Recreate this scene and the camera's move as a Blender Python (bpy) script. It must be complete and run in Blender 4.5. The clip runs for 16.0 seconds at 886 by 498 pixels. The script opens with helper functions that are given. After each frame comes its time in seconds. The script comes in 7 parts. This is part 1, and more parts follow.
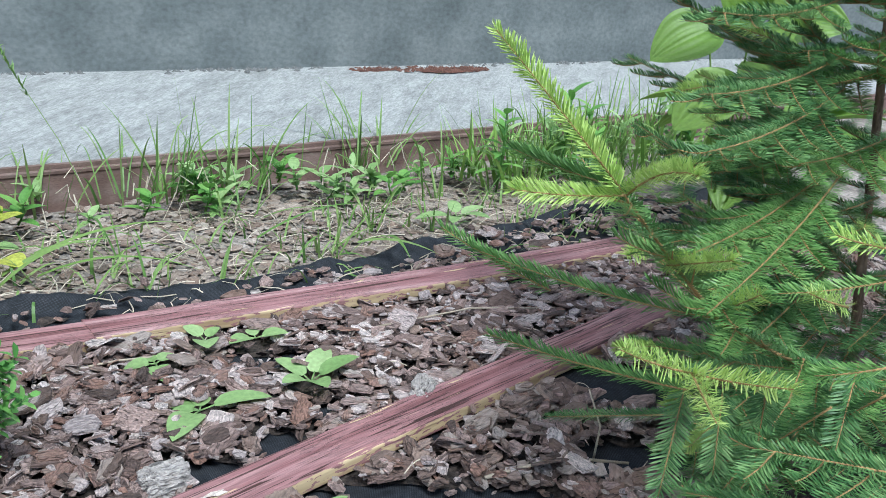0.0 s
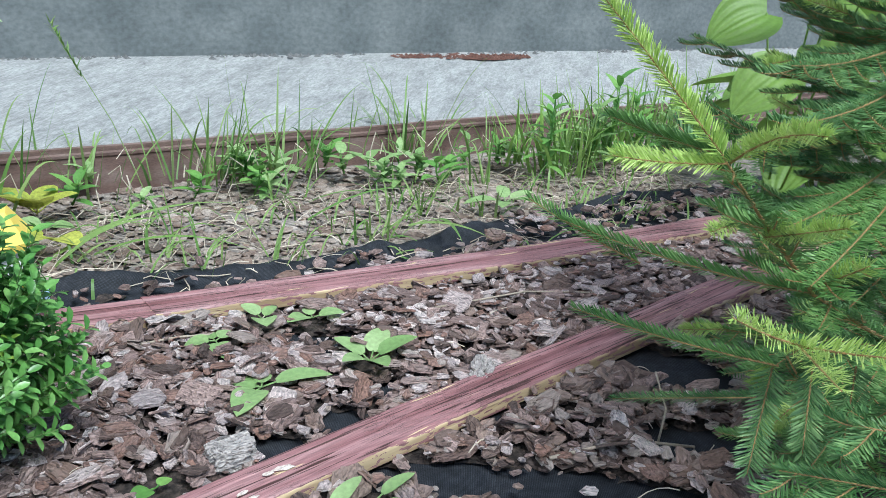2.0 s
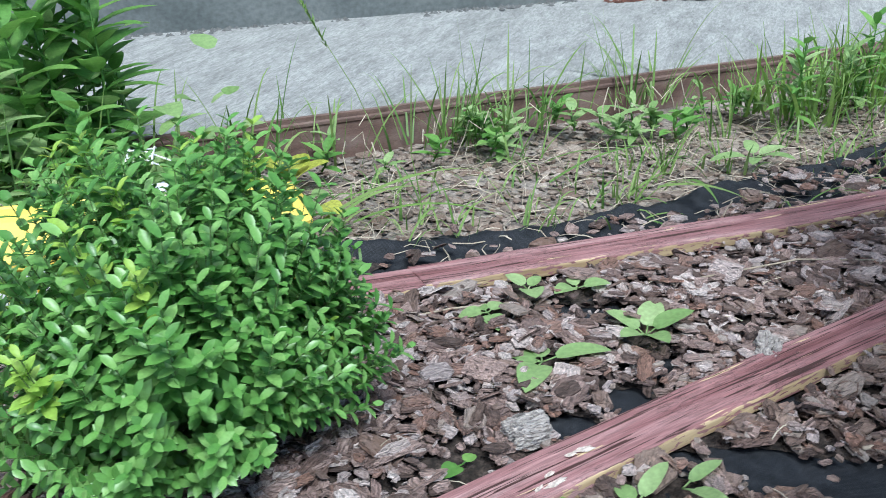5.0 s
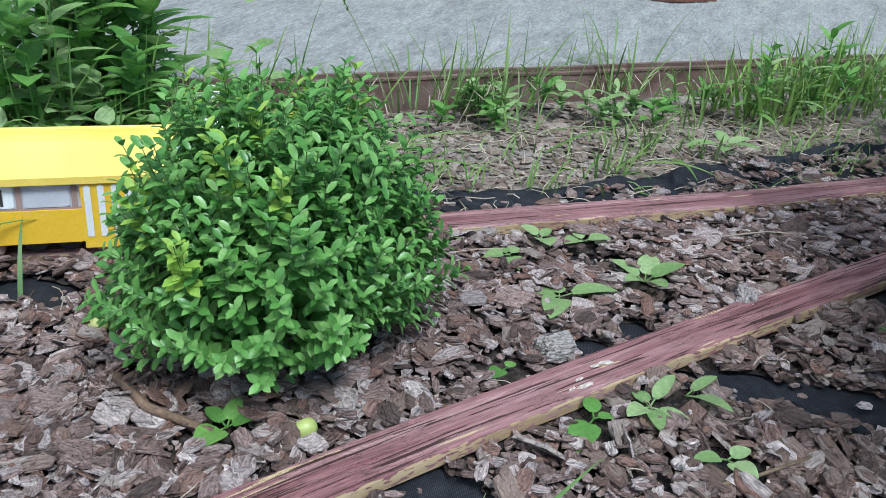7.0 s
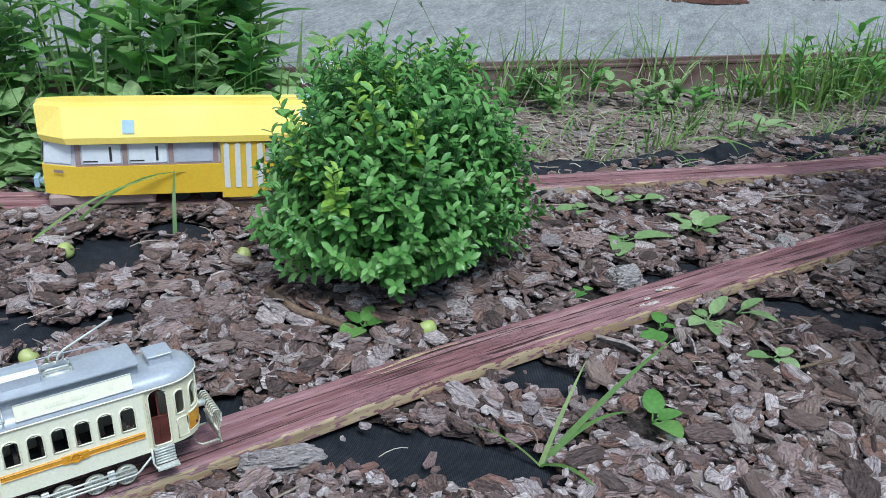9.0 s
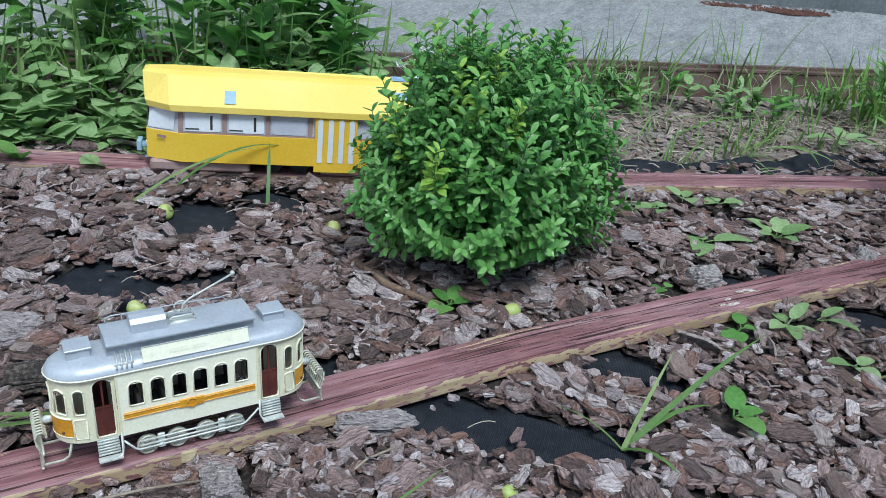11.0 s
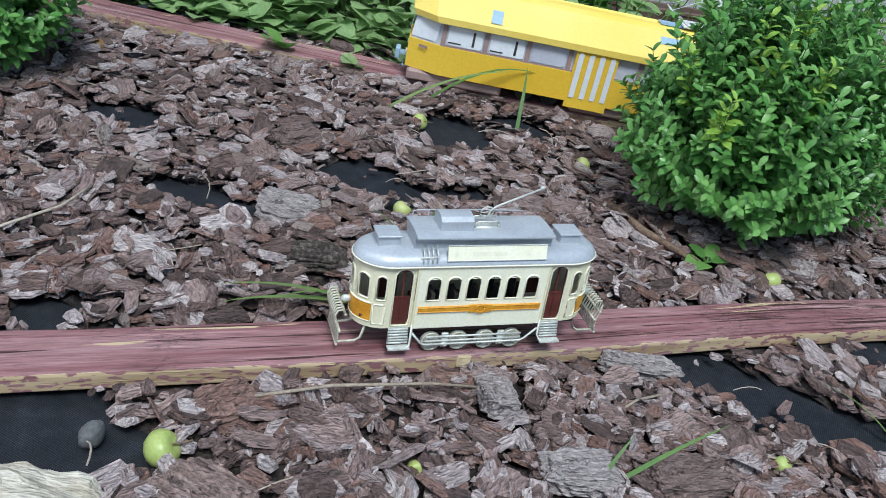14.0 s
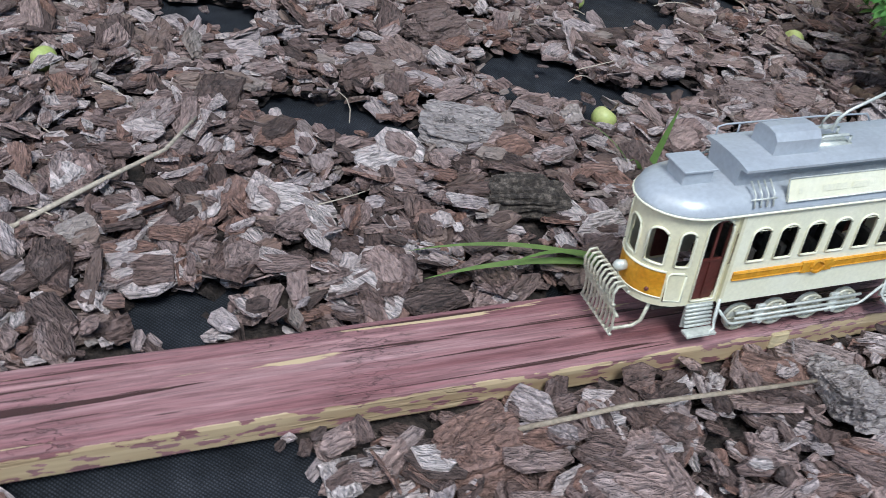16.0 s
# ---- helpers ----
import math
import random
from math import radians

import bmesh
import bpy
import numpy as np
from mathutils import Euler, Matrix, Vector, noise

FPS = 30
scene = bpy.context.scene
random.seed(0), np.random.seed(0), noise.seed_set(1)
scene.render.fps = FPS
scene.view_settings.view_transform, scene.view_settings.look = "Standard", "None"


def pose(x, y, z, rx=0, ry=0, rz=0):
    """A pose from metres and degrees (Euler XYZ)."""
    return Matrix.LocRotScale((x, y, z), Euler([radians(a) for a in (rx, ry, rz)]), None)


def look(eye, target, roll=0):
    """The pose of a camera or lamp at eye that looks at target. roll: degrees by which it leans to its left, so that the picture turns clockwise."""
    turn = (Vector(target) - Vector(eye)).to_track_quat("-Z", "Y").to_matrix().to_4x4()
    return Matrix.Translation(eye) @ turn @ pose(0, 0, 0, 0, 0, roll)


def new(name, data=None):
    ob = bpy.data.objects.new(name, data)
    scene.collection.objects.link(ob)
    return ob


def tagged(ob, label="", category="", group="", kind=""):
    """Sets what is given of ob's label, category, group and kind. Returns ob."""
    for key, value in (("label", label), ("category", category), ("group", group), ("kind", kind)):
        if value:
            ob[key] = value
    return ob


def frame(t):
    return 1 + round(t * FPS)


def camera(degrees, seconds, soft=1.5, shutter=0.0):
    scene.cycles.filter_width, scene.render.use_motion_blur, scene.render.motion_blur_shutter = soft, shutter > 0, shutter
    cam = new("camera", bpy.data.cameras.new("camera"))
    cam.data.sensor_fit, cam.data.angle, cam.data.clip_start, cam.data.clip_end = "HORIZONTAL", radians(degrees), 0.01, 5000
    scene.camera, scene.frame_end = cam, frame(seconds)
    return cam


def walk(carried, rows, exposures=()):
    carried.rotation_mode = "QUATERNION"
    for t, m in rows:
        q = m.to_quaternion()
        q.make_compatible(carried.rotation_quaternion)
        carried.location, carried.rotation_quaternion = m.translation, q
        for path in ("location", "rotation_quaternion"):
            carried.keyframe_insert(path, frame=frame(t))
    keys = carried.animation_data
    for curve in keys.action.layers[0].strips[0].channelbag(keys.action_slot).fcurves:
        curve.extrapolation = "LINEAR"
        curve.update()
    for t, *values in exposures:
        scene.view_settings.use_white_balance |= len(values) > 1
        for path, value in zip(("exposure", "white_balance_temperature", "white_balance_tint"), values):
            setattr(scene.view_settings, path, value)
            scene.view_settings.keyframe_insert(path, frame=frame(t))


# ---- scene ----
cam = camera(54.4, 16.0, soft=0.8, shutter=0.2)
PATH = [
    (0, (0.014, 0.019, 0.581), (0.07, 1.894, -0.113), 3.4),
    (0.5, (-0.002, 0.017, 0.576), (0.047, 1.891, -0.122), 3.4),
    (1, (-0.017, 0.018, 0.569), (0.003, 1.889, -0.137), 3.5),
    (1.5, (-0.028, 0.021, 0.563), (-0.03, 1.891, -0.147), 3.4),
    (2, (-0.029, 0.02, 0.561), (-0.035, 1.888, -0.153), 3.4),
    (2.5, (-0.032, 0.017, 0.558), (-0.053, 1.884, -0.159), 3.4),
    (3, (-0.042, 0.015, 0.555), (-0.084, 1.878, -0.17), 3.6),
    (3.5, (-0.052, 0.005, 0.554), (-0.135, 1.86, -0.189), 3.5),
    (4, (-0.059, -0.025, 0.561), (-0.206, 1.823, -0.189), 3.7),
    (4.5, (-0.064, -0.012, 0.57), (-0.376, 1.781, -0.259), 2.0),
    (5, (-0.158, 0.036, 0.591), (-0.561, 1.804, -0.252), -2.1),
    (5.2, (-0.199, 0.021, 0.583), (-0.533, 1.784, -0.3), -1.7),
    (7.3, (-0.281, -0.217, 0.611), (-0.518, 1.569, -0.257), 5.0),
    (7.5, (-0.282, -0.251, 0.604), (-0.537, 1.538, -0.254), 5.0),
    (8, (-0.305, -0.282, 0.622), (-0.645, 1.495, -0.229), 3.2),
    (8.5, (-0.331, -0.372, 0.609), (-0.618, 1.419, -0.233), 4.0),
    (9, (-0.339, -0.419, 0.602), (-0.62, 1.367, -0.252), 4.1),
    (9.2, (-0.354, -0.426, 0.606), (-0.634, 1.358, -0.255), 4.4),
    (11.3, (-0.396, -0.472, 0.594), (-0.788, 1.285, -0.278), 7.3),
    (11.5, (-0.4, -0.474, 0.594), (-0.791, 1.284, -0.275), 7.8),
    (12, (-0.419, -0.477, 0.589), (-0.823, 1.279, -0.279), 8.1),
    (12.5, (-0.467, -0.488, 0.567), (-0.941, 1.242, -0.318), 9.7),
    (13, (-0.487, -0.505, 0.57), (-1.048, 1.187, -0.338), 10.5),
    (13.5, (-0.52, -0.516, 0.559), (-1.136, 1.138, -0.381), 10.9),
    (14, (-0.542, -0.52, 0.539), (-1.169, 1.084, -0.477), 12.6),
    (14.5, (-0.598, -0.523, 0.521), (-1.239, 1.057, -0.524), 13.9),
    (15, (-0.659, -0.488, 0.487), (-1.297, 1.036, -0.641), 15.1),
    (15.5, (-0.739, -0.402, 0.43), (-1.331, 1.069, -0.79), 13.6),
    (16, (-0.804, -0.371, 0.397), (-1.386, 1.098, -0.829), 8.6),
]
walk(cam, [(t, look(eye, target, roll)) for t, eye, target, roll in PATH], [(0, 1.06, 5800, -1), (4.5, 1.0, 5850, 0), (7.5, 0.58, 5700, 0), (9, 0.44, 5600, 0), (12.5, 0.38, 5600, 0), (14.5, 0.4, 5830, 2), (16, 0.4, 5850, 3)])

# ---- world and light: open shade under a bright, soft sky ----
world = bpy.data.worlds.new("sky")
scene.world = world
world.use_nodes = True
wn = world.node_tree.nodes
sky = wn.new("ShaderNodeTexSky")
sky.sky_type = "NISHITA"
sky.sun_disc = False
sky.sun_elevation, sky.sun_rotation = radians(60), radians(218)
sky.air_density, sky.dust_density = 1.0, 2.5
hue = wn.new("ShaderNodeHueSaturation")
hue.inputs["Saturation"].default_value = 1.0
world.node_tree.links.new(sky.outputs["Color"], hue.inputs["Color"])
world.node_tree.links.new(hue.outputs["Color"], wn["Background"].inputs["Color"])
wn["Background"].inputs["Strength"].default_value = 0.1
sun = new("sun", bpy.data.lights.new("sun", "SUN"))
sun.data.energy, sun.data.angle, sun.data.color = 2.2, radians(20), (1.0, 0.98, 0.96)
sun.matrix_world = look((0, 0, 5), (-1.78, 2.28, 0))

rng = random.Random(7)


# ---- materials ----
def surface(name, cols, scale=20.0, stretch=(1, 1, 1), fine=160.0, rough=0.8, bump=0.4, depth=0.002, spread=0.0, metal=0.0, thin=0.0, contrast=0.35, spec=0.5, local=False):
    """A procedural surface: a ramp of colours over noise, fine grain, relief. spread: how far single pieces differ. thin: light through a leaf."""
    m = bpy.data.materials.new(name)
    m.use_nodes = True
    nt = m.node_tree
    n, link = nt.nodes, nt.links.new
    bsdf = n["Principled BSDF"]
    co = n.new("ShaderNodeTexCoord")
    mp = n.new("ShaderNodeMapping")
    mp.inputs["Scale"].default_value = stretch
    if local:
        # the piece's own coordinates, shifted from piece to piece, so that the grain runs with it
        at, g0, i0 = n.new("ShaderNodeAttribute"), n.new("ShaderNodeNewGeometry"), n.new("ShaderNodeObjectInfo")
        at.attribute_name = "local"
        s0, s1, sh = n.new("ShaderNodeMath"), n.new("ShaderNodeVectorMath"), n.new("ShaderNodeVectorMath")
        link(g0.outputs["Random Per Island"], s0.inputs[0])
        link(i0.outputs["Random"], s0.inputs[1])
        sh.operation = "SCALE"
        sh.inputs[0].default_value = (3.1, 1.7, 2.3)
        link(s0.outputs[0], sh.inputs["Scale"])
        link(at.outputs["Vector"], s1.inputs[0])
        link(sh.outputs["Vector"], s1.inputs[1])
        link(s1.outputs["Vector"], mp.inputs["Vector"])
    else:
        link(co.outputs["Object"], mp.inputs["Vector"])
    big = n.new("ShaderNodeTexNoise")
    big.inputs["Scale"].default_value, big.inputs["Detail"].default_value = scale, 5
    link(mp.outputs[0], big.inputs["Vector"])
    small = n.new("ShaderNodeTexNoise")
    small.inputs["Scale"].default_value, small.inputs["Detail"].default_value = fine, 6
    link(mp.outputs[0], small.inputs["Vector"])
    if local:
        big.inputs["Roughness"].default_value = small.inputs["Roughness"].default_value = 0.68
        small.inputs["Distortion"].default_value = 0.8
    fac = big.outputs["Fac"]
    if spread:
        geo, info = n.new("ShaderNodeNewGeometry"), n.new("ShaderNodeObjectInfo")
        add = n.new("ShaderNodeMath")
        link(geo.outputs["Random Per Island"], add.inputs[0])
        link(info.outputs["Random"], add.inputs[1])
        fr = n.new("ShaderNodeMath")
        fr.operation = "FRACT"
        link(add.outputs[0], fr.inputs[0])
        mx = n.new("ShaderNodeMix")
        mx.inputs["Factor"].default_value = spread
        link(big.outputs["Fac"], mx.inputs["A"])
        link(fr.outputs[0], mx.inputs["B"])
        fac = mx.outputs["Result"]
    ramp = n.new("ShaderNodeValToRGB")
    el = ramp.color_ramp.elements
    lo, hi = (0.3, 0.7) if not spread else (0.3 * (1 - spread), 1 - 0.3 * (1 - spread))
    while len(el) < len(cols):
        el.new(0.5)
    for i, c in enumerate(cols):
        el[i].position = lo + (hi - lo) * i / max(1, len(cols) - 1)
        el[i].color = (*c, 1)
    link(fac, ramp.inputs["Fac"])
    mr = n.new("ShaderNodeMapRange")
    mr.inputs["From Min"].default_value, mr.inputs["From Max"].default_value = (0.37, 0.63) if local else (0.25, 0.75)
    mr.inputs["To Min"].default_value, mr.inputs["To Max"].default_value = 1 - contrast, 1 + contrast
    link(small.outputs["Fac"], mr.inputs["Value"])
    mul = n.new("ShaderNodeVectorMath")
    mul.operation = "SCALE"
    link(ramp.outputs["Color"], mul.inputs[0])
    link(mr.outputs["Result"], mul.inputs["Scale"])
    link(mul.outputs["Vector"], bsdf.inputs["Base Color"])
    bsdf.inputs["Roughness"].default_value = rough
    bsdf.inputs["Metallic"].default_value = metal
    bsdf.inputs["Specular IOR Level"].default_value = spec
    if bump:
        bp = n.new("ShaderNodeBump")
        bp.inputs["Strength"].default_value, bp.inputs["Distance"].default_value = bump, depth
        link(small.outputs["Fac"], bp.inputs["Height"])
        link(bp.outputs["Normal"], bsdf.inputs["Normal"])
    if thin:
        tr, mix = n.new("ShaderNodeBsdfTranslucent"), n.new("ShaderNodeMixShader")
        link(mul.outputs["Vector"], tr.inputs["Color"])
        mix.inputs["Fac"].default_value = thin
        link(bsdf.outputs[0], mix.inputs[1])
        link(tr.outputs[0], mix.inputs[2])
        link(mix.outputs[0], n["Material Output"].inputs["Surface"])
    return m


def peeling_paint(name):
    """Old red-brown paint on a board along x: weathered streaks, cracks along the grain, bare wood where the edge has worn."""
    m = surface(name, [(0.16, 0.06, 0.063), (0.25, 0.113, 0.119), (0.33, 0.178, 0.182), (0.43, 0.275, 0.275)], 18, (0.16, 3.4, 3.0), 170, 0.6, 0.0, contrast=0.3, local=True)
    nt = m.node_tree
    n, link = nt.nodes, nt.links.new
    bsdf = n["Principled BSDF"]
    base = bsdf.inputs["Base Color"].links[0].from_socket
    co = n.new("ShaderNodeAttribute")
    co.attribute_name = "local"
    sep = n.new("ShaderNodeSeparateXYZ")
    link(co.outputs["Vector"], sep.inputs[0])
    mp = n.new("ShaderNodeMapping")
    mp.inputs["Scale"].default_value = (5, 70, 70)
    link(co.outputs["Vector"], mp.inputs["Vector"])
    wear = n.new("ShaderNodeTexNoise")
    wear.inputs["Scale"].default_value, wear.inputs["Detail"].default_value, wear.inputs["Distortion"].default_value = 1.6, 8, 0.4
    link(mp.outputs[0], wear.inputs["Vector"])
    # the worn front arris: rises where the rounded edge turns down
    edge = n.new("ShaderNodeMapRange")
    edge.inputs["From Min"].default_value, edge.inputs["From Max"].default_value = -0.0283, -0.0298
    edge.inputs["To Min"].default_value, edge.inputs["To Max"].default_value = 0.0, 1.0
    link(sep.outputs["Y"], edge.inputs["Value"])
    sum_ = n.new("ShaderNodeMath")
    mp3 = n.new("ShaderNodeMapping")
    mp3.inputs["Scale"].default_value = (38, 130, 130)
    link(co.outputs["Vector"], mp3.inputs["Vector"])
    rag = n.new("ShaderNodeTexNoise")
    rag.inputs["Scale"].default_value, rag.inputs["Detail"].default_value = 1.5, 7
    link(mp3.outputs[0], rag.inputs["Vector"])
    both = n.new("ShaderNodeMix")
    link(edge.outputs["Result"], both.inputs["Factor"])
    link(wear.outputs["Fac"], both.inputs["A"])
    link(rag.outputs["Fac"], both.inputs["B"])
    sum_.operation = "MULTIPLY_ADD"
    link(edge.outputs["Result"], sum_.inputs[0])
    sum_.inputs[1].default_value = 0.215
    link(both.outputs["Result"], sum_.inputs[2])
    cut = n.new("ShaderNodeMapRange")
    cut.inputs["From Min"].default_value, cut.inputs["From Max"].default_value = 0.655, 0.67
    link(sum_.outputs[0], cut.inputs["Value"])
    wood = n.new("ShaderNodeValToRGB")
    wood.color_ramp.elements[0].color, wood.color_ramp.elements[1].color = (0.38, 0.26, 0.15, 1), (0.6, 0.46, 0.28, 1)
    link(wear.outputs["Fac"], wood.inputs["Fac"])
    wood.color_ramp.elements[0].position, wood.color_ramp.elements[1].position = 0.35, 0.65
    mix = n.new("ShaderNodeMix")
    mix.data_type = "RGBA"
    link(cut.outputs["Result"], mix.inputs["Factor"])
    link(base, mix.inputs["A"])
    link(wood.outputs["Color"], mix.inputs["B"])
    # fine dark cracks along the grain
    mp2 = n.new("ShaderNodeMapping")
    mp2.inputs["Scale"].default_value = (4.5, 210, 90)
    link(co.outputs["Vector"], mp2.inputs["Vector"])
    cr = n.new("ShaderNodeTexNoise")
    cr.inputs["Scale"].default_value, cr.inputs["Detail"].default_value, cr.inputs["Distortion"].default_value = 1.3, 3, 0.6
    link(mp2.outputs[0], cr.inputs["Vector"])
    line = n.new("ShaderNodeMapRange")
    line.inputs["From Min"].default_value, line.inputs["From Max"].default_value = 0.39, 0.405
    link(cr.outputs["Fac"], line.inputs["Value"])
    whole = n.new("ShaderNodeMath")
    whole.operation = "MAXIMUM"
    link(line.outputs["Result"], whole.inputs[0])
    link(edge.outputs["Result"], whole.inputs[1])
    dark = n.new("ShaderNodeMix")
    dark.data_type = "RGBA"
    dark.inputs["A"].default_value = (0.06, 0.025, 0.022, 1)
    link(whole.outputs[0], dark.inputs["Factor"])
    link(mix.outputs["Result"], dark.inputs["B"])
    # scales: short broken cracks across and along, in patches
    mp4 = n.new("ShaderNodeMapping")
    mp4.inputs["Scale"].default_value = (55, 300, 60)
    link(co.outputs["Vector"], mp4.inputs["Vector"])
    warp = n.new("ShaderNodeTexNoise")
    warp.inputs["Scale"].default_value, warp.inputs["Detail"].default_value = 1.4, 3
    link(mp4.outputs[0], warp.inputs["Vector"])
    bent = n.new("ShaderNodeVectorMath")
    bent.operation = "MULTIPLY_ADD"
    link(warp.outputs["Color"], bent.inputs[0])
    bent.inputs[1].default_value = (1.3, 1.3, 1.3)
    link(mp4.outputs[0], bent.inputs[2])
    cell = n.new("ShaderNodeTexVoronoi")
    cell.feature = "DISTANCE_TO_EDGE"
    cell.inputs["Scale"].default_value = 0.9
    link(bent.outputs["Vector"], cell.inputs["Vector"])
    gap = n.new("ShaderNodeMapRange")
    gap.inputs["From Min"].default_value, gap.inputs["From Max"].default_value = 0.012, 0.05
    gap.inputs["To Min"].default_value = 0.45
    link(cell.outputs["Distance"], gap.inputs["Value"])
    zone = n.new("ShaderNodeTexNoise")
    zone.inputs["Scale"].default_value, zone.inputs["Detail"].default_value = 9, 3
    link(co.outputs["Vector"], zone.inputs["Vector"])
    where = n.new("ShaderNodeMapRange")
    where.inputs["From Min"].default_value, where.inputs["From Max"].default_value = 0.46, 0.56
    link(zone.outputs["Fac"], where.inputs["Value"])
    scale_ = n.new("ShaderNodeMix")
    scale_.inputs["A"].default_value = 1.0
    face = n.new("ShaderNodeMath")
    face.operation = "SUBTRACT"
    face.use_clamp = True
    link(where.outputs["Result"], face.inputs[0])
    link(edge.outputs["Result"], face.inputs[1])
    link(face.outputs[0], scale_.inputs["Factor"])
    link(gap.outputs["Result"], scale_.inputs["B"])
    crazed = n.new("ShaderNodeVectorMath")
    crazed.operation = "SCALE"
    link(dark.outputs["Result"], crazed.inputs[0])
    link(scale_.outputs["Result"], crazed.inputs["Scale"])
    link(crazed.outputs["Vector"], bsdf.inputs["Base Color"])
    both_h = n.new("ShaderNodeMath")
    link(line.outputs["Result"], both_h.inputs[0])
    link(scale_.outputs["Result"], both_h.inputs[1])
    h = n.new("ShaderNodeMath")
    h.operation = "MULTIPLY_ADD"
    link(wear.outputs["Fac"], h.inputs[0])
    h.inputs[1].default_value = 0.5
    link(both_h.outputs[0], h.inputs[2])
    bp = n.new("ShaderNodeBump")
    bp.inputs["Strength"].default_value, bp.inputs["Distance"].default_value = 0.7, 0.0015
    link(h.outputs[0], bp.inputs["Height"])
    link(bp.outputs["Normal"], bsdf.inputs["Normal"])
    return m


M_SOIL = surface("soil", [(0.12, 0.1, 0.085), (0.25, 0.215, 0.19), (0.38, 0.33, 0.3)], 14, fine=120, rough=0.95, bump=1.0, depth=0.008, contrast=0.5)
M_FABRIC = surface("woven_fabric", [(0.011, 0.0125, 0.016), (0.016, 0.018, 0.023), (0.026, 0.028, 0.034)], 60, fine=700, rough=0.7, bump=0.8, depth=0.001, spec=0.25)
def bark_surface(name, cols, rough=0.74, grain=0.3, relief=0.8):
    """Bark: every chip its own tone, long fibres and dark splits along its grain, pale worn flecks."""
    m = bpy.data.materials.new(name)
    m.use_nodes = True
    n, link = m.node_tree.nodes, m.node_tree.links.new
    bsdf = n["Principled BSDF"]
    at, geo, info = n.new("ShaderNodeAttribute"), n.new("ShaderNodeNewGeometry"), n.new("ShaderNodeObjectInfo")
    at.attribute_name = "local"
    add, fr = n.new("ShaderNodeMath"), n.new("ShaderNodeMath")
    link(geo.outputs["Random Per Island"], add.inputs[0])
    link(info.outputs["Random"], add.inputs[1])
    fr.operation = "FRACT"
    link(add.outputs[0], fr.inputs[0])
    off, sh = n.new("ShaderNodeVectorMath"), n.new("ShaderNodeVectorMath")
    off.operation = "SCALE"
    off.inputs[0].default_value = (3.1, 1.7, 2.3)
    link(add.outputs[0], off.inputs["Scale"])
    link(at.outputs["Vector"], sh.inputs[0])
    link(off.outputs["Vector"], sh.inputs[1])

    def tex(scale, stretch, detail, warp=0.0):
        mp, t = n.new("ShaderNodeMapping"), n.new("ShaderNodeTexNoise")
        mp.inputs["Scale"].default_value = stretch
        link(sh.outputs["Vector"], mp.inputs["Vector"])
        link(mp.outputs[0], t.inputs["Vector"])
        t.inputs["Scale"].default_value, t.inputs["Detail"].default_value, t.inputs["Distortion"].default_value = scale, detail, warp
        return t.outputs["Fac"]

    def span(src, a, b, c, d):
        r = n.new("ShaderNodeMapRange")
        for key, val in (("From Min", a), ("From Max", b), ("To Min", c), ("To Max", d)):
            r.inputs[key].default_value = val
        link(src, r.inputs["Value"])
        return r.outputs["Result"]

    ramp = n.new("ShaderNodeValToRGB")
    el = ramp.color_ramp.elements
    while len(el) < len(cols):
        el.new(0.5)
    for i, c in enumerate(cols):
        el[i].position = i / len(cols)
        el[i].color = (*c, 1)
    ramp.color_ramp.interpolation = "CONSTANT"
    link(fr.outputs[0], ramp.inputs["Fac"])
    fibre, cloud, split = tex(190, (0.7, 1.7, 1.9), 6, 0.7), tex(70, (1, 1.2, 2), 5, 0.4), tex(75, (0.55, 2.0, 2.6), 4, 0.9)
    tone, shade = n.new("ShaderNodeVectorMath"), n.new("ShaderNodeMath")
    shade.operation = "MULTIPLY"
    link(span(fibre, 0.3, 0.7, 1 - grain, 1 + grain), shade.inputs[0])
    link(span(split, 0.33, 0.39, 0.35, 1.0), shade.inputs[1])
    tone.operation = "SCALE"
    link(ramp.outputs["Color"], tone.inputs[0])
    link(shade.outputs[0], tone.inputs["Scale"])
    worn = n.new("ShaderNodeMix")
    worn.data_type = "RGBA"
    link(span(cloud, 0.52, 0.7, 0.0, 0.65), worn.inputs["Factor"])
    link(tone.outputs["Vector"], worn.inputs["A"])
    pale = n.new("ShaderNodeVectorMath")
    pale.operation = "MULTIPLY_ADD"
    link(tone.outputs["Vector"], pale.inputs[0])
    pale.inputs[1].default_value, pale.inputs[2].default_value = (0.9, 0.9, 0.92), (0.11, 0.092, 0.087)
    link(pale.outputs["Vector"], worn.inputs["B"])
    link(worn.outputs["Result"], bsdf.inputs["Base Color"])
    bsdf.inputs["Roughness"].default_value = rough
    bsdf.inputs["Specular IOR Level"].default_value = 0.4
    h = n.new("ShaderNodeMath")
    link(fibre, h.inputs[0])
    link(shade.outputs[0], h.inputs[1])
    bp = n.new("ShaderNodeBump")
    bp.inputs["Strength"].default_value, bp.inputs["Distance"].default_value = relief, 0.0045
    link(h.outputs[0], bp.inputs["Height"])
    link(bp.outputs["Normal"], bsdf.inputs["Normal"])
    return m


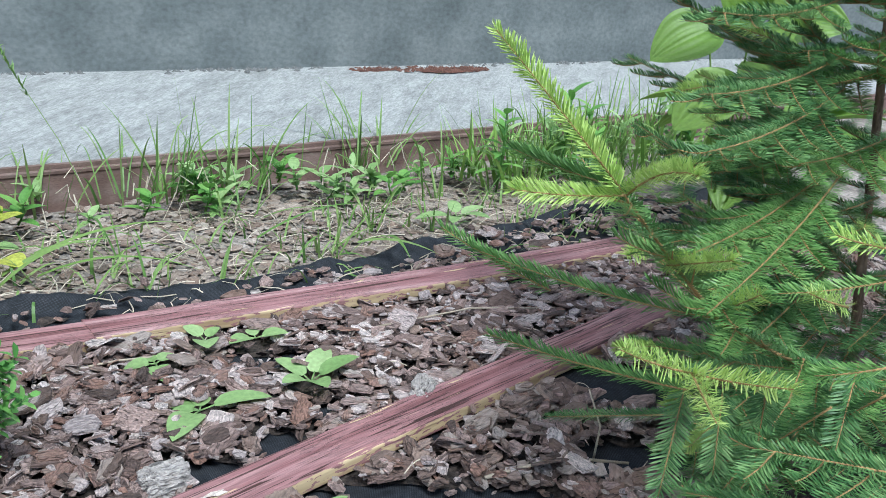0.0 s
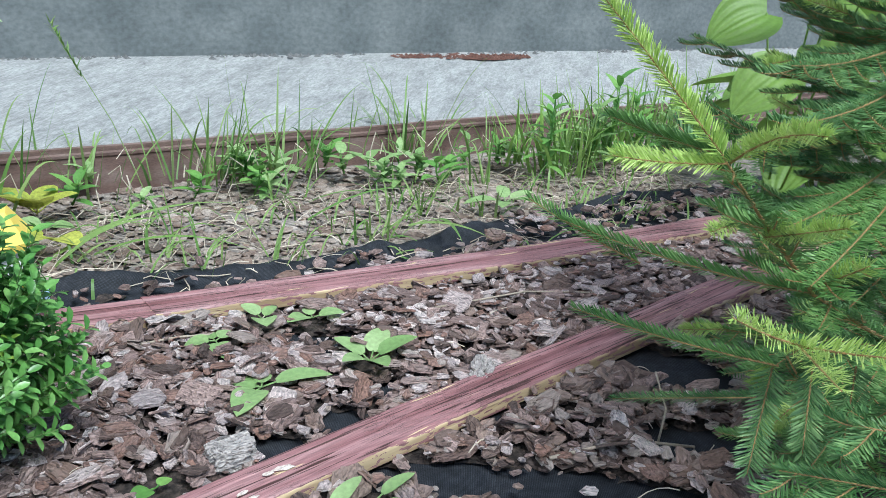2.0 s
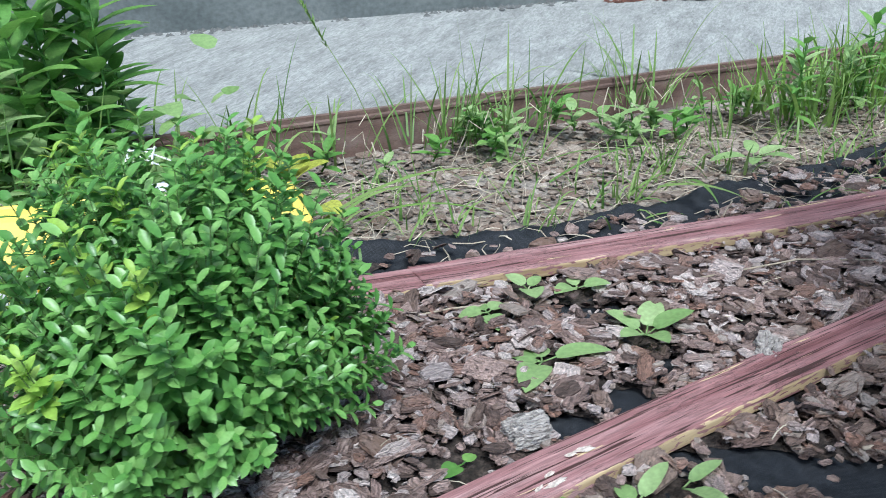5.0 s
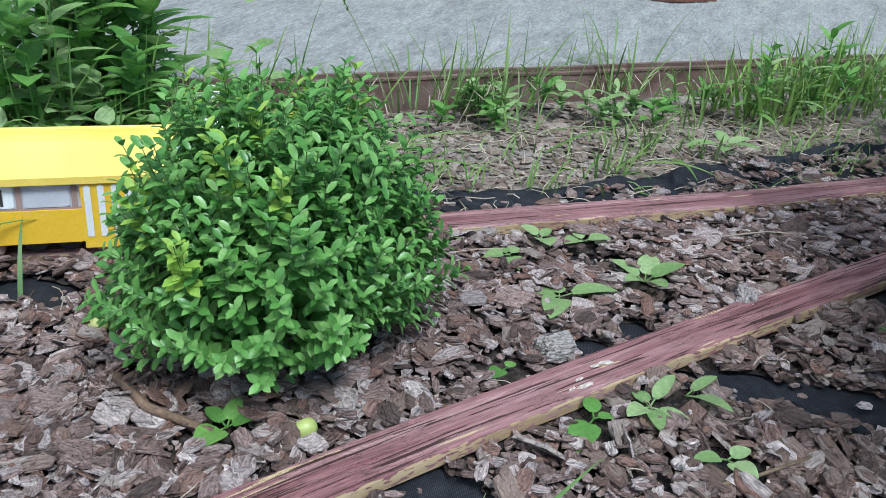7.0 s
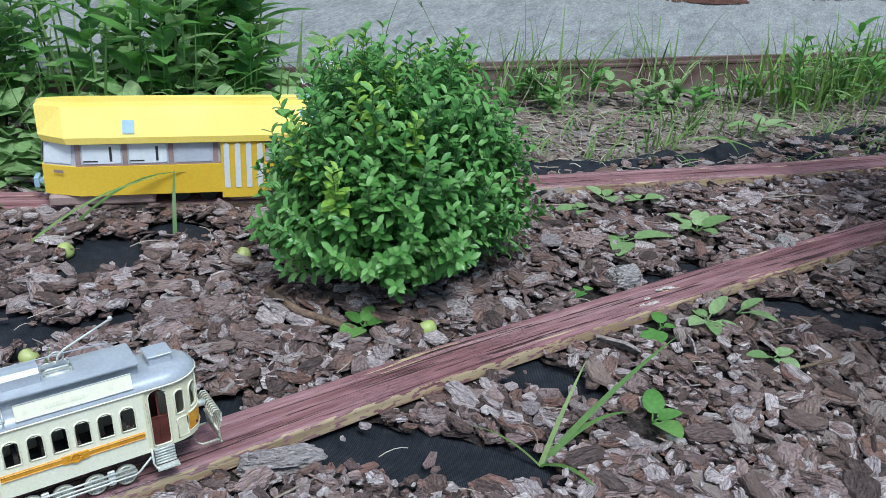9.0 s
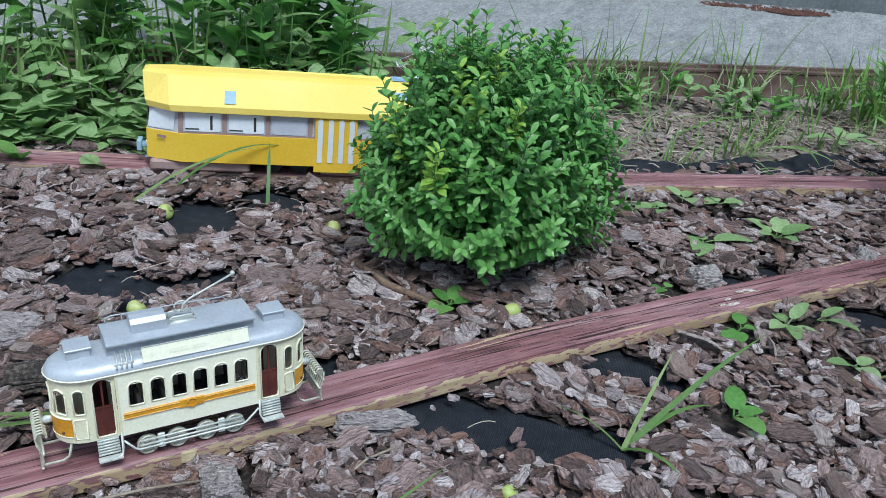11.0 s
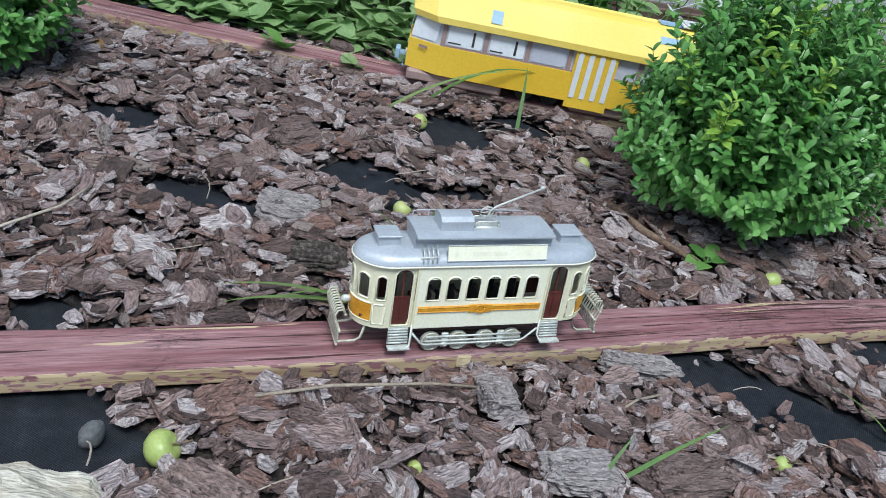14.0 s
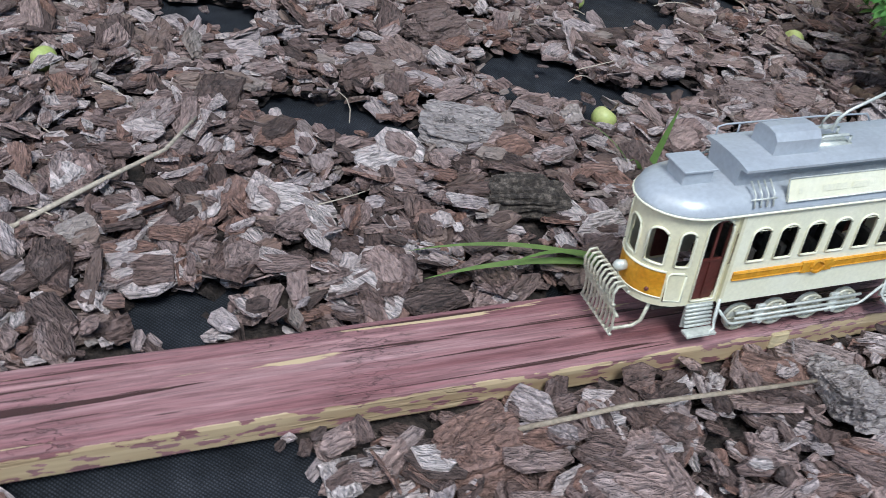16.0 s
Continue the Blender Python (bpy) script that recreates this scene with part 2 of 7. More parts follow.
M_BARK = bark_surface("bark", [(0.123, 0.083, 0.073), (0.423, 0.324, 0.305), (0.199, 0.129, 0.111), (0.600, 0.490, 0.475), (0.322, 0.195, 0.159), (0.517, 0.424, 0.417), (0.260, 0.179, 0.163), (0.654, 0.540, 0.516), (0.148, 0.099, 0.088), (0.461, 0.327, 0.297), (0.303, 0.174, 0.136), (0.383, 0.274, 0.250), (0.751, 0.640, 0.615), (0.216, 0.146, 0.130), (0.428, 0.303, 0.273), (0.335, 0.230, 0.208)], grain=0.45, relief=1.0)
def weave(m, pitch):
    """Crossed threads over a cloth's colour and relief."""
    n, link = m.node_tree.nodes, m.node_tree.links.new
    bsdf = n["Principled BSDF"]
    base = bsdf.inputs["Base Color"].links[0].from_socket
    co, bands = n.new("ShaderNodeTexCoord"), []
    for way in ("X", "Y"):
        w = n.new("ShaderNodeTexWave")
        w.bands_direction = way
        w.inputs["Scale"].default_value, w.inputs["Distortion"].default_value = 2 * math.pi / (20 * pitch), 0.6
        link(co.outputs["Object"], w.inputs["Vector"])
        bands.append(w.outputs["Fac"])
    top = n.new("ShaderNodeMath")
    top.operation = "MULTIPLY"
    link(bands[0], top.inputs[0])
    link(bands[1], top.inputs[1])
    lift = n.new("ShaderNodeMath")
    lift.operation = "MULTIPLY_ADD"
    link(top.outputs[0], lift.inputs[0])
    lift.inputs[1].default_value, lift.inputs[2].default_value = 2.4, 0.55
    mul = n.new("ShaderNodeVectorMath")
    mul.operation = "SCALE"
    link(base, mul.inputs[0])
    link(lift.outputs[0], mul.inputs["Scale"])
    link(mul.outputs["Vector"], bsdf.inputs["Base Color"])
    return m


weave(M_FABRIC, 0.0019)
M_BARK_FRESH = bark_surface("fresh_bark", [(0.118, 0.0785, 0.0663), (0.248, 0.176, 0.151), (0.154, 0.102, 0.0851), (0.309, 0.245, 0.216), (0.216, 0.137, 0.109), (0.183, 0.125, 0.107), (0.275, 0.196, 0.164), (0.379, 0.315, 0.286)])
M_LITTER = surface("dry_litter", [(0.05, 0.036, 0.028), (0.27, 0.215, 0.18), (0.13, 0.088, 0.069), (0.35, 0.295, 0.255), (0.19, 0.13, 0.1), (0.3, 0.25, 0.22), (0.42, 0.36, 0.31)], 40, fine=240, rough=0.9, bump=0.5, spread=0.7, contrast=0.4)
M_STRAW = surface("straw", [(0.31, 0.25, 0.19), (0.52, 0.45, 0.36), (0.41, 0.35, 0.285)], 30, fine=300, rough=0.8, bump=0.2, spread=0.7)
M_PAINT = peeling_paint("peeling_red_paint")
M_WALL = surface("grey_render", [(0.105, 0.118, 0.119), (0.142, 0.155, 0.156), (0.185, 0.198, 0.196)], 5, (1, 1, 1.3), 60, 0.9, 0.35, 0.003, contrast=0.24)
M_CONCRETE = surface("pale_concrete", [(0.19, 0.193, 0.192), (0.28, 0.283, 0.281), (0.35, 0.353, 0.35)], 16, fine=110, rough=0.92, bump=0.4, depth=0.006, contrast=0.27, local=True)
M_EDGING = surface("brown_edging", [(0.1, 0.06, 0.05), (0.17, 0.105, 0.088), (0.23, 0.165, 0.145)], 8, (1, 1, 3), 150, 0.75, 0.3, contrast=0.25)
M_MOSS = surface("rust_moss", [(0.06, 0.028, 0.022), (0.13, 0.058, 0.042), (0.18, 0.085, 0.062)], 40, fine=200, rough=0.95, bump=1.0, depth=0.01)
M_BOX = surface("box_leaf", [(0.07, 0.195, 0.042), (0.125, 0.3, 0.065), (0.19, 0.39, 0.1), (0.28, 0.48, 0.15)], 60, fine=300, rough=0.34, bump=0.1, spread=0.6, thin=0.2, contrast=0.15)
M_BOXNEW = surface("young_box_leaf", [(0.3, 0.5, 0.07), (0.42, 0.6, 0.12)], 60, fine=300, rough=0.45, bump=0.1, spread=0.7, thin=0.3, contrast=0.15)
M_TWIG = surface("twig", [(0.13, 0.09, 0.055), (0.22, 0.16, 0.1)], 60, fine=400, rough=0.85, bump=0.4)
M_DRYSTICK = surface("dry_stick", [(0.24, 0.19, 0.14), (0.42, 0.35, 0.27)], 60, fine=400, rough=0.85, bump=0.4)
M_SPTWIG = surface("spruce_twig", [(0.24, 0.135, 0.055), (0.4, 0.25, 0.11)], 60, fine=400, rough=0.8, bump=0.4)
M_NEEDLE = surface("spruce_needle", [(0.024, 0.075, 0.024), (0.06, 0.145, 0.046), (0.14, 0.255, 0.088), (0.28, 0.42, 0.17)], 16, fine=200, rough=0.42, bump=0.0, spread=0.3, thin=0.06, spec=0.3, contrast=0.12)
M_NEEDLE_MID = surface("last_year_needle", [(0.05, 0.135, 0.034), (0.125, 0.25, 0.066), (0.27, 0.42, 0.14)], 16, fine=200, rough=0.42, bump=0.0, spread=0.3, thin=0.06, spec=0.3, contrast=0.12)
M_NEEDLE_NEW = surface("young_spruce_needle", [(0.24, 0.38, 0.08), (0.42, 0.56, 0.15), (0.62, 0.72, 0.3)], 25, fine=200, rough=0.45, bump=0.0, spread=0.4, thin=0.18, spec=0.2, contrast=0.12)
M_BARK_TRUNK = surface("spruce_bark", [(0.12, 0.075, 0.05), (0.24, 0.16, 0.11)], 60, (1, 1, 0.4), 250, 0.9, 0.9, 0.004)
M_GRASS = surface("grass_blade", [(0.1, 0.21, 0.05), (0.18, 0.3, 0.075), (0.29, 0.38, 0.14)], 20, fine=200, rough=0.5, bump=0.1, spread=0.7, thin=0.3, contrast=0.15)
M_LUSH = surface("lush_grass", [(0.15, 0.28, 0.05), (0.24, 0.4, 0.085), (0.34, 0.48, 0.14)], 20, fine=200, rough=0.45, bump=0.1, spread=0.6, thin=0.32, contrast=0.15)
M_WEED = surface("weed_leaf", [(0.085, 0.22, 0.045), (0.15, 0.33, 0.07), (0.24, 0.43, 0.11)], 40, fine=180, rough=0.55, bump=0.3, spread=0.65, thin=0.3, contrast=0.2)
M_WEED_LIGHT = surface("pale_weed_leaf", [(0.2, 0.33, 0.11), (0.29, 0.43, 0.17), (0.4, 0.53, 0.25)], 40, fine=180, rough=0.55, bump=0.3, spread=0.6, thin=0.3, contrast=0.2)
M_YELLOW_LEAF = surface("yellowing_leaf", [(0.4, 0.45, 0.07), (0.5, 0.52, 0.1)], 40, fine=180, rough=0.55, bump=0.2, spread=0.6, thin=0.3)
M_HOSTA = surface("hosta_leaf", [(0.12, 0.22, 0.03), (0.19, 0.31, 0.06)], 25, fine=160, rough=0.5, bump=0.2, spread=0.5, thin=0.25, contrast=0.15)
M_APPLE = surface("green_apple", [(0.34, 0.42, 0.1), (0.44, 0.51, 0.16), (0.52, 0.5, 0.23)], 45, fine=420, rough=0.38, bump=0.1, contrast=0.12, spread=0.3)
M_CREAM = surface("cream_enamel", [(0.8, 0.74, 0.5), (0.87, 0.82, 0.6)], 35, fine=350, rough=0.38, bump=0.12, contrast=0.07)
M_CREAM_PALE = surface("pale_cream_enamel", [(0.93, 0.89, 0.66), (0.96, 0.93, 0.74)], 35, fine=350, rough=0.38, bump=0.12, contrast=0.06)
M_AMBER = surface("amber_enamel", [(0.58, 0.24, 0.012), (0.76, 0.38, 0.03)], 90, fine=350, rough=0.4, bump=0.2, contrast=0.2)
M_MAROON = surface("maroon_enamel", [(0.085, 0.02, 0.016), (0.13, 0.035, 0.028)], 60, fine=350, rough=0.42, bump=0.1, contrast=0.2)
M_SILVER = surface("silver_grey_paint", [(0.42, 0.44, 0.48), (0.5, 0.53, 0.57)], 30, fine=300, rough=0.36, bump=0.1, metal=0.15, contrast=0.1)
M_METAL = surface("dull_metal", [(0.56, 0.57, 0.52), (0.74, 0.75, 0.69)], 70, fine=400, rough=0.42, bump=0.15, metal=0.25, contrast=0.2)
M_BRASSY = surface("worn_cream_wire", [(0.5, 0.48, 0.36), (0.76, 0.73, 0.6)], 120, fine=500, rough=0.45, bump=0.2, metal=0.2, contrast=0.25)
# near-black: the cabin's inner shade put into a colour; also inks the drawn bars
M_DARK = surface("inside_shade_and_ink", [(0.03, 0.027, 0.024), (0.06, 0.052, 0.045)], 40, fine=200, rough=0.7, bump=0.0)
M_YELLOW = surface("yellow_paper", [(0.85, 0.52, 0.03), (0.89, 0.59, 0.055)], 8, fine=250, rough=0.55, bump=0.1, contrast=0.06)
M_YELLOW_ROOF = surface("bright_yellow_paper", [(0.9, 0.66, 0.11), (0.93, 0.71, 0.17)], 8, fine=250, rough=0.55, bump=0.1, contrast=0.05)
M_PALE_BLUE = surface("pale_blue_paper", [(0.3, 0.45, 0.6), (0.38, 0.52, 0.66)], 30, fine=250, rough=0.6, bump=0.1, contrast=0.1)
M_SIGN_BLUE = surface("blue_sign", [(0.03, 0.35, 0.62), (0.05, 0.42, 0.68)], 30, fine=250, rough=0.5, bump=0.0, contrast=0.08)
M_LILAC = surface("pale_window_paper", [(0.5, 0.5, 0.56), (0.62, 0.62, 0.68)], 22, fine=200, rough=0.35, bump=0.05, contrast=0.08)
M_WHITE = surface("white_paper", [(0.76, 0.77, 0.8), (0.82, 0.83, 0.85)], 30, fine=200, rough=0.5, bump=0.05, contrast=0.06)
M_MAUVE = surface("mauve_brown_paper", [(0.3, 0.2, 0.18), (0.38, 0.27, 0.24)], 20, fine=250, rough=0.65, bump=0.1, contrast=0.12)
M_BLACK = surface("black_rubber", [(0.02, 0.02, 0.02), (0.035, 0.035, 0.035)], 30, fine=200, rough=0.6, bump=0.1)
M_STONE = surface("stone", [(0.09, 0.09, 0.09), (0.15, 0.15, 0.15)], 60, fine=300, rough=0.8, bump=0.4)
M_PALEWOOD = surface("weathered_wood", [(0.36, 0.31, 0.23), (0.62, 0.56, 0.45), (0.75, 0.7, 0.6)], 22, (0.8, 3, 3), 120, 0.85, 0.9, 0.004, contrast=0.4)
M_GREYBARK = bark_surface("grey_bark_chunk", [(0.3, 0.22, 0.2), (0.4, 0.33, 0.31), (0.25, 0.175, 0.155), (0.46, 0.4, 0.385), (0.34, 0.24, 0.21), (0.5, 0.45, 0.43)], grain=0.34, relief=1.0)
M_ROTTEN = surface("rotten_dark_bark", [(0.03, 0.023, 0.02), (0.075, 0.06, 0.05), (0.22, 0.18, 0.15)], 220, fine=700, rough=0.9, bump=1.0, depth=0.004, contrast=0.6)


# ---- building helpers ----
def link_mesh(name, verts, faces, material, parent=None, label="", smooth=False):
    me = bpy.data.meshes.new(name)
    me.from_pydata([tuple(v) for v in verts], [], [tuple(f) for f in faces])
    me.update()
    if smooth:
        me.polygons.foreach_set("use_smooth", [True] * len(me.polygons))
    me.materials.append(material)
    ob = new(name, me)
    if parent:
        ob.parent = parent
    if label:
        ob["label"] = label
    return ob


def part(name, bm, material, parent, label="", smooth=False):
    """Links a bmesh as one mesh object under a thing or under a part."""
    me = bpy.data.meshes.new(name)
    bm.normal_update()
    bm.to_mesh(me)
    bm.free()
    if smooth:
        me.polygons.foreach_set("use_smooth", [True] * len(me.polygons))
    me.materials.append(material)
    ob = new(name, me)
    if parent:
        ob.parent = parent
    if label:
        ob["label"] = label
    return ob


def empty(name, m, label, category, group="", kind=""):
    ob = new(name)
    ob.matrix_world = m
    return tagged(ob, label, category, group, kind)


def box_bm(x0, x1, y0, y1, z0, z1, bevel=0.0, bm=None, seg=1):
    """A box, bevelled; added to bm if one is given."""
    b = bmesh.new()
    bmesh.ops.create_cube(b, size=1, matrix=Matrix.LocRotScale(((x0 + x1) / 2, (y0 + y1) / 2, (z0 + z1) / 2), None, (x1 - x0, y1 - y0, z1 - z0)))
    if bevel:
        bmesh.ops.bevel(b, geom=b.edges[:], offset=bevel, segments=seg, affect="EDGES")
    if bm is None:
        return b
    me = bpy.data.meshes.new("tmp")
    b.to_mesh(me)
    b.free()
    bm.from_mesh(me)
    bpy.data.meshes.remove(me)
    return bm


def set_local(me, own):
    """Stores each vertex's place in its own piece, for the grain."""
    at = me.attributes.new("local", "FLOAT_VECTOR", "POINT")
    at.data.foreach_set("vector", [c for p in own for c in p])


class Soup:
    """Vertices and faces gathered for one mesh."""

    def __init__(self):
        self.v, self.f, self.own = [], [], []

    def add(self, verts, faces, own=()):
        k = len(self.v)
        self.own += [tuple(p) for p in own]
        self.v += [tuple(p) for p in verts]
        self.f += [tuple(i + k for i in f) for f in faces]

    def tube(self, pts, radii, sides=6, closed=False):
        pts = [Vector(p) for p in pts]
        if not hasattr(radii, "__len__"):
            radii = [radii] * len(pts)
        n, rings = len(pts), []
        for i, p in enumerate(pts):
            a = pts[(i - 1) % n] if (i > 0 or closed) else p
            b = pts[(i + 1) % n] if (i < n - 1 or closed) else p
            d = (b - a).normalized()
            s = d.cross(Vector((0, 0, 1)) if abs(d.z) < 0.9 else Vector((1, 0, 0))).normalized()
            u = s.cross(d)
            rings.append([p + radii[i] * (math.cos(2 * math.pi * k / sides) * s + math.sin(2 * math.pi * k / sides) * u) for k in range(sides)])
        faces = []
        for i in range(n if closed else n - 1):
            j = (i + 1) % n
            for k in range(sides):
                q = (k + 1) % sides
                faces.append((i * sides + k, i * sides + q, j * sides + q, j * sides + k))
        if not closed:
            faces += [tuple(range(sides - 1, -1, -1)), tuple((n - 1) * sides + k for k in range(sides))]
        self.add([p for r in rings for p in r], faces)
        return self

    def box(self, x0, x1, y0, y1, z0, z1):
        self.add([(x, y, z) for z in (z0, z1) for y in (y0, y1) for x in (x0, x1)], [(0, 2, 3, 1), (4, 5, 7, 6), (0, 1, 5, 4), (2, 6, 7, 3), (0, 4, 6, 2), (1, 3, 7, 5)])
        return self

    def leaf(self, base, way, up, length, width, fold=0.25, droop=0.2, steps=4, tip=0.9):
        """A leaf blade with a fold along its middle and a droop: two rows of quads, pointed at both ends."""
        way, up = Vector(way).normalized(), Vector(up)
        side = way.cross(up)
        side = side.normalized() if side.length > 1e-6 else way.orthogonal().normalized()
        up = side.cross(way).normalized()
        v, f = [], []
        for i in range(steps + 1):
            t = i / steps
            w = width * 0.5 * math.sin(math.pi * min(1, t ** tip * 0.94 + 0.06)) ** 0.58
            c = Vector(base) + way * length * t - up * droop * length * t * t
            v += [c + side * w + up * fold * w, c, c - side * w + up * fold * w]
            if i:
                k = 3 * i
                f += [(k - 3, k - 2, k + 1, k), (k - 2, k - 1, k + 2, k + 1)]
        self.add(v, f)
        return self

    def blade(self, base, tip, width, bow, steps=5):
        """A grass blade from base to tip, bowed upwards by bow, tapering to a point."""
        base, tip = Vector(base), Vector(tip)
        d = tip - base
        side = d.cross(Vector((0, 0, 1)))
        side = side.normalized() if side.length > 1e-5 else Vector((1, 0, 0))
        v, f = [], []
        for i in range(steps + 1):
            t = i / steps
            c = base + d * t + Vector((0, 0, bow * 4 * t * (1 - t)))
            w = width * 0.5 * (1 - t ** 2.2) + 0.0002
            v += [c + side * w, c - side * w + Vector((0, 0, w * 0.5))]
            if i:
                k = 2 * i
                f.append((k - 2, k - 1, k + 1, k))
        self.add(v, f)
        return self

    def link(self, name, material, parent=None, label="", smooth=False):
        ob = link_mesh(name, self.v, self.f, material, parent, label, smooth)
        if self.own:
            set_local(ob.data, self.own)
        return ob


def weld(ob):
    """Joins the abutting stretches of a part into one shell."""
    bm = bmesh.new()
    bm.from_mesh(ob.data)
    bmesh.ops.remove_doubles(bm, verts=bm.verts[:], dist=2e-5)
    bm.to_mesh(ob.data)
    bm.free()
    return ob


def heading(a, tilt=0.0):
    return Vector((math.cos(a) * math.cos(tilt), math.sin(a) * math.cos(tilt), math.sin(tilt)))


EDGE_A = radians(32.0)


def rough_ground(x, y):
    """The lie of the bed: small humps and hollows, lower before the edging."""
    d = (x + 0.42) * math.sin(EDGE_A) - (y - 2.06) * math.cos(EDGE_A)
    k = min(1.0, max(0.0, (0.42 - d) / 0.36))
    return -0.024 * k * k * (3 - 2 * k) + 0.008 * noise.noise((x * 3.1, y * 3.1, 0.3)) + 0.004 * noise.noise((x * 9, y * 9, 4.1))


# ---- the large structure ----
def grid(name, xs, ys, height, material, label, category):
    v = [(x, y, height(x, y)) for y in ys for x in xs]
    n = len(xs)
    f = [(j * n + i, j * n + i + 1, (j + 1) * n + i + 1, (j + 1) * n + i) for j in range(len(ys) - 1) for i in range(n - 1)]
    return tagged(link_mesh(name, v, f, material, smooth=True), label, category, kind="structure")


def spaced(lo, hi, near_lo, near_hi, step, far):
    """Coordinates that lie close together in the middle and spread out to both ends."""
    mid = list(np.arange(near_lo, near_hi + 1e-6, step))
    out = [near_hi + (hi - near_hi) * (k / far) ** 3 for k in range(1, far + 1)]
    back = [near_lo + (lo - near_lo) * (k / far) ** 3 for k in range(far, 0, -1)]
    return back + mid + out


grid("ground", spaced(-80, 80, -2.2, 1.6, 0.05, 12), spaced(-80, 80, -1.0, 2.6, 0.05, 12), lambda x, y: rough_ground(x, y) - 0.018, M_SOIL, "brown garden soil with crumbs and fine litter", "ground")

# the bed's black fabric, pushed up in folds along its far edge behind the rear boards
U2 = Vector((math.cos(radians(25.5)), math.sin(radians(25.5)), 0))
N2 = Vector((-U2.y, U2.x, 0))
FAR_EDGE = [(-1.6, 0.1), (-0.95, 0.16), (-0.6, 0.2), (-0.2, 0.19), (0.1, 0.22), (0.35, 0.205), (0.55, 0.215), (0.72, 0.24), (0.9, 0.3), (1.15, 0.34), (1.8, 0.4)]


def fabric_edge(s):
    return float(np.interp(s, [a for a, _ in FAR_EDGE], [b for _, b in FAR_EDGE])) + 0.012 * noise.noise((s * 9, 0.5, 0))


fv, ff = [], []
NS, NV = 200, 90
for i in range(NS + 1):
    s = -1.9 + 3.7 * i / NS
    top = fabric_edge(s)
    for j in range(NV + 1):
        t = j / NV
        lat = -1.75 + (top + 1.75) * (1 - (1 - t) ** 1.6)
        p = Vector((-0.6, 1.03, 0)) + U2 * s + N2 * lat
        z = rough_ground(p.x, p.y) - 0.006 + 0.004 * abs(noise.noise((p.x * 14, p.y * 14, 2.0)))
        d = top - lat
        if lat > 0.05:
            z += (0.007 + 0.036 * max(0, noise.noise((s * 6, 3.3, 0)) + 0.2)) * math.exp(-((d - 0.03) / 0.022) ** 2) + 0.012 * noise.noise((p.x * 30, p.y * 22, 1)) * math.exp(-d / 0.08)
        fv.append((p.x, p.y, z))
        if i and j:
            k = i * (NV + 1) + j
            ff.append((k - NV - 2, k - 1, k, k - NV - 1))
fabric = link_mesh("ground_fabric", fv, ff, M_FABRIC, smooth=True)
tagged(fabric, "black woven landscape fabric, rumpled along its edge", "ground fabric", kind="structure")

# apron slab, wall and edging board
UA = Vector((math.cos(EDGE_A), math.sin(EDGE_A), 0))
NA = Vector((-UA.y, UA.x, 0))
EDGE_P = Vector((-0.42, 2.06, 0))
WALL_A = radians(27.0)
UW = Vector((math.cos(WALL_A), math.sin(WALL_A), 0))
NW = Vector((-UW.y, UW.x, 0))
WALL_P = Vector((-0.30, 3.15, 0))
EDGE_Z, WALL_Z = 0.056, 0.10

av, af, a_own = [], [], []
na, nb = 120, 14
for i in range(na + 1):
    s = -5.0 + 10.5 * i / na
    a, b = EDGE_P + UA * s, WALL_P + UW * s + NW * 0.02
    for j in range(nb + 1):
        t = j / nb
        p = a.lerp(b, t)
        z = EDGE_Z + (WALL_Z - EDGE_Z) * t + 0.004 * noise.noise((p.x * 6, p.y * 6, 0)) + (0.012 * max(0, noise.noise((s * 7, 9.0, 0))) if j == nb - 1 else 0)
        av.append((p.x, p.y, z))
        a_own.append((s, 0.34 * (a - b).length * t, 0))
        if i and j:
            k = i * (nb + 1) + j
            af.append((k - nb - 2, k - nb - 1, k, k - 1))
base = len(av)
for i in range(na + 1):
    p = av[i * (nb + 1)]
    av.append((p[0], p[1], -0.1))
    a_own.append((p[0], 0, -0.15))
    if i:
        af.append((base + i - 1, (i - 1) * (nb + 1), i * (nb + 1), base + i))
pavement = link_mesh("pavement", av, af, M_CONCRETE)
set_local(pavement.data, a_own)
tagged(pavement, "pale rough concrete apron along the house wall", "pavement", kind="structure")

wall = link_mesh("wall_north", [tuple(WALL_P + UW * s + NW * d + Vector((0, 0, z))) for d in (0.0, 0.25) for s, z in ((-6, -0.1), (6, -0.1), (6, 2.4), (-6, 2.4))], [(0, 1, 2, 3), (5, 4, 7, 6), (4, 0, 3, 7), (1, 5, 6, 2), (3, 2, 6, 7)], M_WALL)
tagged(wall, "smooth grey rendered house plinth wall with faint streaks", "wall", kind="structure")

ev, ef = [], []
ne = 160
for i in range(ne + 1):
    s = -4.2 + 8.4 * i / ne
    wob = 0.008 * noise.noise((s * 2.3, 0, 7))
    p = EDGE_P + UA * s - NA * (0.004 + wob * 0.3)
    top = EDGE_Z + 0.004 + wob * 0.6
    prof = [(0.0, -0.07), (0.0, top - 0.024), (0.003, top - 0.02), (0.003, top - 0.014), (0.0, top - 0.01), (0.0, top), (-0.014, top), (-0.014, -0.07)]
    for d, z in prof:
        q = p - NA * d
        ev.append((q.x, q.y, z))
    if i:
        k = i * len(prof)
        for a in range(len(prof)):
            b = (a + 1) % len(prof)
            ef.append((k - len(prof) + a, k - len(prof) + b, k + b, k + a))
tagged(link_mesh("trim", ev, ef, M_EDGING), "brown edging strip in front of the concrete apron", "edging", kind="structure")

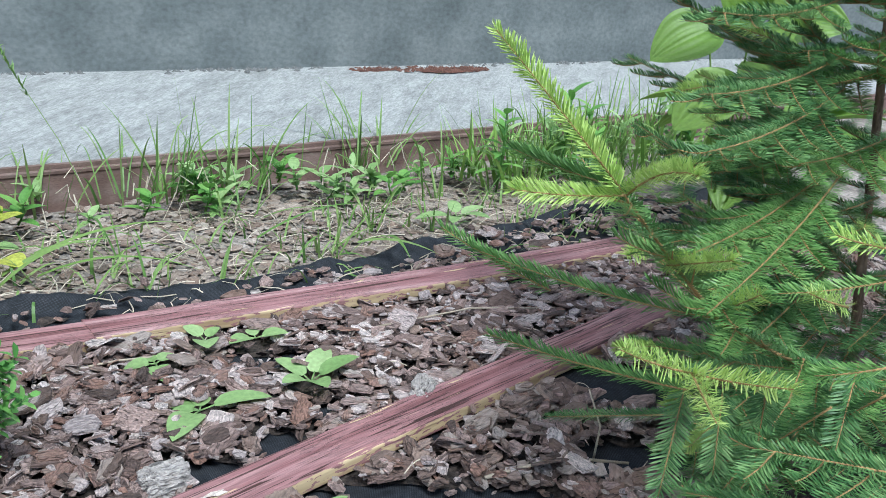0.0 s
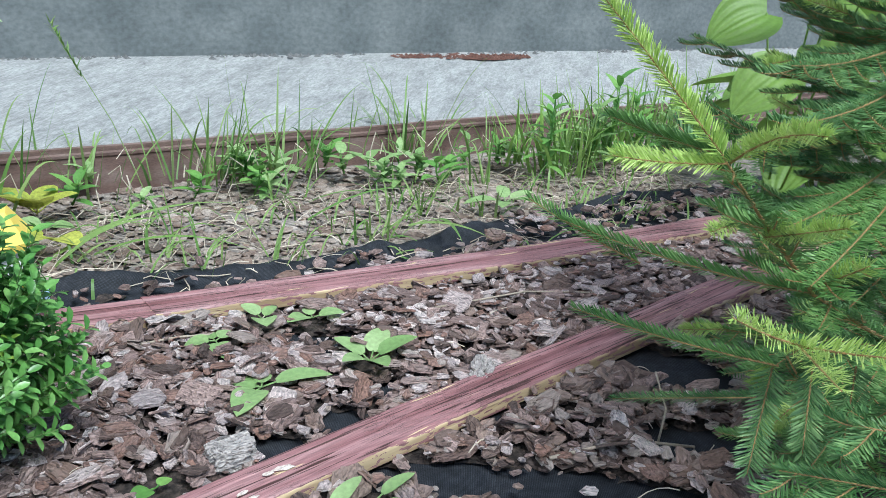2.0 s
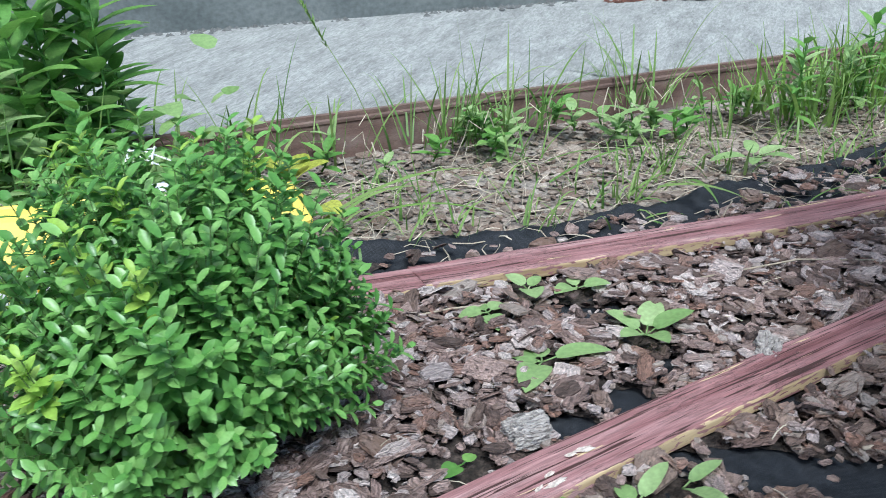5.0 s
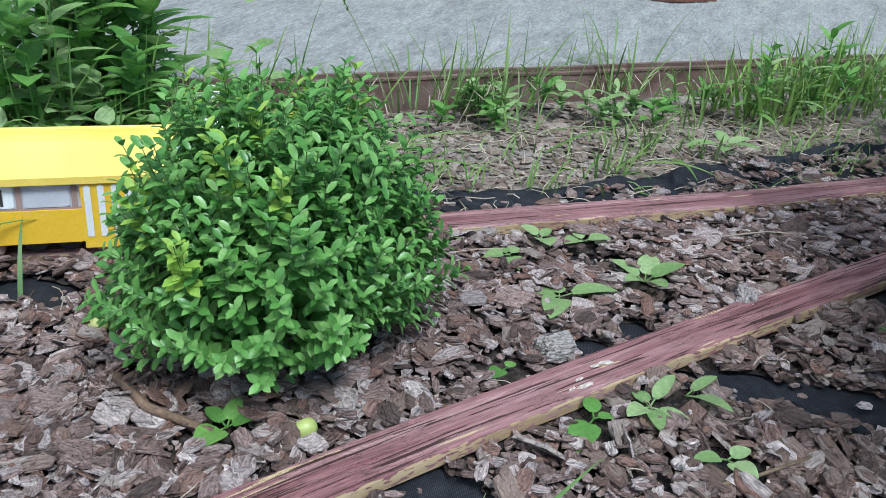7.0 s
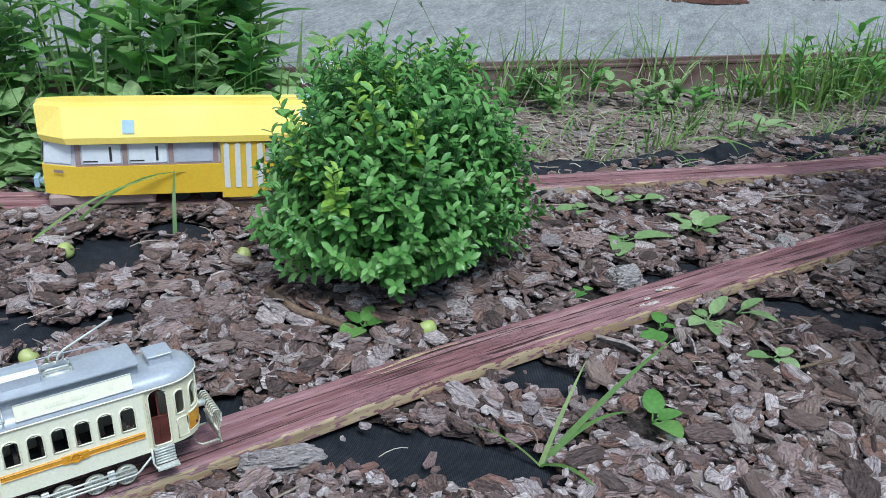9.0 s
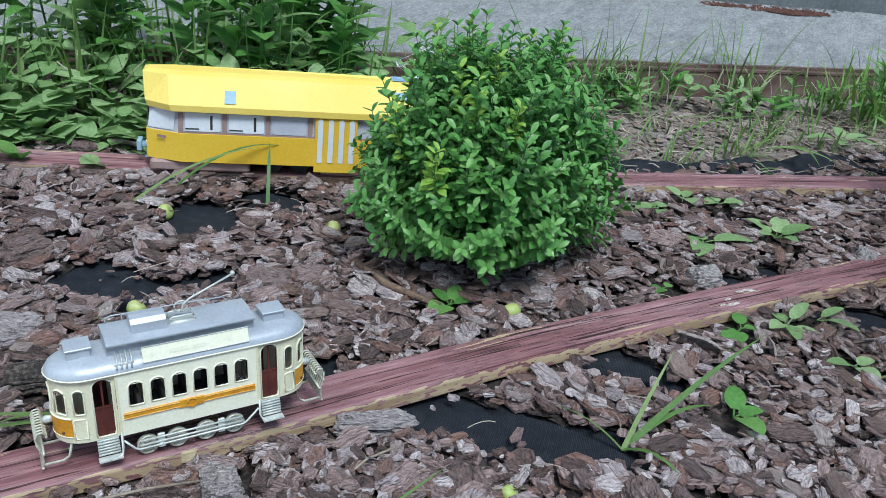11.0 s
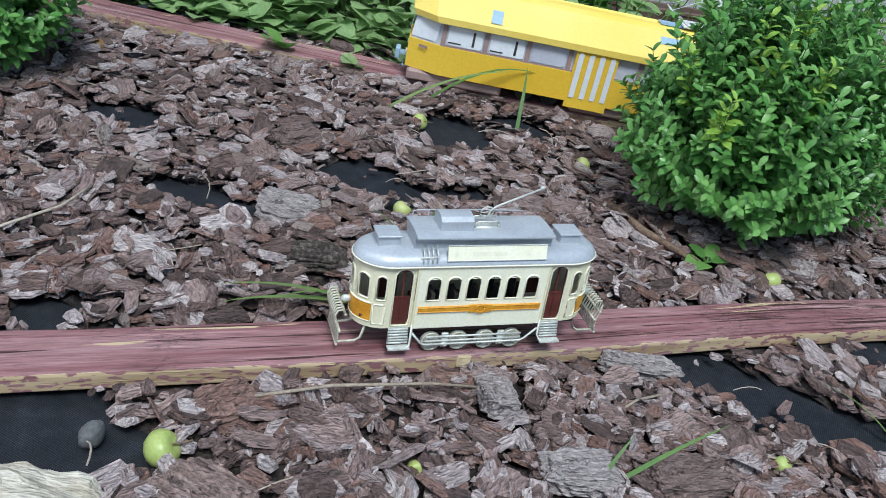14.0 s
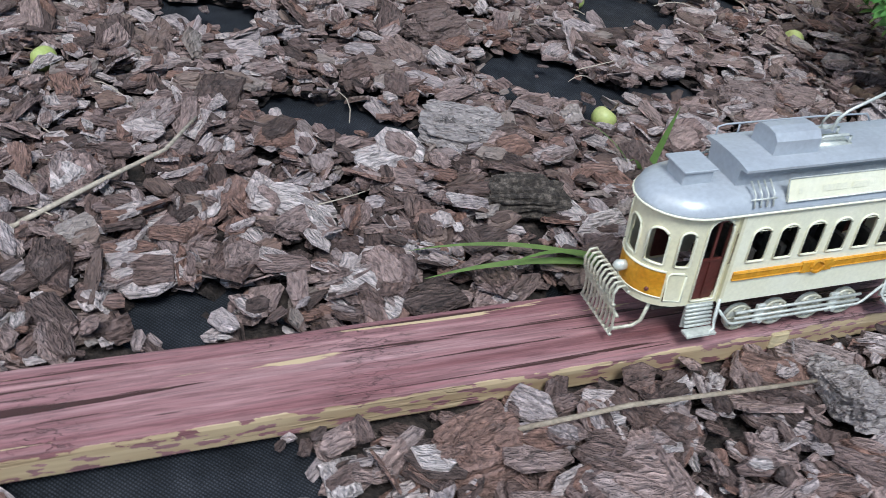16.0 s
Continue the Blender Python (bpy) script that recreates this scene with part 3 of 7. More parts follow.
moss = Soup()
for cx, cy, r in ((0.22, -0.03, 0.05), (0.42, -0.045, 0.08), (0.5, -0.09, 0.06), (0.58, -0.07, 0.07)):
    for k in range(170):
        a, d = rng.random() * 6.28, 1.15 * r * math.sqrt(rng.random())
        c = WALL_P + UW * (cx - 0.13 + 1.3 * d * math.cos(a)) + NW * (cy - 0.03 + 0.6 * d * math.sin(a)) + Vector((0, 0, WALL_Z - 0.004))
        h = rng.uniform(0.003, 0.009)
        ring = [c + Vector((h * 1.3 * math.cos(q), h * 1.3 * math.sin(q), 0)) for q in (0, 1.26, 2.5, 3.77, 5.0)]
        moss.add(ring + [c + Vector((0, 0, h))], [(i, (i + 1) % 5, 5) for i in range(5)])
tagged(moss.link("moss", M_MOSS), "rust-brown dried moss cushions at the wall's foot", "moss", kind="stuff")


# dirt and crumbs along the foot of the wall
crumbs = Soup()
for k in range(420):
    s_ = rng.uniform(-2.2, 2.4)
    if noise.noise((s_ * 3.1, 2.2, 0)) < -0.05:
        continue
    c = WALL_P + UW * s_ - NW * abs(rng.gauss(0, 0.02)) + Vector((0, 0, WALL_Z - 0.003))
    h = rng.uniform(0.004, 0.012)
    ring = [c + Vector((h * rng.uniform(0.8, 1.7) * math.cos(q), h * rng.uniform(0.8, 1.7) * math.sin(q), 0)) for q in (0, 1.26, 2.5, 3.77, 5.0)]
    crumbs.add(ring + [c + Vector((0, 0, h))], [(i, (i + 1) % 5, 5) for i in range(5)])
tagged(crumbs.link("wall_debris", M_STONE), "grey dirt and crumbs along the foot of the wall", "debris", kind="stuff")


# ---- the painted boards ----
def board(name, m, length, bend, label, end_cut=0.0, width=0.069, thick=0.02):
    """A rounded board along x, bent sideways by bend(x), with a slight warp."""
    prof = []
    hw, r = width / 2, 0.005
    for cx, cz, a0 in ((hw - r, thick - r, 0), (-hw + r, thick - r, 90), (-hw + 0.002, 0.002, 180), (hw - 0.002, 0.002, 270)):
        rr = r if a0 < 180 else 0.002
        for k in range(4):
            a = radians(a0 + 30 * k)
            prof.append((cx + rr * math.cos(a), cz + rr * math.sin(a)))
    # a shallow groove near the rear edge of the face
    i0 = 3
    prof[i0 + 1:i0 + 1] = [(0.018, thick), (0.0165, thick - 0.0012), (0.015, thick), (-0.004, thick + 0.0004)]
    n = max(2, int(length / 0.02))
    v, f, own = [], [], []
    for i in range(n + 1):
        x = length * i / n
        for y, z in prof:
            ex = end_cut * y if i in (0, n) else 0
            v.append((x + ex, y + bend(x), z + 0.0012 * noise.noise((x * 6, y * 30, 1.7))))
            own.append((x, y * 0.03 / hw, z))
        if i:
            k = i * len(prof)
            for a in range(len(prof)):
                b = (a + 1) % len(prof)
                f.append((k - len(prof) + a, k - len(prof) + b, k + b, k + a))
    f += [tuple(range(len(prof))), tuple(n * len(prof) + a for a in reversed(range(len(prof))))]
    ob = link_mesh(name, v, f, M_PAINT)
    set_local(ob.data, own)
    ob.matrix_world = m
    return tagged(ob, label, "wooden board", group="painted boards on the bark")


def smooth_interp(x, xs, ys):
    return sum(float(np.interp(x + d, xs, ys)) for d in (-0.12, -0.06, 0, 0.06, 0.12)) / 5


B1 = lambda s: smooth_interp(s, [-1.0, -0.47, 0, 0.25, 0.45, 0.9, 1.4, 1.9], [0.006, 0.006, 0.007, 0.018, 0.024, 0.018, -0.004, -0.02])
B2 = lambda s: smooth_interp(s, [-1.5, -1.08, -0.74, -0.33, 0.17, 0.86, 1.02, 1.5], [0.08, 0.06, 0.037, 0.03, 0.03, 0.062, 0.083, 0.12])
# front line of boards, along 45 degrees through (-0.75, 0.17)
FRONT_TOP, REAR_TOP = 0.022, 0.022
board("plank", pose(-0.75 - 0.95 * math.cos(radians(45)), 0.17 - 0.95 * math.sin(radians(45)), FRONT_TOP - 0.0205, -4, 0, 45), 3.3, lambda x: B1(x - 0.95), "long red-brown board with peeling paint and bare worn edge")
# rear line, two boards that meet with a small step
board("plank", pose(-0.6 + U2.x * 0.18, 1.03 + U2.y * 0.18, REAR_TOP - 0.02, 0, 0, 25.5), 1.5, lambda x: B2(x + 0.18), "faded red board with cracked paint, butted to the next one", end_cut=-0.2)
board("plank", pose(-0.6 - U2.x * 1.5 - N2.x * 0.002, 1.03 - U2.y * 1.5 - N2.y * 0.002, REAR_TOP - 0.0212, 0, 0, 25.4), 1.6815, lambda x: B2(x - 1.5), "faded red-brown board with streaked worn paint", end_cut=-0.2)


def worn_patch(parent, at, size, yaw, seed, material, label, tall=0.0008):
    """A thin ragged patch of bare wood or old filler, a little proud of the paint."""
    r = random.Random(seed)
    n = 14
    ring = [(size[0] * r.uniform(0.55, 1.1) * math.cos(2 * math.pi * k / n), size[1] * r.uniform(0.55, 1.1) * math.sin(2 * math.pi * k / n)) for k in range(n)]
    v = [(x, y, 0) for x, y in ring] + [(x * 0.9, y * 0.9, tall) for x, y in ring]
    f = [(k, (k + 1) % n, n + (k + 1) % n, n + k) for k in range(n)] + [tuple(range(n, 2 * n))]
    ob = link_mesh("worn_patch", v, f, material, parent, label)
    ob.matrix_world = pose(at[0], at[1], at[2], 0, 0, yaw)


M_BAREWOOD = surface("bare_wood", [(0.5, 0.39, 0.22), (0.68, 0.57, 0.36)], 60, (0.4, 2, 2), 300, 0.8, 0.4, contrast=0.25)
M_CHALK = surface("chalky_filler", [(0.42, 0.34, 0.3), (0.66, 0.6, 0.55)], 160, fine=500, rough=0.9, bump=0.6, contrast=0.4)
front_plank = bpy.data.objects["plank"]
for k, (x, y, a, b) in enumerate(((-0.183, 0.768, 0.014, 0.005), (-0.196, 0.757, 0.008, 0.003), (-0.207, 0.711, 0.017, 0.005), (-0.214, 0.723, 0.009, 0.003), (-0.222, 0.7, 0.008, 0.003))):
    worn_patch(front_plank, (x, y, FRONT_TOP + 0.0004), (a, b), 45 + 9 * (k - 2), 40 + k, M_CHALK, "chalky pale stain in the paint")
notch = part("splinter", box_bm(-0.0075, 0.0075, -0.0035, 0.002, -0.006, 0.0065, 0.001), M_BAREWOOD, front_plank, "pale bare splinter on the board's edge")
notch.matrix_world = pose(-0.7515, 0.1345, FRONT_TOP - 0.008, -5, 3, 47)


# ---- the cream toy tram ----
def arch_outline(u0, u1, z0, z1, rise):
    """A window's outline, counter-clockwise: straight sides, an arched top and small lower corners."""
    w = (u1 - u0) / 2
    c = (u0 + u1) / 2
    pts = [(u0 + 0.1 * w, z0), (c, z0), (u1 - 0.1 * w, z0), (u1, z0 + 0.1 * w)]
    pts += [(c + w * math.cos(a), z1 - rise + rise * math.sin(a)) for a in [math.pi * k / 10 for k in range(11)]]
    pts += [(u0, z0 + 0.1 * w)]
    return pts


def cross_ray(c, a, poly):
    best = 1e9
    d = (math.cos(a), math.sin(a))
    for (x0, y0), (x1, y1) in zip(poly, poly[1:] + poly[:1]):
        ex, ey = x1 - x0, y1 - y0
        det = ex * d[1] - ey * d[0]
        if abs(det) < 1e-12:
            continue
        t = (ex * (y0 - c[1]) - ey * (x0 - c[0])) / det
        s = (d[0] * (y0 - c[1]) - d[1] * (x0 - c[0])) / det
        if t > 0 and -1e-6 <= s <= 1 + 1e-6:
            best = min(best, t)
    return (c[0] + best * d[0], c[1] + best * d[1])


def plate(soup, to3d, u0, u1, z0, z1, hole, depth=0.0016):
    """A wall piece with a window hole through it: face, reveal and back."""
    c = (sum(p[0] for p in hole) / len(hole), (min(p[1] for p in hole) + max(p[1] for p in hole)) / 2)
    rect = [(u0, z0), (u1, z0), (u1, z1), (u0, z1)]
    angles = sorted([2 * math.pi * k / 28 for k in range(28)] + [math.atan2(z - c[1], u - c[0]) % (2 * math.pi) for u, z in rect])
    out, inn = [cross_ray(c, a, rect) for a in angles], [cross_ray(c, a, hole) for a in angles]
    n = len(angles)
    v = [to3d(u, z, 0) for u, z in out] + [to3d(u, z, 0) for u, z in inn] + [to3d(u, z, depth) for u, z in inn] + [to3d(u, z, depth) for u, z in out]
    f = []
    for i in range(n):
        j = (i + 1) % n
        f += [(i, j, n + j, n + i), (n + i, n + j, 2 * n + j, 2 * n + i), (2 * n + i, 2 * n + j, 3 * n + j, 3 * n + i)]
    soup.add(v, f)


def strip(soup, to3d, u0, u1, z0, z1, depth=0.0016, n=1, lift=0.0):
    """A plain wall piece with thickness that follows the plan."""
    us = [u0 + (u1 - u0) * k / n for k in range(n + 1)]
    for a, b in zip(us, us[1:]):
        q = [(a, z0), (b, z0), (b, z1), (a, z1)]
        soup.add([to3d(u, z, -lift) for u, z in q] + [to3d(u, z, depth) for u, z in q], [(0, 1, 2, 3), (7, 6, 5, 4), (0, 4, 5, 1), (1, 5, 6, 2), (2, 6, 7, 3), (3, 7, 4, 0)])


def ring(soup, to3d, outline, radius, lift):
    soup.tube([to3d(u, z, -lift) for u, z in outline], radius, 5, closed=True)


CAB, CABW, PLW, END = 0.068, 0.034, 0.031, 0.125
SILL, HEAD, EAVE, FLOOR = 0.060, 0.0925, 0.1015, 0.031


def side_map(sgn):
    """u runs along the cabin's side; d goes inwards."""
    return lambda u, z, d: (u, sgn * (CABW - d), z)


def end_map(sgn):
    """u runs round a platform: the door's straight, the bow, and the other door's straight."""
    straight = 0.026
    bow = math.pi * PLW

    def f(u, z, d):
        r = PLW - d
        if u < straight:
            return (sgn * (CAB + u), -sgn * r, z)
        if u > straight + bow:
            return (sgn * (CAB + straight - (u - straight - bow)), sgn * r, z)
        a = (u - straight) / PLW - math.pi / 2
        return (sgn * (CAB + straight + r * math.cos(a)), sgn * r * math.sin(a), z)

    return f


def stadium(hl, hw, z, n=14):
    """A plan outline with rounded ends."""
    pts = []
    for s in (1, -1):
        for k in range(n + 1):
            a = s * (-math.pi / 2) + (math.pi * k / n) * 1 if s == 1 else math.pi / 2 + math.pi * k / n
            pts.append((s * (hl - hw) + hw * math.cos(a), hw * math.sin(a), z))
    return pts


M_FADED = surface("faded_print", [(0.86, 0.83, 0.63), (0.9, 0.87, 0.69)], 200, fine=600, rough=0.5, bump=0.0, contrast=0.1)


def toy_tram(m):
    t = empty("toy_tram", m, "cream tin toy tram with grey roof, standing on the front board", "toy tram")
    # cabin sides with six arched windows each
    for sgn in (-1, 1):
        to3d, s = side_map(sgn), Soup()
        strip(s, to3d, -CAB, CAB, FLOOR, SILL)
        strip(s, to3d, -CAB, CAB, HEAD, EAVE)
        pitch = 0.0205
        lo = -3 * pitch
        strip(s, to3d, -CAB, lo, SILL, HEAD)
        strip(s, to3d, -lo, CAB, SILL, HEAD)
        holes = []
        for k in range(6):
            u0 = lo + k * pitch
            h = arch_outline(u0 + 0.0032, u0 + pitch - 0.0032, SILL + 0.003, HEAD - 0.0035, 0.0062)
            holes.append(h)
            plate(s, to3d, u0, u0 + pitch, SILL, HEAD, h)
        wall_ = weld(s.link("side_wall", M_CREAM_PALE, t))
        for h in holes:
            fr = Soup()
            ring(fr, to3d, h, 0.0008, 0.0004)
            c = sum(p[0] for p in h) / len(h)
            fr.tube([to3d(c - 0.006, 0.0865, 0.0005), to3d(c + 0.006, 0.0865, 0.0005)], 0.0006, 4)
            fr.link("window_frame", M_CREAM_PALE, wall_, smooth=True)
        mo = Soup()
        strip(mo, to3d, -0.0645, 0.0645, 0.0495, 0.0562, 0.0, 1, 0.0016)
        strip(mo, to3d, -0.012, 0.012, 0.0488, 0.057, 0.0, 1, 0.0024)
        mo.tube([to3d(0.0045 * math.cos(a), 0.053 + 0.0045 * math.sin(a), -0.0026) for a in [k * math.pi / 6 for k in range(12)]], 0.0012, 5, True)
        for q in (0.0503, 0.0554):
            mo.tube([to3d(-0.0645, q, -0.0018), to3d(0.0645, q, -0.0018)], 0.0006, 4)
        mo.link("stripe", M_AMBER, t, "raised amber stripe with a small emblem")
        # end posts of the cabin
        for x in (-CAB, CAB):
            po = Soup()
            po.box(x - 0.0012, x + 0.0012, sgn * PLW - 0.0005, sgn * CABW + 0.0005 * sgn, FLOOR, EAVE) if sgn > 0 else po.box(x - 0.0012, x + 0.0012, -CABW - 0.0005, -PLW + 0.0005, FLOOR, EAVE)
            po.link("corner_post", M_CREAM, t)
    # platforms with doors, side windows and three front windows
    for sgn in (-1, 1):
        to3d, s = end_map(sgn), Soup()
        bow = math.pi * PLW
        total = 0.052 + bow
        doors = [(0.0015, 0.0245), (total - 0.0245, total - 0.0015)]
        strip(s, to3d, 0.0, total, FLOOR, 0.0335, n=22)
        strip(s, to3d, 0.0, total, 0.0995, EAVE, n=22)
        for a, b in doors:
            h = arch_outline(a + 0.0025, b - 0.0025, 0.0342, 0.0975, 0.0085)
            plate(s, to3d, a, b, 0.0335, 0.0995, h)
            strip(s, to3d, min(a, total - a) - 0.0015 if a < 0.1 else b, a if a < 0.1 else total, 0.0335, 0.0995)
        strip(s, to3d, 0.0245, 0.0262, 0.0335, 0.0995)
        strip(s, to3d, total - 0.0262, total - 0.0245, 0.0335, 0.0995)
        strip(s, to3d, 0.026, 0.026 + bow, 0.0335, SILL, n=18)
        strip(s, to3d, 0.026, 0.026 + bow, HEAD, 0.0995, n=18)
        wins, u = [], 0.026
        for w in (0.0165, 0.0214, 0.0214, 0.0214, 0.0165):
            g = 0.0033 if w < 0.02 else 0.0036
            h = arch_outline(u + g, u + w - g, SILL + 0.003, HEAD - 0.003, (w - 2 * g) * 0.5)
            wins.append(h)
            plate(s, to3d, u, u + w, SILL, HEAD, h)
            u += w
        pw = weld(s.link("platform_wall", M_CREAM, t))
        for h in wins + [arch_outline(a + 0.0025, b - 0.0025, 0.0342, 0.0975, 0.0085) for a, b in doors]:
            fr = Soup()
            ring(fr, to3d, h, 0.0009, 0.0005)
            fr.link("window_frame", M_CREAM_PALE, pw, smooth=True)
        for u0 in (0.0292, total - 0.0292 - 0.0115):
            fr = Soup()
            ring(fr, to3d, [(u0, 0.0355), (u0 + 0.0115, 0.0355), (u0 + 0.0115, 0.056), (u0 + 0.0095, 0.0575), (u0 + 0.002, 0.0575), (u0, 0.056)], 0.0008, 0.0003)
            fr.link("panel_moulding", M_CREAM_PALE, pw, smooth=True)
        for a, b in doors:
            d = Soup()
            strip(d, to3d, a + 0.002, b - 0.002, 0.034, 0.0655, 0.0032, 1, -0.0018)
            door = d.link("door", M_MAROON, t, "dark maroon double door with glazed top")
            for q, wq, z0, z1, fwd in ((a + 0.0028, 0.0009, 0.0655, 0.097, -0.0018), ((a + b) / 2, 0.0009, 0.0655, 0.0935, -0.0018), (b - 0.0028, 0.0009, 0.0655, 0.097, -0.0018), ((a + b) / 2, 0.0006, 0.0345, 0.065, -0.0008), ((a + b) / 2, (b - a) / 2 - 0.004, 0.0645, 0.0662, -0.0009), ((a + b) / 2, (b - a) / 2 - 0.003, 0.0935, 0.097, -0.002)):
                bar = Soup()
                strip(bar, to3d, q - wq, q + wq, z0, z1, 0.0032, 1, fwd)
                bar.link("glazing_bar", M_MAROON, door)
            hd = Soup()
            e = b + 0.0008 if a < 0.05 else a - 0.0008
            inner = a - 0.0006 if a < 0.05 else b + 0.0006
            hd.tube([to3d(inner, 0.062, -0.0006), to3d(inner, 0.0635, -0.0022), to3d(inner, 0.086, -0.0022), to3d(inner, 0.0875, -0.0006)], 0.0007, 5)
            hd.link("handrail", M_TWIG, door, "small brown handrail")
        dash = Soup()
        strip(dash, to3d, 0.026 + 0.0165, 0.026 + 0.0165 + 0.0642, 0.0385, 0.0575, 0.0, 14, 0.0009)
        dp = weld(dash.link("dash_panel", M_AMBER, t, "amber dash panel under the front windows"))
        tr = Soup()
        tr.tube([to3d(0.0425 + 0.0642 * k / 14, 0.0585, -0.0008) for k in range(15)], 0.0009, 5)
        tr.tube([to3d(0.0425 + 0.0642 * k / 14, 0.038, -0.0008) for k in range(15)], 0.0006, 5)
        tr.link("dash_trim", M_CREAM_PALE, dp, smooth=True)
        for q in (-0.022, 0.022):
            dot = bmesh.new()
            bmesh.ops.create_uvsphere(dot, u_segments=8, v_segments=6, radius=0.0017, matrix=Matrix.Translation(to3d(0.026 + bow / 2 + q, 0.0425, -0.001)))
            part("marker_lamp", dot, M_MAROON, dp, "tiny red marker lamp", True)
        lamp = bmesh.new()
        bmesh.ops.create_cone(lamp, segments=14, radius1=0.0034, radius2=0.0042, depth=0.007, cap_ends=True, matrix=Matrix.Translation((sgn * (END + 0.003), 0, 0.05)) @ Matrix.Rotation(radians(90) * sgn, 4, "Y"))
        bmesh.ops.create_uvsphere(lamp, u_segments=12, v_segments=6, radius=0.004, matrix=Matrix.Translation((sgn * (END + 0.0058), 0, 0.05)))
        part("headlamp", lamp, M_METAL, t, "round dull metal headlamp", True)
        # fender: ribs between two rails, on two arms
        fend = Soup().tube([(sgn * 0.138, -0.026, 0.026), (sgn * 0.138, 0.026, 0.026)], 0.0013, 5).link("fender", M_BRASSY, t, "fender of bent cream wire", True)
        for k in range(10):
            y = -0.024 + 0.048 * k / 9
            Soup().tube([(sgn * x, y, z) for x, z in ((0.1335, 0.0455), (0.1365, 0.05), (0.141, 0.0495), (0.1435, 0.0445), (0.1425, 0.036), (0.1395, 0.0275), (0.1392, 0.018), (0.1405, 0.01))], 0.00105, 5).link("fender_rib", M_BRASSY, fend, "", True)
        for x, z in ((0.1336, 0.045), (0.1424, 0.036), (0.1403, 0.011)):
            Soup().tube([(sgn * x, -0.026, z), (sgn * x, 0.026, z)], 0.0012, 5).link("fender_rail", M_BRASSY, fend, smooth=True)
        for y in (-0.02, 0.02):
            Soup().tube([(sgn * 0.112, y, FLOOR), (sgn * 0.116, y, 0.015), (sgn * 0.122, y, 0.0115), (sgn * 0.14, y, 0.0115)], 0.0014, 6).link("fender_arm", M_BRASSY, fend, smooth=True)
        # steps under the doors
        for side in (-1, 1):
            st, ribs = Soup(), []
            x0, x1 = sorted((sgn * 0.071, sgn * 0.091))
            for k in range(6):
                z = 0.0295 - k * 0.0027
                y = side * (PLW + 0.0005 + k * 0.0008)
                ribs.append(((x0, y, z), (x1, y, z)))
            ya, yb = sorted((side * (PLW + 0.004), side * (PLW + 0.013)))
            st.box(x0 - 0.001, x1 + 0.001, ya, yb, 0.0118, 0.0134)
            ya, yb = sorted((side * (PLW - 0.001), side * (PLW + 0.0005)))
            st.box(x0, x1, ya, yb, 0.0125, 0.032)
            stp = st.link("step", M_METAL, t, "ribbed metal step under a door", False)
            for rib in ribs:
                Soup().tube(rib, 0.0011, 5).link("step_rib", M_METAL, stp, smooth=True)
            Soup().tube([(sgn * 0.0685, side * (PLW + 0.0035), 0.035), (sgn * 0.0685, side * (PLW + 0.0045), 0.018), (sgn * 0.07, side * (PLW + 0.008), 0.0135), (sgn * 0.075, side * (PLW + 0.011), 0.0125)], 0.0013, 6).link("step_bracket", M_METAL, stp, smooth=True)
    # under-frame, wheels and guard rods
    # the floor's near-black colour carries the shade inside the cabin
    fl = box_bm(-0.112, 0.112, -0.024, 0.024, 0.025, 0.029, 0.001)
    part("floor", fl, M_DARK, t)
    # unseen benches, added near-black so the windows look into shade
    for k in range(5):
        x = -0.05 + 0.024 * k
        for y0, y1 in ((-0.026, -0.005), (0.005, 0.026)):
            added_bench = Soup()
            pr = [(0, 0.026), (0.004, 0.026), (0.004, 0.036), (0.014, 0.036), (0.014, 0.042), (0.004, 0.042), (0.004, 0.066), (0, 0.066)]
            added_bench.add([(x + a, y, z) for y in (y0, y1) for a, z in pr], [(i, (i + 1) % 8, 8 + (i + 1) % 8, 8 + i) for i in range(8)] + [tuple(range(7, -1, -1)), tuple(range(8, 16))])
            added_bench.link("added_bench", M_DARK, t)
    for sgn in (-1, 1):
        for x in (0.0445, 0.0155, -0.0135, -0.0425):
            w = bmesh.new()
            rot = Matrix.Translation((x, sgn * 0.0265, 0.011)) @ Matrix.Rotation(radians(90), 4, "X")
            bmesh.ops.create_cone(w, segments=20, radius1=0.0105, radius2=0.0105, depth=0.0035, cap_ends=True, matrix=rot)
            wheel = part("wheel", w, M_METAL, t, "", False)
            r = Soup()
            yy = sgn * 0.0285
            r.tube([(x + 0.0097 * math.cos(a), yy, 0.011 + 0.0097 * math.sin(a)) for a in [k * math.pi / 9 for k in range(18)]], 0.0013, 5, True)
            for k in range(6):
                a = k * math.pi / 3
                r.tube([(x, yy, 0.011), (x + 0.009 * math.cos(a), yy, 0.011 + 0.009 * math.sin(a))], 0.0011, 4)
            r.link("wheel_rim", M_BRASSY, wheel, smooth=True)
        y = sgn * (CABW + 0.001)
        gd = Soup().tube([(0.067, y, 0.026), (0.0575, y, 0.014), (0.053, y, 0.0115), (-0.05, y, 0.0115), (-0.0545, y, 0.014), (-0.067, y, 0.026)], 0.0012, 6).link("guard_rod", M_METAL, t, "silvery guard rod before the wheels", True)
        for z in (0.0155, 0.0205):
            Soup().tube([(0.052, y, z), (-0.05, y, z)], 0.0012, 6).link("guard_rod", M_METAL, t, "", True)
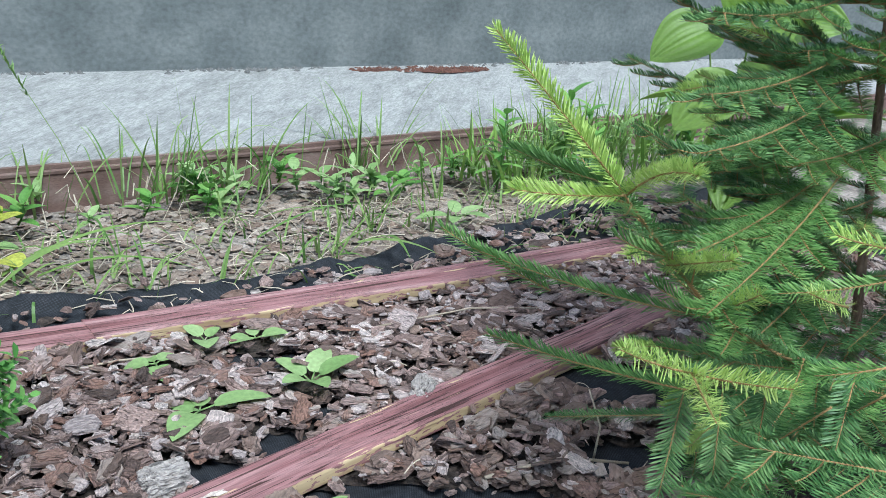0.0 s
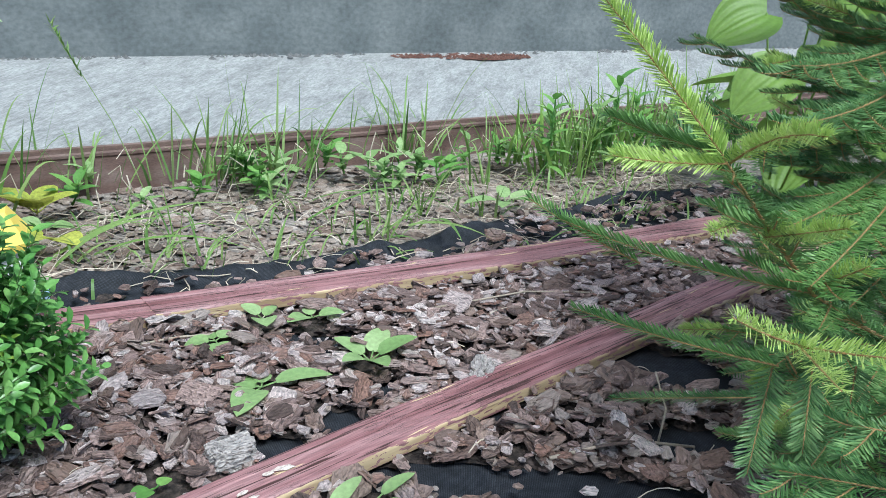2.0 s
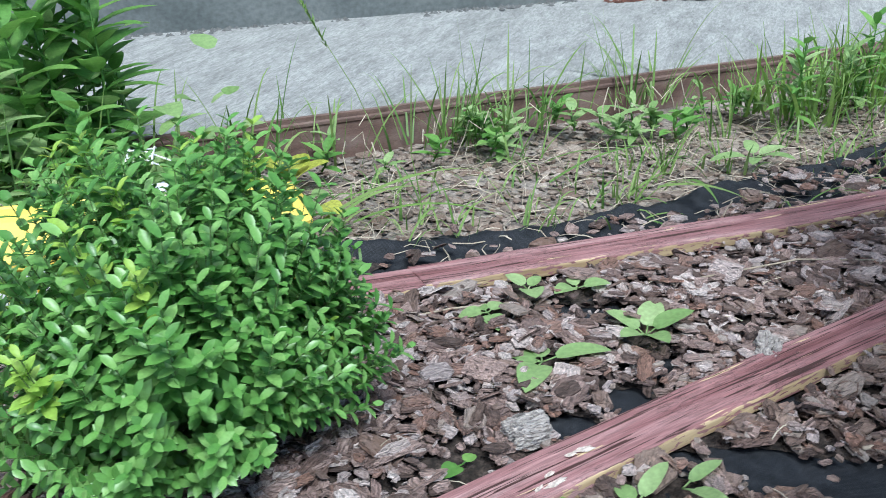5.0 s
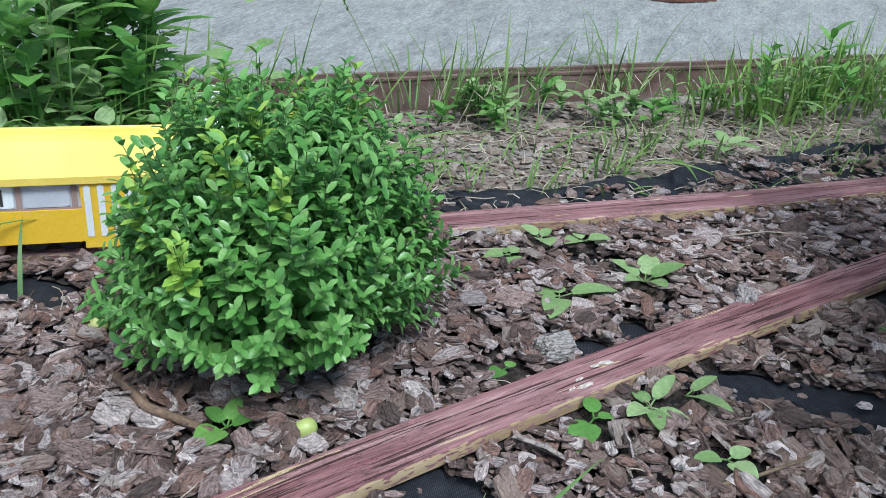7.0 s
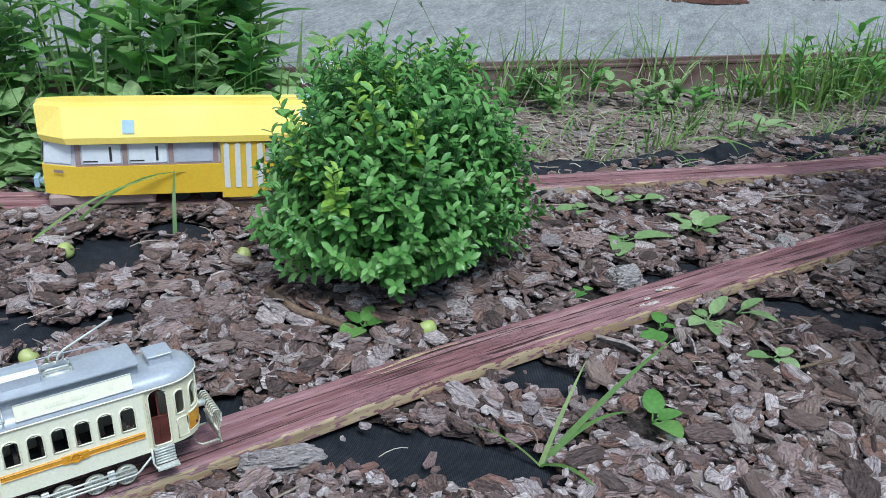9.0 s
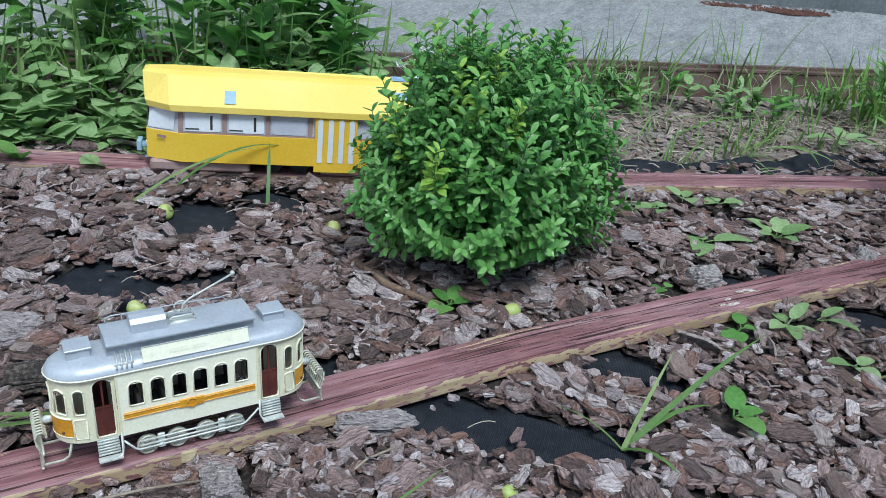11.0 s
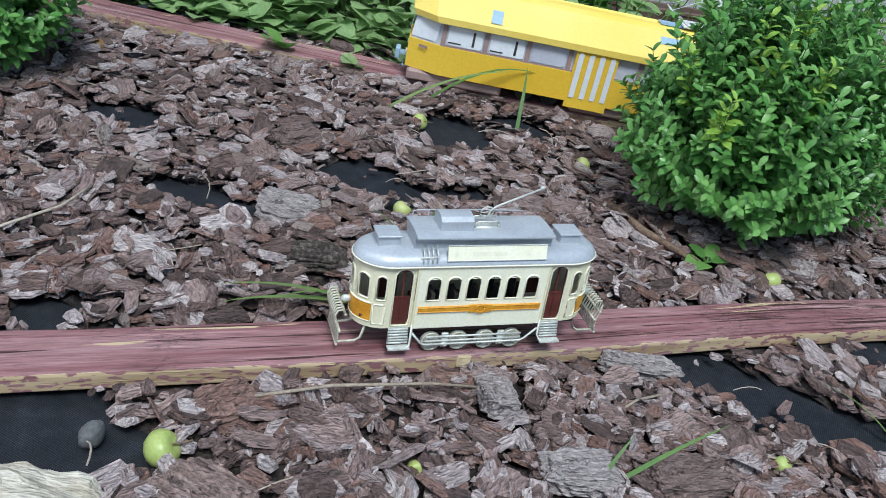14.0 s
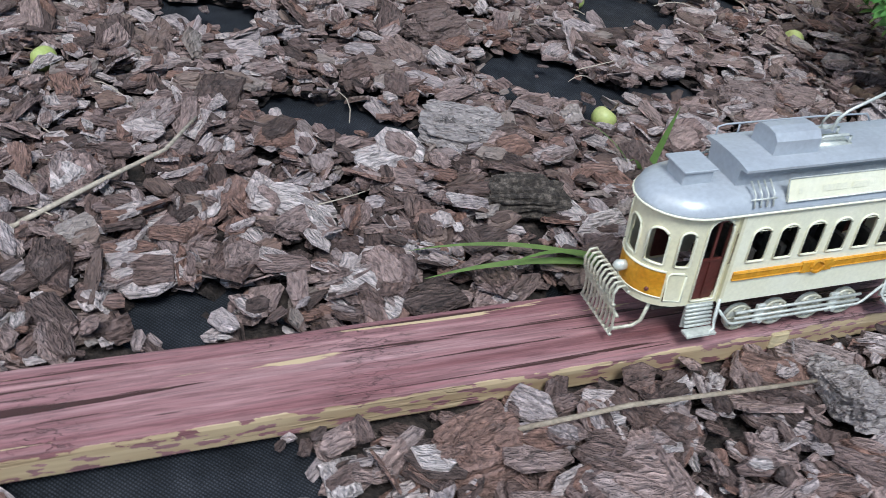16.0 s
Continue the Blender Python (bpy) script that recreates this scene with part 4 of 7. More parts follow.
        for x in (0.032, -0.028):
            b = box_bm(x - 0.0035, x + 0.0035, min(y, y - sgn * 0.003), max(y, y - sgn * 0.003), 0.008, 0.024, 0.0006)
            axle = part("axle_box", b, M_METAL, gd)
            n = bmesh.new()
            bmesh.ops.create_cone(n, segments=10, radius1=0.0018, radius2=0.0014, depth=0.003, cap_ends=True, matrix=Matrix.Translation((x, y + sgn * 0.001, 0.0115)) @ Matrix.Rotation(radians(90), 4, "X"))
            me = bpy.data.meshes.new("bolt")
            n.to_mesh(me)
            n.free()
            me.materials.append(M_METAL)
            bo = new("bolt", me)
            bo.parent = gd
    # roof: rolled lower roof with bowed ends, a raised monitor, boxes, boards, trolley pole
    rf = Soup()
    rings_ = [stadium(0.1268, 0.0355, 0.1010), stadium(0.1275, 0.0362, 0.1020), stadium(0.127, 0.0357, 0.1032), stadium(0.1245, 0.0332, 0.1077), stadium(0.119, 0.0277, 0.1114), stadium(0.111, 0.0197, 0.1134), stadium(0.1, 0.0085, 0.1142)]
    n = len(rings_[0])
    ff_ = []
    for a in range(len(rings_) - 1):
        for k in range(n):
            q = (k + 1) % n
            ff_.append((a * n + k, a * n + q, (a + 1) * n + q, (a + 1) * n + k))
    ff_ += [tuple(range((len(rings_) - 1) * n, len(rings_) * n)), tuple(range(n - 1, -1, -1))]
    rf.add([p for r in rings_ for p in r], ff_)
    roof = rf.link("roof", M_SILVER, t, "smooth grey painted roof with bowed ends", True)
    Soup().tube(stadium(0.1275, 0.0362, 0.1013), 0.0009, 5, True).link("roof_rim", M_CREAM_PALE, roof, "", True)
    for x in (0.0685, -0.0685):
        Soup().tube([(x, 0.0335 * math.sin(a), 0.1047 + 0.0095 * math.cos(a)) for a in [radians(-84 + 12 * k) for k in range(15)]], 0.0009, 5).link("roof_seam", M_SILVER, roof, "", True)
    mo = Soup()
    pr = [(-0.018, 0.110), (-0.0195, 0.1255), (-0.0268, 0.1263), (-0.0268, 0.1279), (-0.013, 0.1295), (0, 0.1299), (0.013, 0.1295), (0.0268, 0.1279), (0.0268, 0.1263), (0.0195, 0.1255), (0.018, 0.110)]
    k = len(pr)
    mo.add([(x, y, z) for x in (0.072, -0.07) for y, z in pr], [(i, i + 1, k + i + 1, k + i) for i in range(k - 1)] + [tuple(range(k)), tuple(range(2 * k - 1, k - 1, -1))])
    mon = mo.link("roof_monitor", M_SILVER, t, "raised grey monitor along the roof")
    Soup().tube([(0.066, -0.0255, 0.1275), (0.066, -0.0255, 0.1340), (0.06, -0.0255, 0.1352), (0.034, -0.0255, 0.1352), (-0.01, -0.0255, 0.1352), (-0.05, -0.0255, 0.1340), (-0.055, -0.0255, 0.1275)], 0.0007, 5).link("roof_rail", M_SILVER, mon, "", True)
    Soup().tube([(0.05, -0.0255, 0.1275), (0.05, -0.0255, 0.1352)], 0.0007, 5).link("roof_rail", M_SILVER, mon, "", True)
    bx = Soup()
    pr = [(-0.0135, 0.128), (-0.0135, 0.139), (-0.009, 0.143), (0, 0.144), (0.009, 0.143), (0.0135, 0.139), (0.0135, 0.128)]
    k = len(pr)
    bx.add([(x, y, z) for x in (0.047, 0.014) for y, z in pr], [(i, i + 1, k + i + 1, k + i) for i in range(k - 1)] + [tuple(range(k)), tuple(range(2 * k - 1, k - 1, -1))])
    bx.link("roof_box", M_SILVER, mon, "arched grey box on the monitor")
    for a, b in ((0.085, 0.106), (-0.104, -0.082)):
        v = box_bm(a, b, -0.0115, 0.0115, 0.112, 0.1225, 0.0008)
        vent = part("roof_vent", v, M_SILVER, roof)
        v = box_bm(a - 0.0015, b + 0.0015, -0.0138, 0.0138, 0.1225, 0.1243, 0.0005)
        me = bpy.data.meshes.new("vent_cap")
        v.to_mesh(me)
        v.free()
        me.materials.append(M_SILVER)
        new("vent_cap", me).parent = roof
    for sgn in (-1, 1):
        sg = Soup()
        a, b, c, d = (0.0352, 0.1075), (0.0308, 0.1215), (0.0294, 0.121), (0.0338, 0.107)
        sg.add([(x, sgn * y, z) for x in (0.042, -0.0605) for y, z in (a, b, c, d)], [(0, 1, 5, 4), (1, 2, 6, 5), (2, 3, 7, 6), (3, 0, 4, 7), (0, 3, 2, 1), (4, 5, 6, 7)])
        sign = sg.link("sign_board", M_CREAM_PALE, t, "long cream destination board with faded writing")
        fr = Soup()
        fr.tube([(x, sgn * y, z) for x, y, z in ((0.042, 0.0354, 0.1073), (0.042, 0.0309, 0.1217), (-0.0605, 0.0309, 0.1217), (-0.0605, 0.0354, 0.1073))], 0.0007, 4, True)
        fr.link("sign_frame", M_METAL, sign, "", True)
        tx = Soup()
        for x0, x1 in ((0.035, 0.032), (0.017, -0.001), (-0.005, -0.018), (-0.039, -0.043)):
            tx.add([(x, sgn * y, z) for x, y, z in ((x0, 0.0343, 0.112), (x1, 0.0343, 0.112), (x1, 0.0331, 0.116), (x0, 0.0331, 0.116))], [(0, 1, 2, 3)])
        tx.link("faded_writing", M_FADED, sign)
        ld = Soup()
        for k in range(4):
            x = 0.066 - 0.0045 * k
            ld.tube([(x, sgn * 0.0362, 0.106), (x - 0.001, sgn * 0.0325, 0.1135), (x - 0.001, sgn * 0.024, 0.119)], 0.0007, 4)
        ld.tube([(0.068, sgn * 0.0342, 0.111), (0.05, sgn * 0.0342, 0.111)], 0.0007, 4)
        ld.link("roof_ladder", M_METAL, roof, "", True)
    tb = Soup()
    tb.box(-0.016, 0.011, -0.008, 0.008, 0.1285, 0.1305)
    for y in (-0.007, 0.007):
        tb.tube([(0.01, y, 0.1300), (0.01, y, 0.1350), (0.007, y, 0.1365), (-0.011, y, 0.1365), (-0.014, y, 0.1350), (-0.014, y, 0.1300)], 0.001, 5)
    tb.link("trolley_base", M_METAL, mon, "", True)
    tp = Soup()
    tp.tube([(-0.0035 + 0.0065 * math.cos(a), -0.004 + 0.002 * math.sin(a), 0.1420 + 0.0065 * math.sin(a)) for a in [k * math.pi / 8 for k in range(16)]], 0.0009, 5, True)
    tp.tube([(-0.003, 0.0, 0.1370), (-0.005, 0.0, 0.1450), (-0.011, 0, 0.1500), (-0.055, 0.0, 0.1690)], 0.0011, 6)
    tp.tube([(-0.0555, -0.002, 0.1700), (-0.0555, 0.002, 0.1700)], 0.0022, 8)
    tp.link("trolley_pole", M_METAL, t, "slanting wire trolley pole with a small wheel", True)
    return t


toy_tram(pose(-0.766, 0.160, FRONT_TOP + 0.002, 3.5, 2, 223.5) @ Matrix.Diagonal((0.965, 0.85, 0.97, 1)))


# ---- the yellow paper tram ----
def paper_tram(m):
    t = empty("paper_tram", m, "large yellow handmade paper tram with pale windows and wire pantograph", "model tram")
    H, W = 0.34, 0.057

    def plan(inset, hl=H, end=None):
        """Half-octagon ends."""
        if end is not None:
            w = W - inset
            return [(hl - end[1], -0.6 * w), (hl - end[1], 0.6 * w), (hl - 0.04 - end[1], w), (-hl + 0.04 + end[0], w), (-hl + end[0], 0.6 * w), (-hl + end[0], -0.6 * w), (-hl + 0.04 + end[0], -w), (hl - 0.04 - end[1], -w)]
        a = [(hl - inset, -0.036), (hl - inset, 0.036), (hl - 0.055, W - inset), (-hl + 0.055, W - inset), (-hl + inset, 0.036), (-hl + inset, -0.036), (-hl + 0.055, -W + inset), (hl - 0.055, -W + inset)]
        return a

    def band(name, z0, i0, z1, i1, material, label="", cap=False, hl0=H, hl1=H):
        s = Soup()
        lo, hi = plan(i0, hl0), plan(i1, hl1)
        s.add([(x, y, z0) for x, y in lo] + [(x, y, z1) for x, y in hi], [(k, (k + 1) % 8, 8 + (k + 1) % 8, 8 + k) for k in range(8)] + ([tuple(range(8, 16))] if cap else []) + [tuple(range(7, -1, -1))])
        return s.link(name, material, t, label)

    band("lower_body", 0.022, 0.0, 0.072, 0.0, M_YELLOW, "yellow painted lower body", True)
    band("window_band", 0.0721, 0.003, 0.112, 0.007, M_LILAC, "pale lilac window band", True)
    for a, b in ((-0.335, -0.17), (-0.05, 0.06), (0.2, 0.335)):
        s = box_bm(a, b, -0.05, 0.05, 0.002, 0.0215, 0.004)
        part("skirt", s, M_MAUVE, t, "mauve-brown paper skirt")
    for x in (-0.13, -0.085, 0.095, 0.14):
        for y in (-0.032, 0.032):
            w = bmesh.new()
            bmesh.ops.create_cone(w, segments=16, radius1=0.016, radius2=0.016, depth=0.008, cap_ends=True, matrix=Matrix.Translation((x, y, 0.016)) @ Matrix.Rotation(radians(90), 4, "X"))
            part("wheel", w, M_BLACK, t)
    # roof: a fascia that leans in, then a ridge
    s = Soup()
    lv = [(0.1115, -0.005, (0.004, 0.0)), (0.122, -0.005, (0.0, -0.002)), (0.164, 0.026, (-0.004, 0.02)), (0.168, 0.04, (0.004, 0.03))]
    pts = []
    for z, i, end in lv:
        pts += [(x, y, z - (0.006 if x > 0.3 and z > 0.15 else 0.0)) for x, y in plan(i, H, end)]
    f = []
    for a in range(3):
        f += [(a * 8 + k, a * 8 + (k + 1) % 8, (a + 1) * 8 + (k + 1) % 8, (a + 1) * 8 + k) for k in range(8)]
    f += [tuple(range(24, 32)), tuple(range(7, -1, -1))]
    s.add(pts, f)
    roof = s.link("roof", M_YELLOW_ROOF, t, "bright yellow folded paper roof")

    def on_slope(x, f_, lift=0.0016, sgn=-1):
        z0, z1 = 0.122, 0.163
        y = sgn * (W + 0.006 + (-0.034) * f_)
        return Vector((x, y, z0 + (z1 - z0) * f_)) + Vector((0, sgn * 0.77, 0.64)) * lift

    for a, b, f0, f1 in ((-0.212, -0.194, 0.12, 0.55),):
        q = Soup()
        q.add([on_slope(a, f0), on_slope(b, f0), on_slope(b, f1), on_slope(a, f1)], [(0, 1, 2, 3)])
        q.link("roof_patch", M_PALE_BLUE, roof, "small pale blue patch")
    q = Soup()
    c = [on_slope(0.07, 0.55), on_slope(0.205, 0.55), Vector((0.19, -0.015, 0.1698)), Vector((0.19, 0.015, 0.1698)), Vector((0.07, 0.015, 0.1698)), Vector((0.07, -0.015, 0.1698))]
    q.add([c[0], c[1], on_slope(0.2, 0.97), on_slope(0.07, 0.97)], [(0, 1, 2, 3)])
    q.add([c[5], c[2], c[3], c[4]], [(0, 1, 2, 3)])
    q.link("roof_patch", M_PALE_BLUE, roof, "pale blue panel under the pantograph")
    # windows: pale panes between mauve pillars, rounded corners
    for sgn in (-1, 1):
        y0, y1 = sgn * (W - 0.003), sgn * (W - 0.007)

        def pt(x, z, out=0.0012):
            k = (z - 0.0721) / 0.04
            return (x, y0 + (y1 - y0) * k + sgn * out, z)

        xs = [-0.283, -0.212, -0.141, -0.07]
        xr = [0.05, 0.121, 0.192, 0.232]
        rail = Soup()
        for z0, z1 in ((0.0722, 0.0752), (0.109, 0.1118)):
            rail.add([pt(-0.285, z0), pt(0.285, z0), pt(0.285, z1), pt(-0.285, z1)], [(0, 1, 2, 3)])
        rail.link("window_rail", M_MAUVE, t)
        for x in xs + xr:
            p = Soup()
            p.add([pt(x - 0.004, 0.0722, 0.0016), pt(x + 0.004, 0.0722, 0.0016), pt(x + 0.004, 0.1118, 0.0016), pt(x - 0.004, 0.1118, 0.0016)], [(0, 1, 2, 3)])
            p.link("window_pillar", M_MAUVE, t)
        for k, (a, b) in enumerate(zip(xs + xr[:-1], xs[1:] + xr[1:])):
            if b - a > 0.1:
                continue
            p = Soup()
            cx, cz, hw, hh = (a + b) / 2, 0.092, (b - a) / 2 - 0.0065, 0.0155
            loop = []
            for ox, oz, a0 in ((hw - 0.004, hh - 0.004, 0), (-hw + 0.004, hh - 0.004, 90), (-hw + 0.004, -hh + 0.004, 180), (hw - 0.004, -hh + 0.004, 270)):
                loop += [pt(cx + ox + 0.004 * math.cos(radians(a0 + 30 * q)), cz + oz + 0.004 * math.sin(radians(a0 + 30 * q)), 0.002) for q in range(4)]
            p.add(loop, [tuple(range(len(loop)))])
            pane = p.link("pane", M_WHITE if k < 2 else M_LILAC, t)
            if k < 2:
                e = Soup()
                e.add([pt(cx + 0.012, 0.08, 0.0026), pt(cx + 0.016, 0.08, 0.0026), pt(cx + 0.016, 0.104, 0.0026), pt(cx + 0.012, 0.104, 0.0026)], [(0, 1, 2, 3)])
                e.add([pt(cx - 0.028, 0.0795, 0.0026), pt(cx - 0.006, 0.0795, 0.0026), pt(cx - 0.006, 0.0818, 0.0026), pt(cx - 0.028, 0.0818, 0.0026)], [(0, 1, 2, 3)])
                e.link("drawn_bar", M_DARK, pane)
        # doors: yellow leaves with four tall white slots
        for x0 in (-0.062, 0.24):
            d = Soup()
            strip(d, lambda u, z, dd: (u, sgn * (W + 0.0012 - dd), z), x0, x0 + 0.072 if x0 < 0 else x0 + 0.06, 0.012, 0.1125, 0.004)
            dr = d.link("door", M_YELLOW, t, "yellow folding door with white slots")
            wd = 0.072 if x0 < 0 else 0.06
            for k in range(4):
                c0 = x0 + wd * (k + 0.5) / 4
                sl = Soup()
                sl.add([(c0 - 0.0045, sgn * (W + 0.0022), 0.03), (c0 + 0.0045, sgn * (W + 0.0022), 0.03), (c0 + 0.0045, sgn * (W + 0.0022), 0.106), (c0, sgn * (W + 0.0022), 0.109), (c0 - 0.0045, sgn * (W + 0.0022), 0.106)], [(0, 1, 2, 3, 4)])
                sl.link("slot", M_WHITE, dr)
    sg = Soup()
    sg.add([(0.132, -0.0575, 0.085), (0.184, -0.0575, 0.085), (0.184, -0.0562, 0.106), (0.132, -0.0562, 0.106)], [(0, 1, 2, 3)])
    sign = sg.link("window_sign", M_SIGN_BLUE, t, "blue route sign with two lines of pale writing")
    for z, a, b in ((0.1, 0.147, 0.17), (0.0905, 0.14, 0.177)):
        q = Soup()
        q.add([(a, -0.0585, z - 0.002), (b, -0.0585, z - 0.002), (b, -0.0584, z + 0.002), (a, -0.0584, z + 0.002)], [(0, 1, 2, 3)])
        q.link("writing_bar", M_WHITE, sign)
    # ends: white windscreens, dark corner posts, lamps, couplers, fleet-mark bar
    for e in (-1, 1):
        ws = Soup()
        for ya, yb, xa, xb in ((-0.033, 0.033, H - 0.0005, H - 0.0005), (-0.052, -0.037, H - 0.046, H - 0.004), (0.037, 0.052, H - 0.004, H - 0.046)):
            ws.add([(e * (xa + 0.001), ya, 0.076), (e * (xb + 0.001), yb, 0.076), (e * (xb - 0.003), yb * 0.96, 0.11), (e * (xa - 0.003), ya * 0.96, 0.11)], [(0, 1, 2, 3)])
        ws.link("windscreen", M_WHITE, t, "white paper windscreen")
        for y in (-0.027, 0.027):
            lp = bmesh.new()
            bmesh.ops.create_cone(lp, segments=12, radius1=0.004, radius2=0.0035, depth=0.003, cap_ends=True, matrix=Matrix.Translation((e * (H + 0.001), y, 0.045)) @ Matrix.Rotation(radians(90), 4, "Y"))
            part("headlamp", lp, M_WHITE, t)
        cp = box_bm(min(e * (H - 0.01), e * (H + 0.018)), max(e * (H - 0.01), e * (H + 0.018)), -0.008, 0.008, 0.028, 0.034, 0.001)
        box_bm(min(e * (H + 0.012), e * (H + 0.02)), max(e * (H + 0.012), e * (H + 0.02)), -0.012, 0.012, 0.022, 0.04, 0.001, cp)
        part("coupler", cp, M_PALE_BLUE, t, "pale blue paper coupler")
        Soup().tube([(e * (H - 0.02), -0.02, 0.022), (e * (H + 0.004), -0.02, 0.014), (e * (H + 0.004), 0.02, 0.014), (e * (H - 0.02), 0.02, 0.022)], 0.0016, 5).link("bumper_wire", M_PALE_BLUE, t, "", True)
    nb_ = Soup()
    nb_.add([(-0.322, -0.0468, 0.061), (-0.307, -0.0529, 0.061), (-0.307, -0.0529, 0.066), (-0.322, -0.0468, 0.066)], [(0, 1, 2, 3)])
    nb_.link("fleet_mark", M_MAUVE, t)
    # pantograph: a white wire frame on a small plate
    pl = box_bm(0.105, 0.16, -0.022, 0.022, 0.1722, 0.176, 0.001)
    part("pantograph_plate", pl, M_WHITE, t)
    pg = Soup()
    for y in (-0.02, 0.02):
        pg.tube([(0.112, y, 0.176), (0.078, y * 0.9, 0.196), (0.135, y * 0.8, 0.225), (0.196, y * 0.9, 0.192), (0.15, y, 0.176)], 0.0013, 5)
    pg.tube([(0.078, -0.018, 0.196), (0.078, 0.018, 0.196)], 0.0013, 5)
    pg.tube([(0.196, -0.018, 0.192), (0.196, 0.018, 0.192)], 0.0013, 5)
    for x in (0.118, 0.15):
        pg.tube([(x, -0.035, 0.221), (x, -0.022, 0.226), (x, 0.022, 0.226), (x, 0.035, 0.221)], 0.0014, 5)
    pg.tube([(0.118, -0.016, 0.226), (0.15, -0.016, 0.226)], 0.0012, 5)
    pg.tube([(0.118, 0.016, 0.226), (0.15, 0.016, 0.226)], 0.0012, 5)
    pg.link("pantograph", M_WHITE, t, "white wire pantograph", True)
    return t


pc = Vector((-0.6, 1.03, 0)) + U2 * -0.305 + N2 * 0.034
paper_tram(pose(pc.x, pc.y, REAR_TOP, 0, 0, 25.5))


# ---- shrubs ----
M_GREENSTEM = surface("green_stem", [(0.09, 0.16, 0.045), (0.16, 0.24, 0.08)], 60, fine=300, rough=0.7, bump=0.2)


def box_bush(name, at, radius, height, shoots, seed, label, young=(), lean=(0, 0)):
    """A loose rounded box shrub: shoots that end on an uneven dome, with pairs of small leaves."""
    r = random.Random(seed)
    t = empty(name, Matrix.Translation(at), label, "shrub")
    leaves, fresh, stems = Soup(), Soup(), Soup()

    def shoot(end, start, new_growth, length_leaf=1.0):
        d = end - start
        n = max(4, int(d.length / 0.0085))
        bend = Vector((0, 0, 0.02 + 0.02 * r.random()))
        pts = [start + d * (k / n) + bend * (k / n) ** 2 for k in range(n + 1)]
        stems.tube(pts[::max(1, n // 4)] + [pts[-1]], 0.0006, 3)
        for k in range(1, n + 1):
            ax = (pts[k] - pts[k - 1]).normalized()
            s = ax.orthogonal().normalized()
            s = Matrix.Rotation(k * 1.57 + r.random() * 0.6, 3, ax) @ s
            size = (0.0155 + 0.0075 * r.random()) * length_leaf * (1.0 if k < n - 1 else 0.8)
            for q in (1, -1):
                way = (s * q * 0.9 + ax * (0.3 + 0.55 * k / n) + Vector((0, 0, 0.05))).normalized()
                (fresh if new_growth else leaves).leaf(pts[k], way, ax + Vector((0, 0, 0.4)), size, size * 0.5, 0.3, 0.12 + 0.2 * r.random(), 4, 1.25)

    for i in range(shoots):
        u = r.random()
        el = math.asin(-0.5 + 1.48 * u) if -0.5 + 1.48 * u < 1 else 1.5
        az = r.random() * 2 * math.pi
        bump = 1 + 0.3 * noise.noise((math.cos(az) * 1.9, math.sin(az) * 1.9, el * 1.8 + seed)) + r.uniform(-0.14, 0.08)
        end = Vector((radius * bump * math.cos(az) * math.cos(el) + lean[0] * math.sin(el), radius * bump * math.sin(az) * math.cos(el) + lean[1] * math.sin(el), height * 0.43 + height * 0.53 * bump * math.sin(el)))
        end.z = max(end.z, 0.02)
        taper = 1 - 0.3 * max(0, end.z / height - 0.45)
        end.x, end.y = end.x * taper, end.y * taper
        start = Vector((end.x * 0.52, end.y * 0.52, height * 0.2 + (end.z - height * 0.2) * 0.55))
        shoot(end, start, False)
    for i in range(shoots // 5):
        # longer sprigs that break the outline
        az, el = r.random() * 2 * math.pi, r.uniform(0.1, 1.35)
        k = r.uniform(0.98, 1.14) + 0.22 * noise.noise((math.cos(az) * 1.9, math.sin(az) * 1.9, el * 1.8 + seed))
        end = Vector((radius * k * math.cos(az) * math.cos(el), radius * k * math.sin(az) * math.cos(el), height * 0.45 + height * 0.56 * k * math.sin(el) + 0.01))
        shoot(end, Vector((end.x * 0.72, end.y * 0.72, end.z - 0.07)), r.random() < 0.12, 1.1)
    for i in range(shoots // 3):
        az, q = r.random() * 6.28, r.random()
        c = Vector((radius * 0.62 * q * math.cos(az), radius * 0.62 * q * math.sin(az), height * (0.12 + 0.62 * r.random())))
        for k in range(8):
            p = c + Vector((r.uniform(-1, 1), r.uniform(-1, 1), r.uniform(-1, 1))) * 0.02
            leaves.leaf(p, (r.uniform(-1, 1), r.uniform(-1, 1), r.uniform(-0.3, 1)), (0, 0, 1), 0.018, 0.01, 0.2, 0.1, 2)
    for i in range(9):
        az = r.random() * 6.28
        stems.tube([(0.01 * math.cos(az), 0.01 * math.sin(az), -0.02), (radius * 0.3 * math.cos(az), radius * 0.3 * math.sin(az), height * 0.35), (radius * 0.55 * math.cos(az), radius * 0.55 * math.sin(az), height * 0.7)], [0.005, 0.003, 0.0014], 5)
    for x, y, z, s in young:
        e = Vector((x, y, z))
        for k in range(2):
            shoot(e + Vector((r.uniform(-1, 1), r.uniform(-1, 1), r.uniform(0.2, 1))) * 0.012, e * 0.86, True, s)
    stems.link("branchwork", M_GREENSTEM, t)["kind"] = "stuff"
    leaves.link("foliage", M_BOX, t, "dense small glossy leaves", True)["kind"] = "stuff"
    if young:
        fresh.link("young_growth", M_BOXNEW, t, "yellow-green young shoots", True)["kind"] = "stuff"
    return t


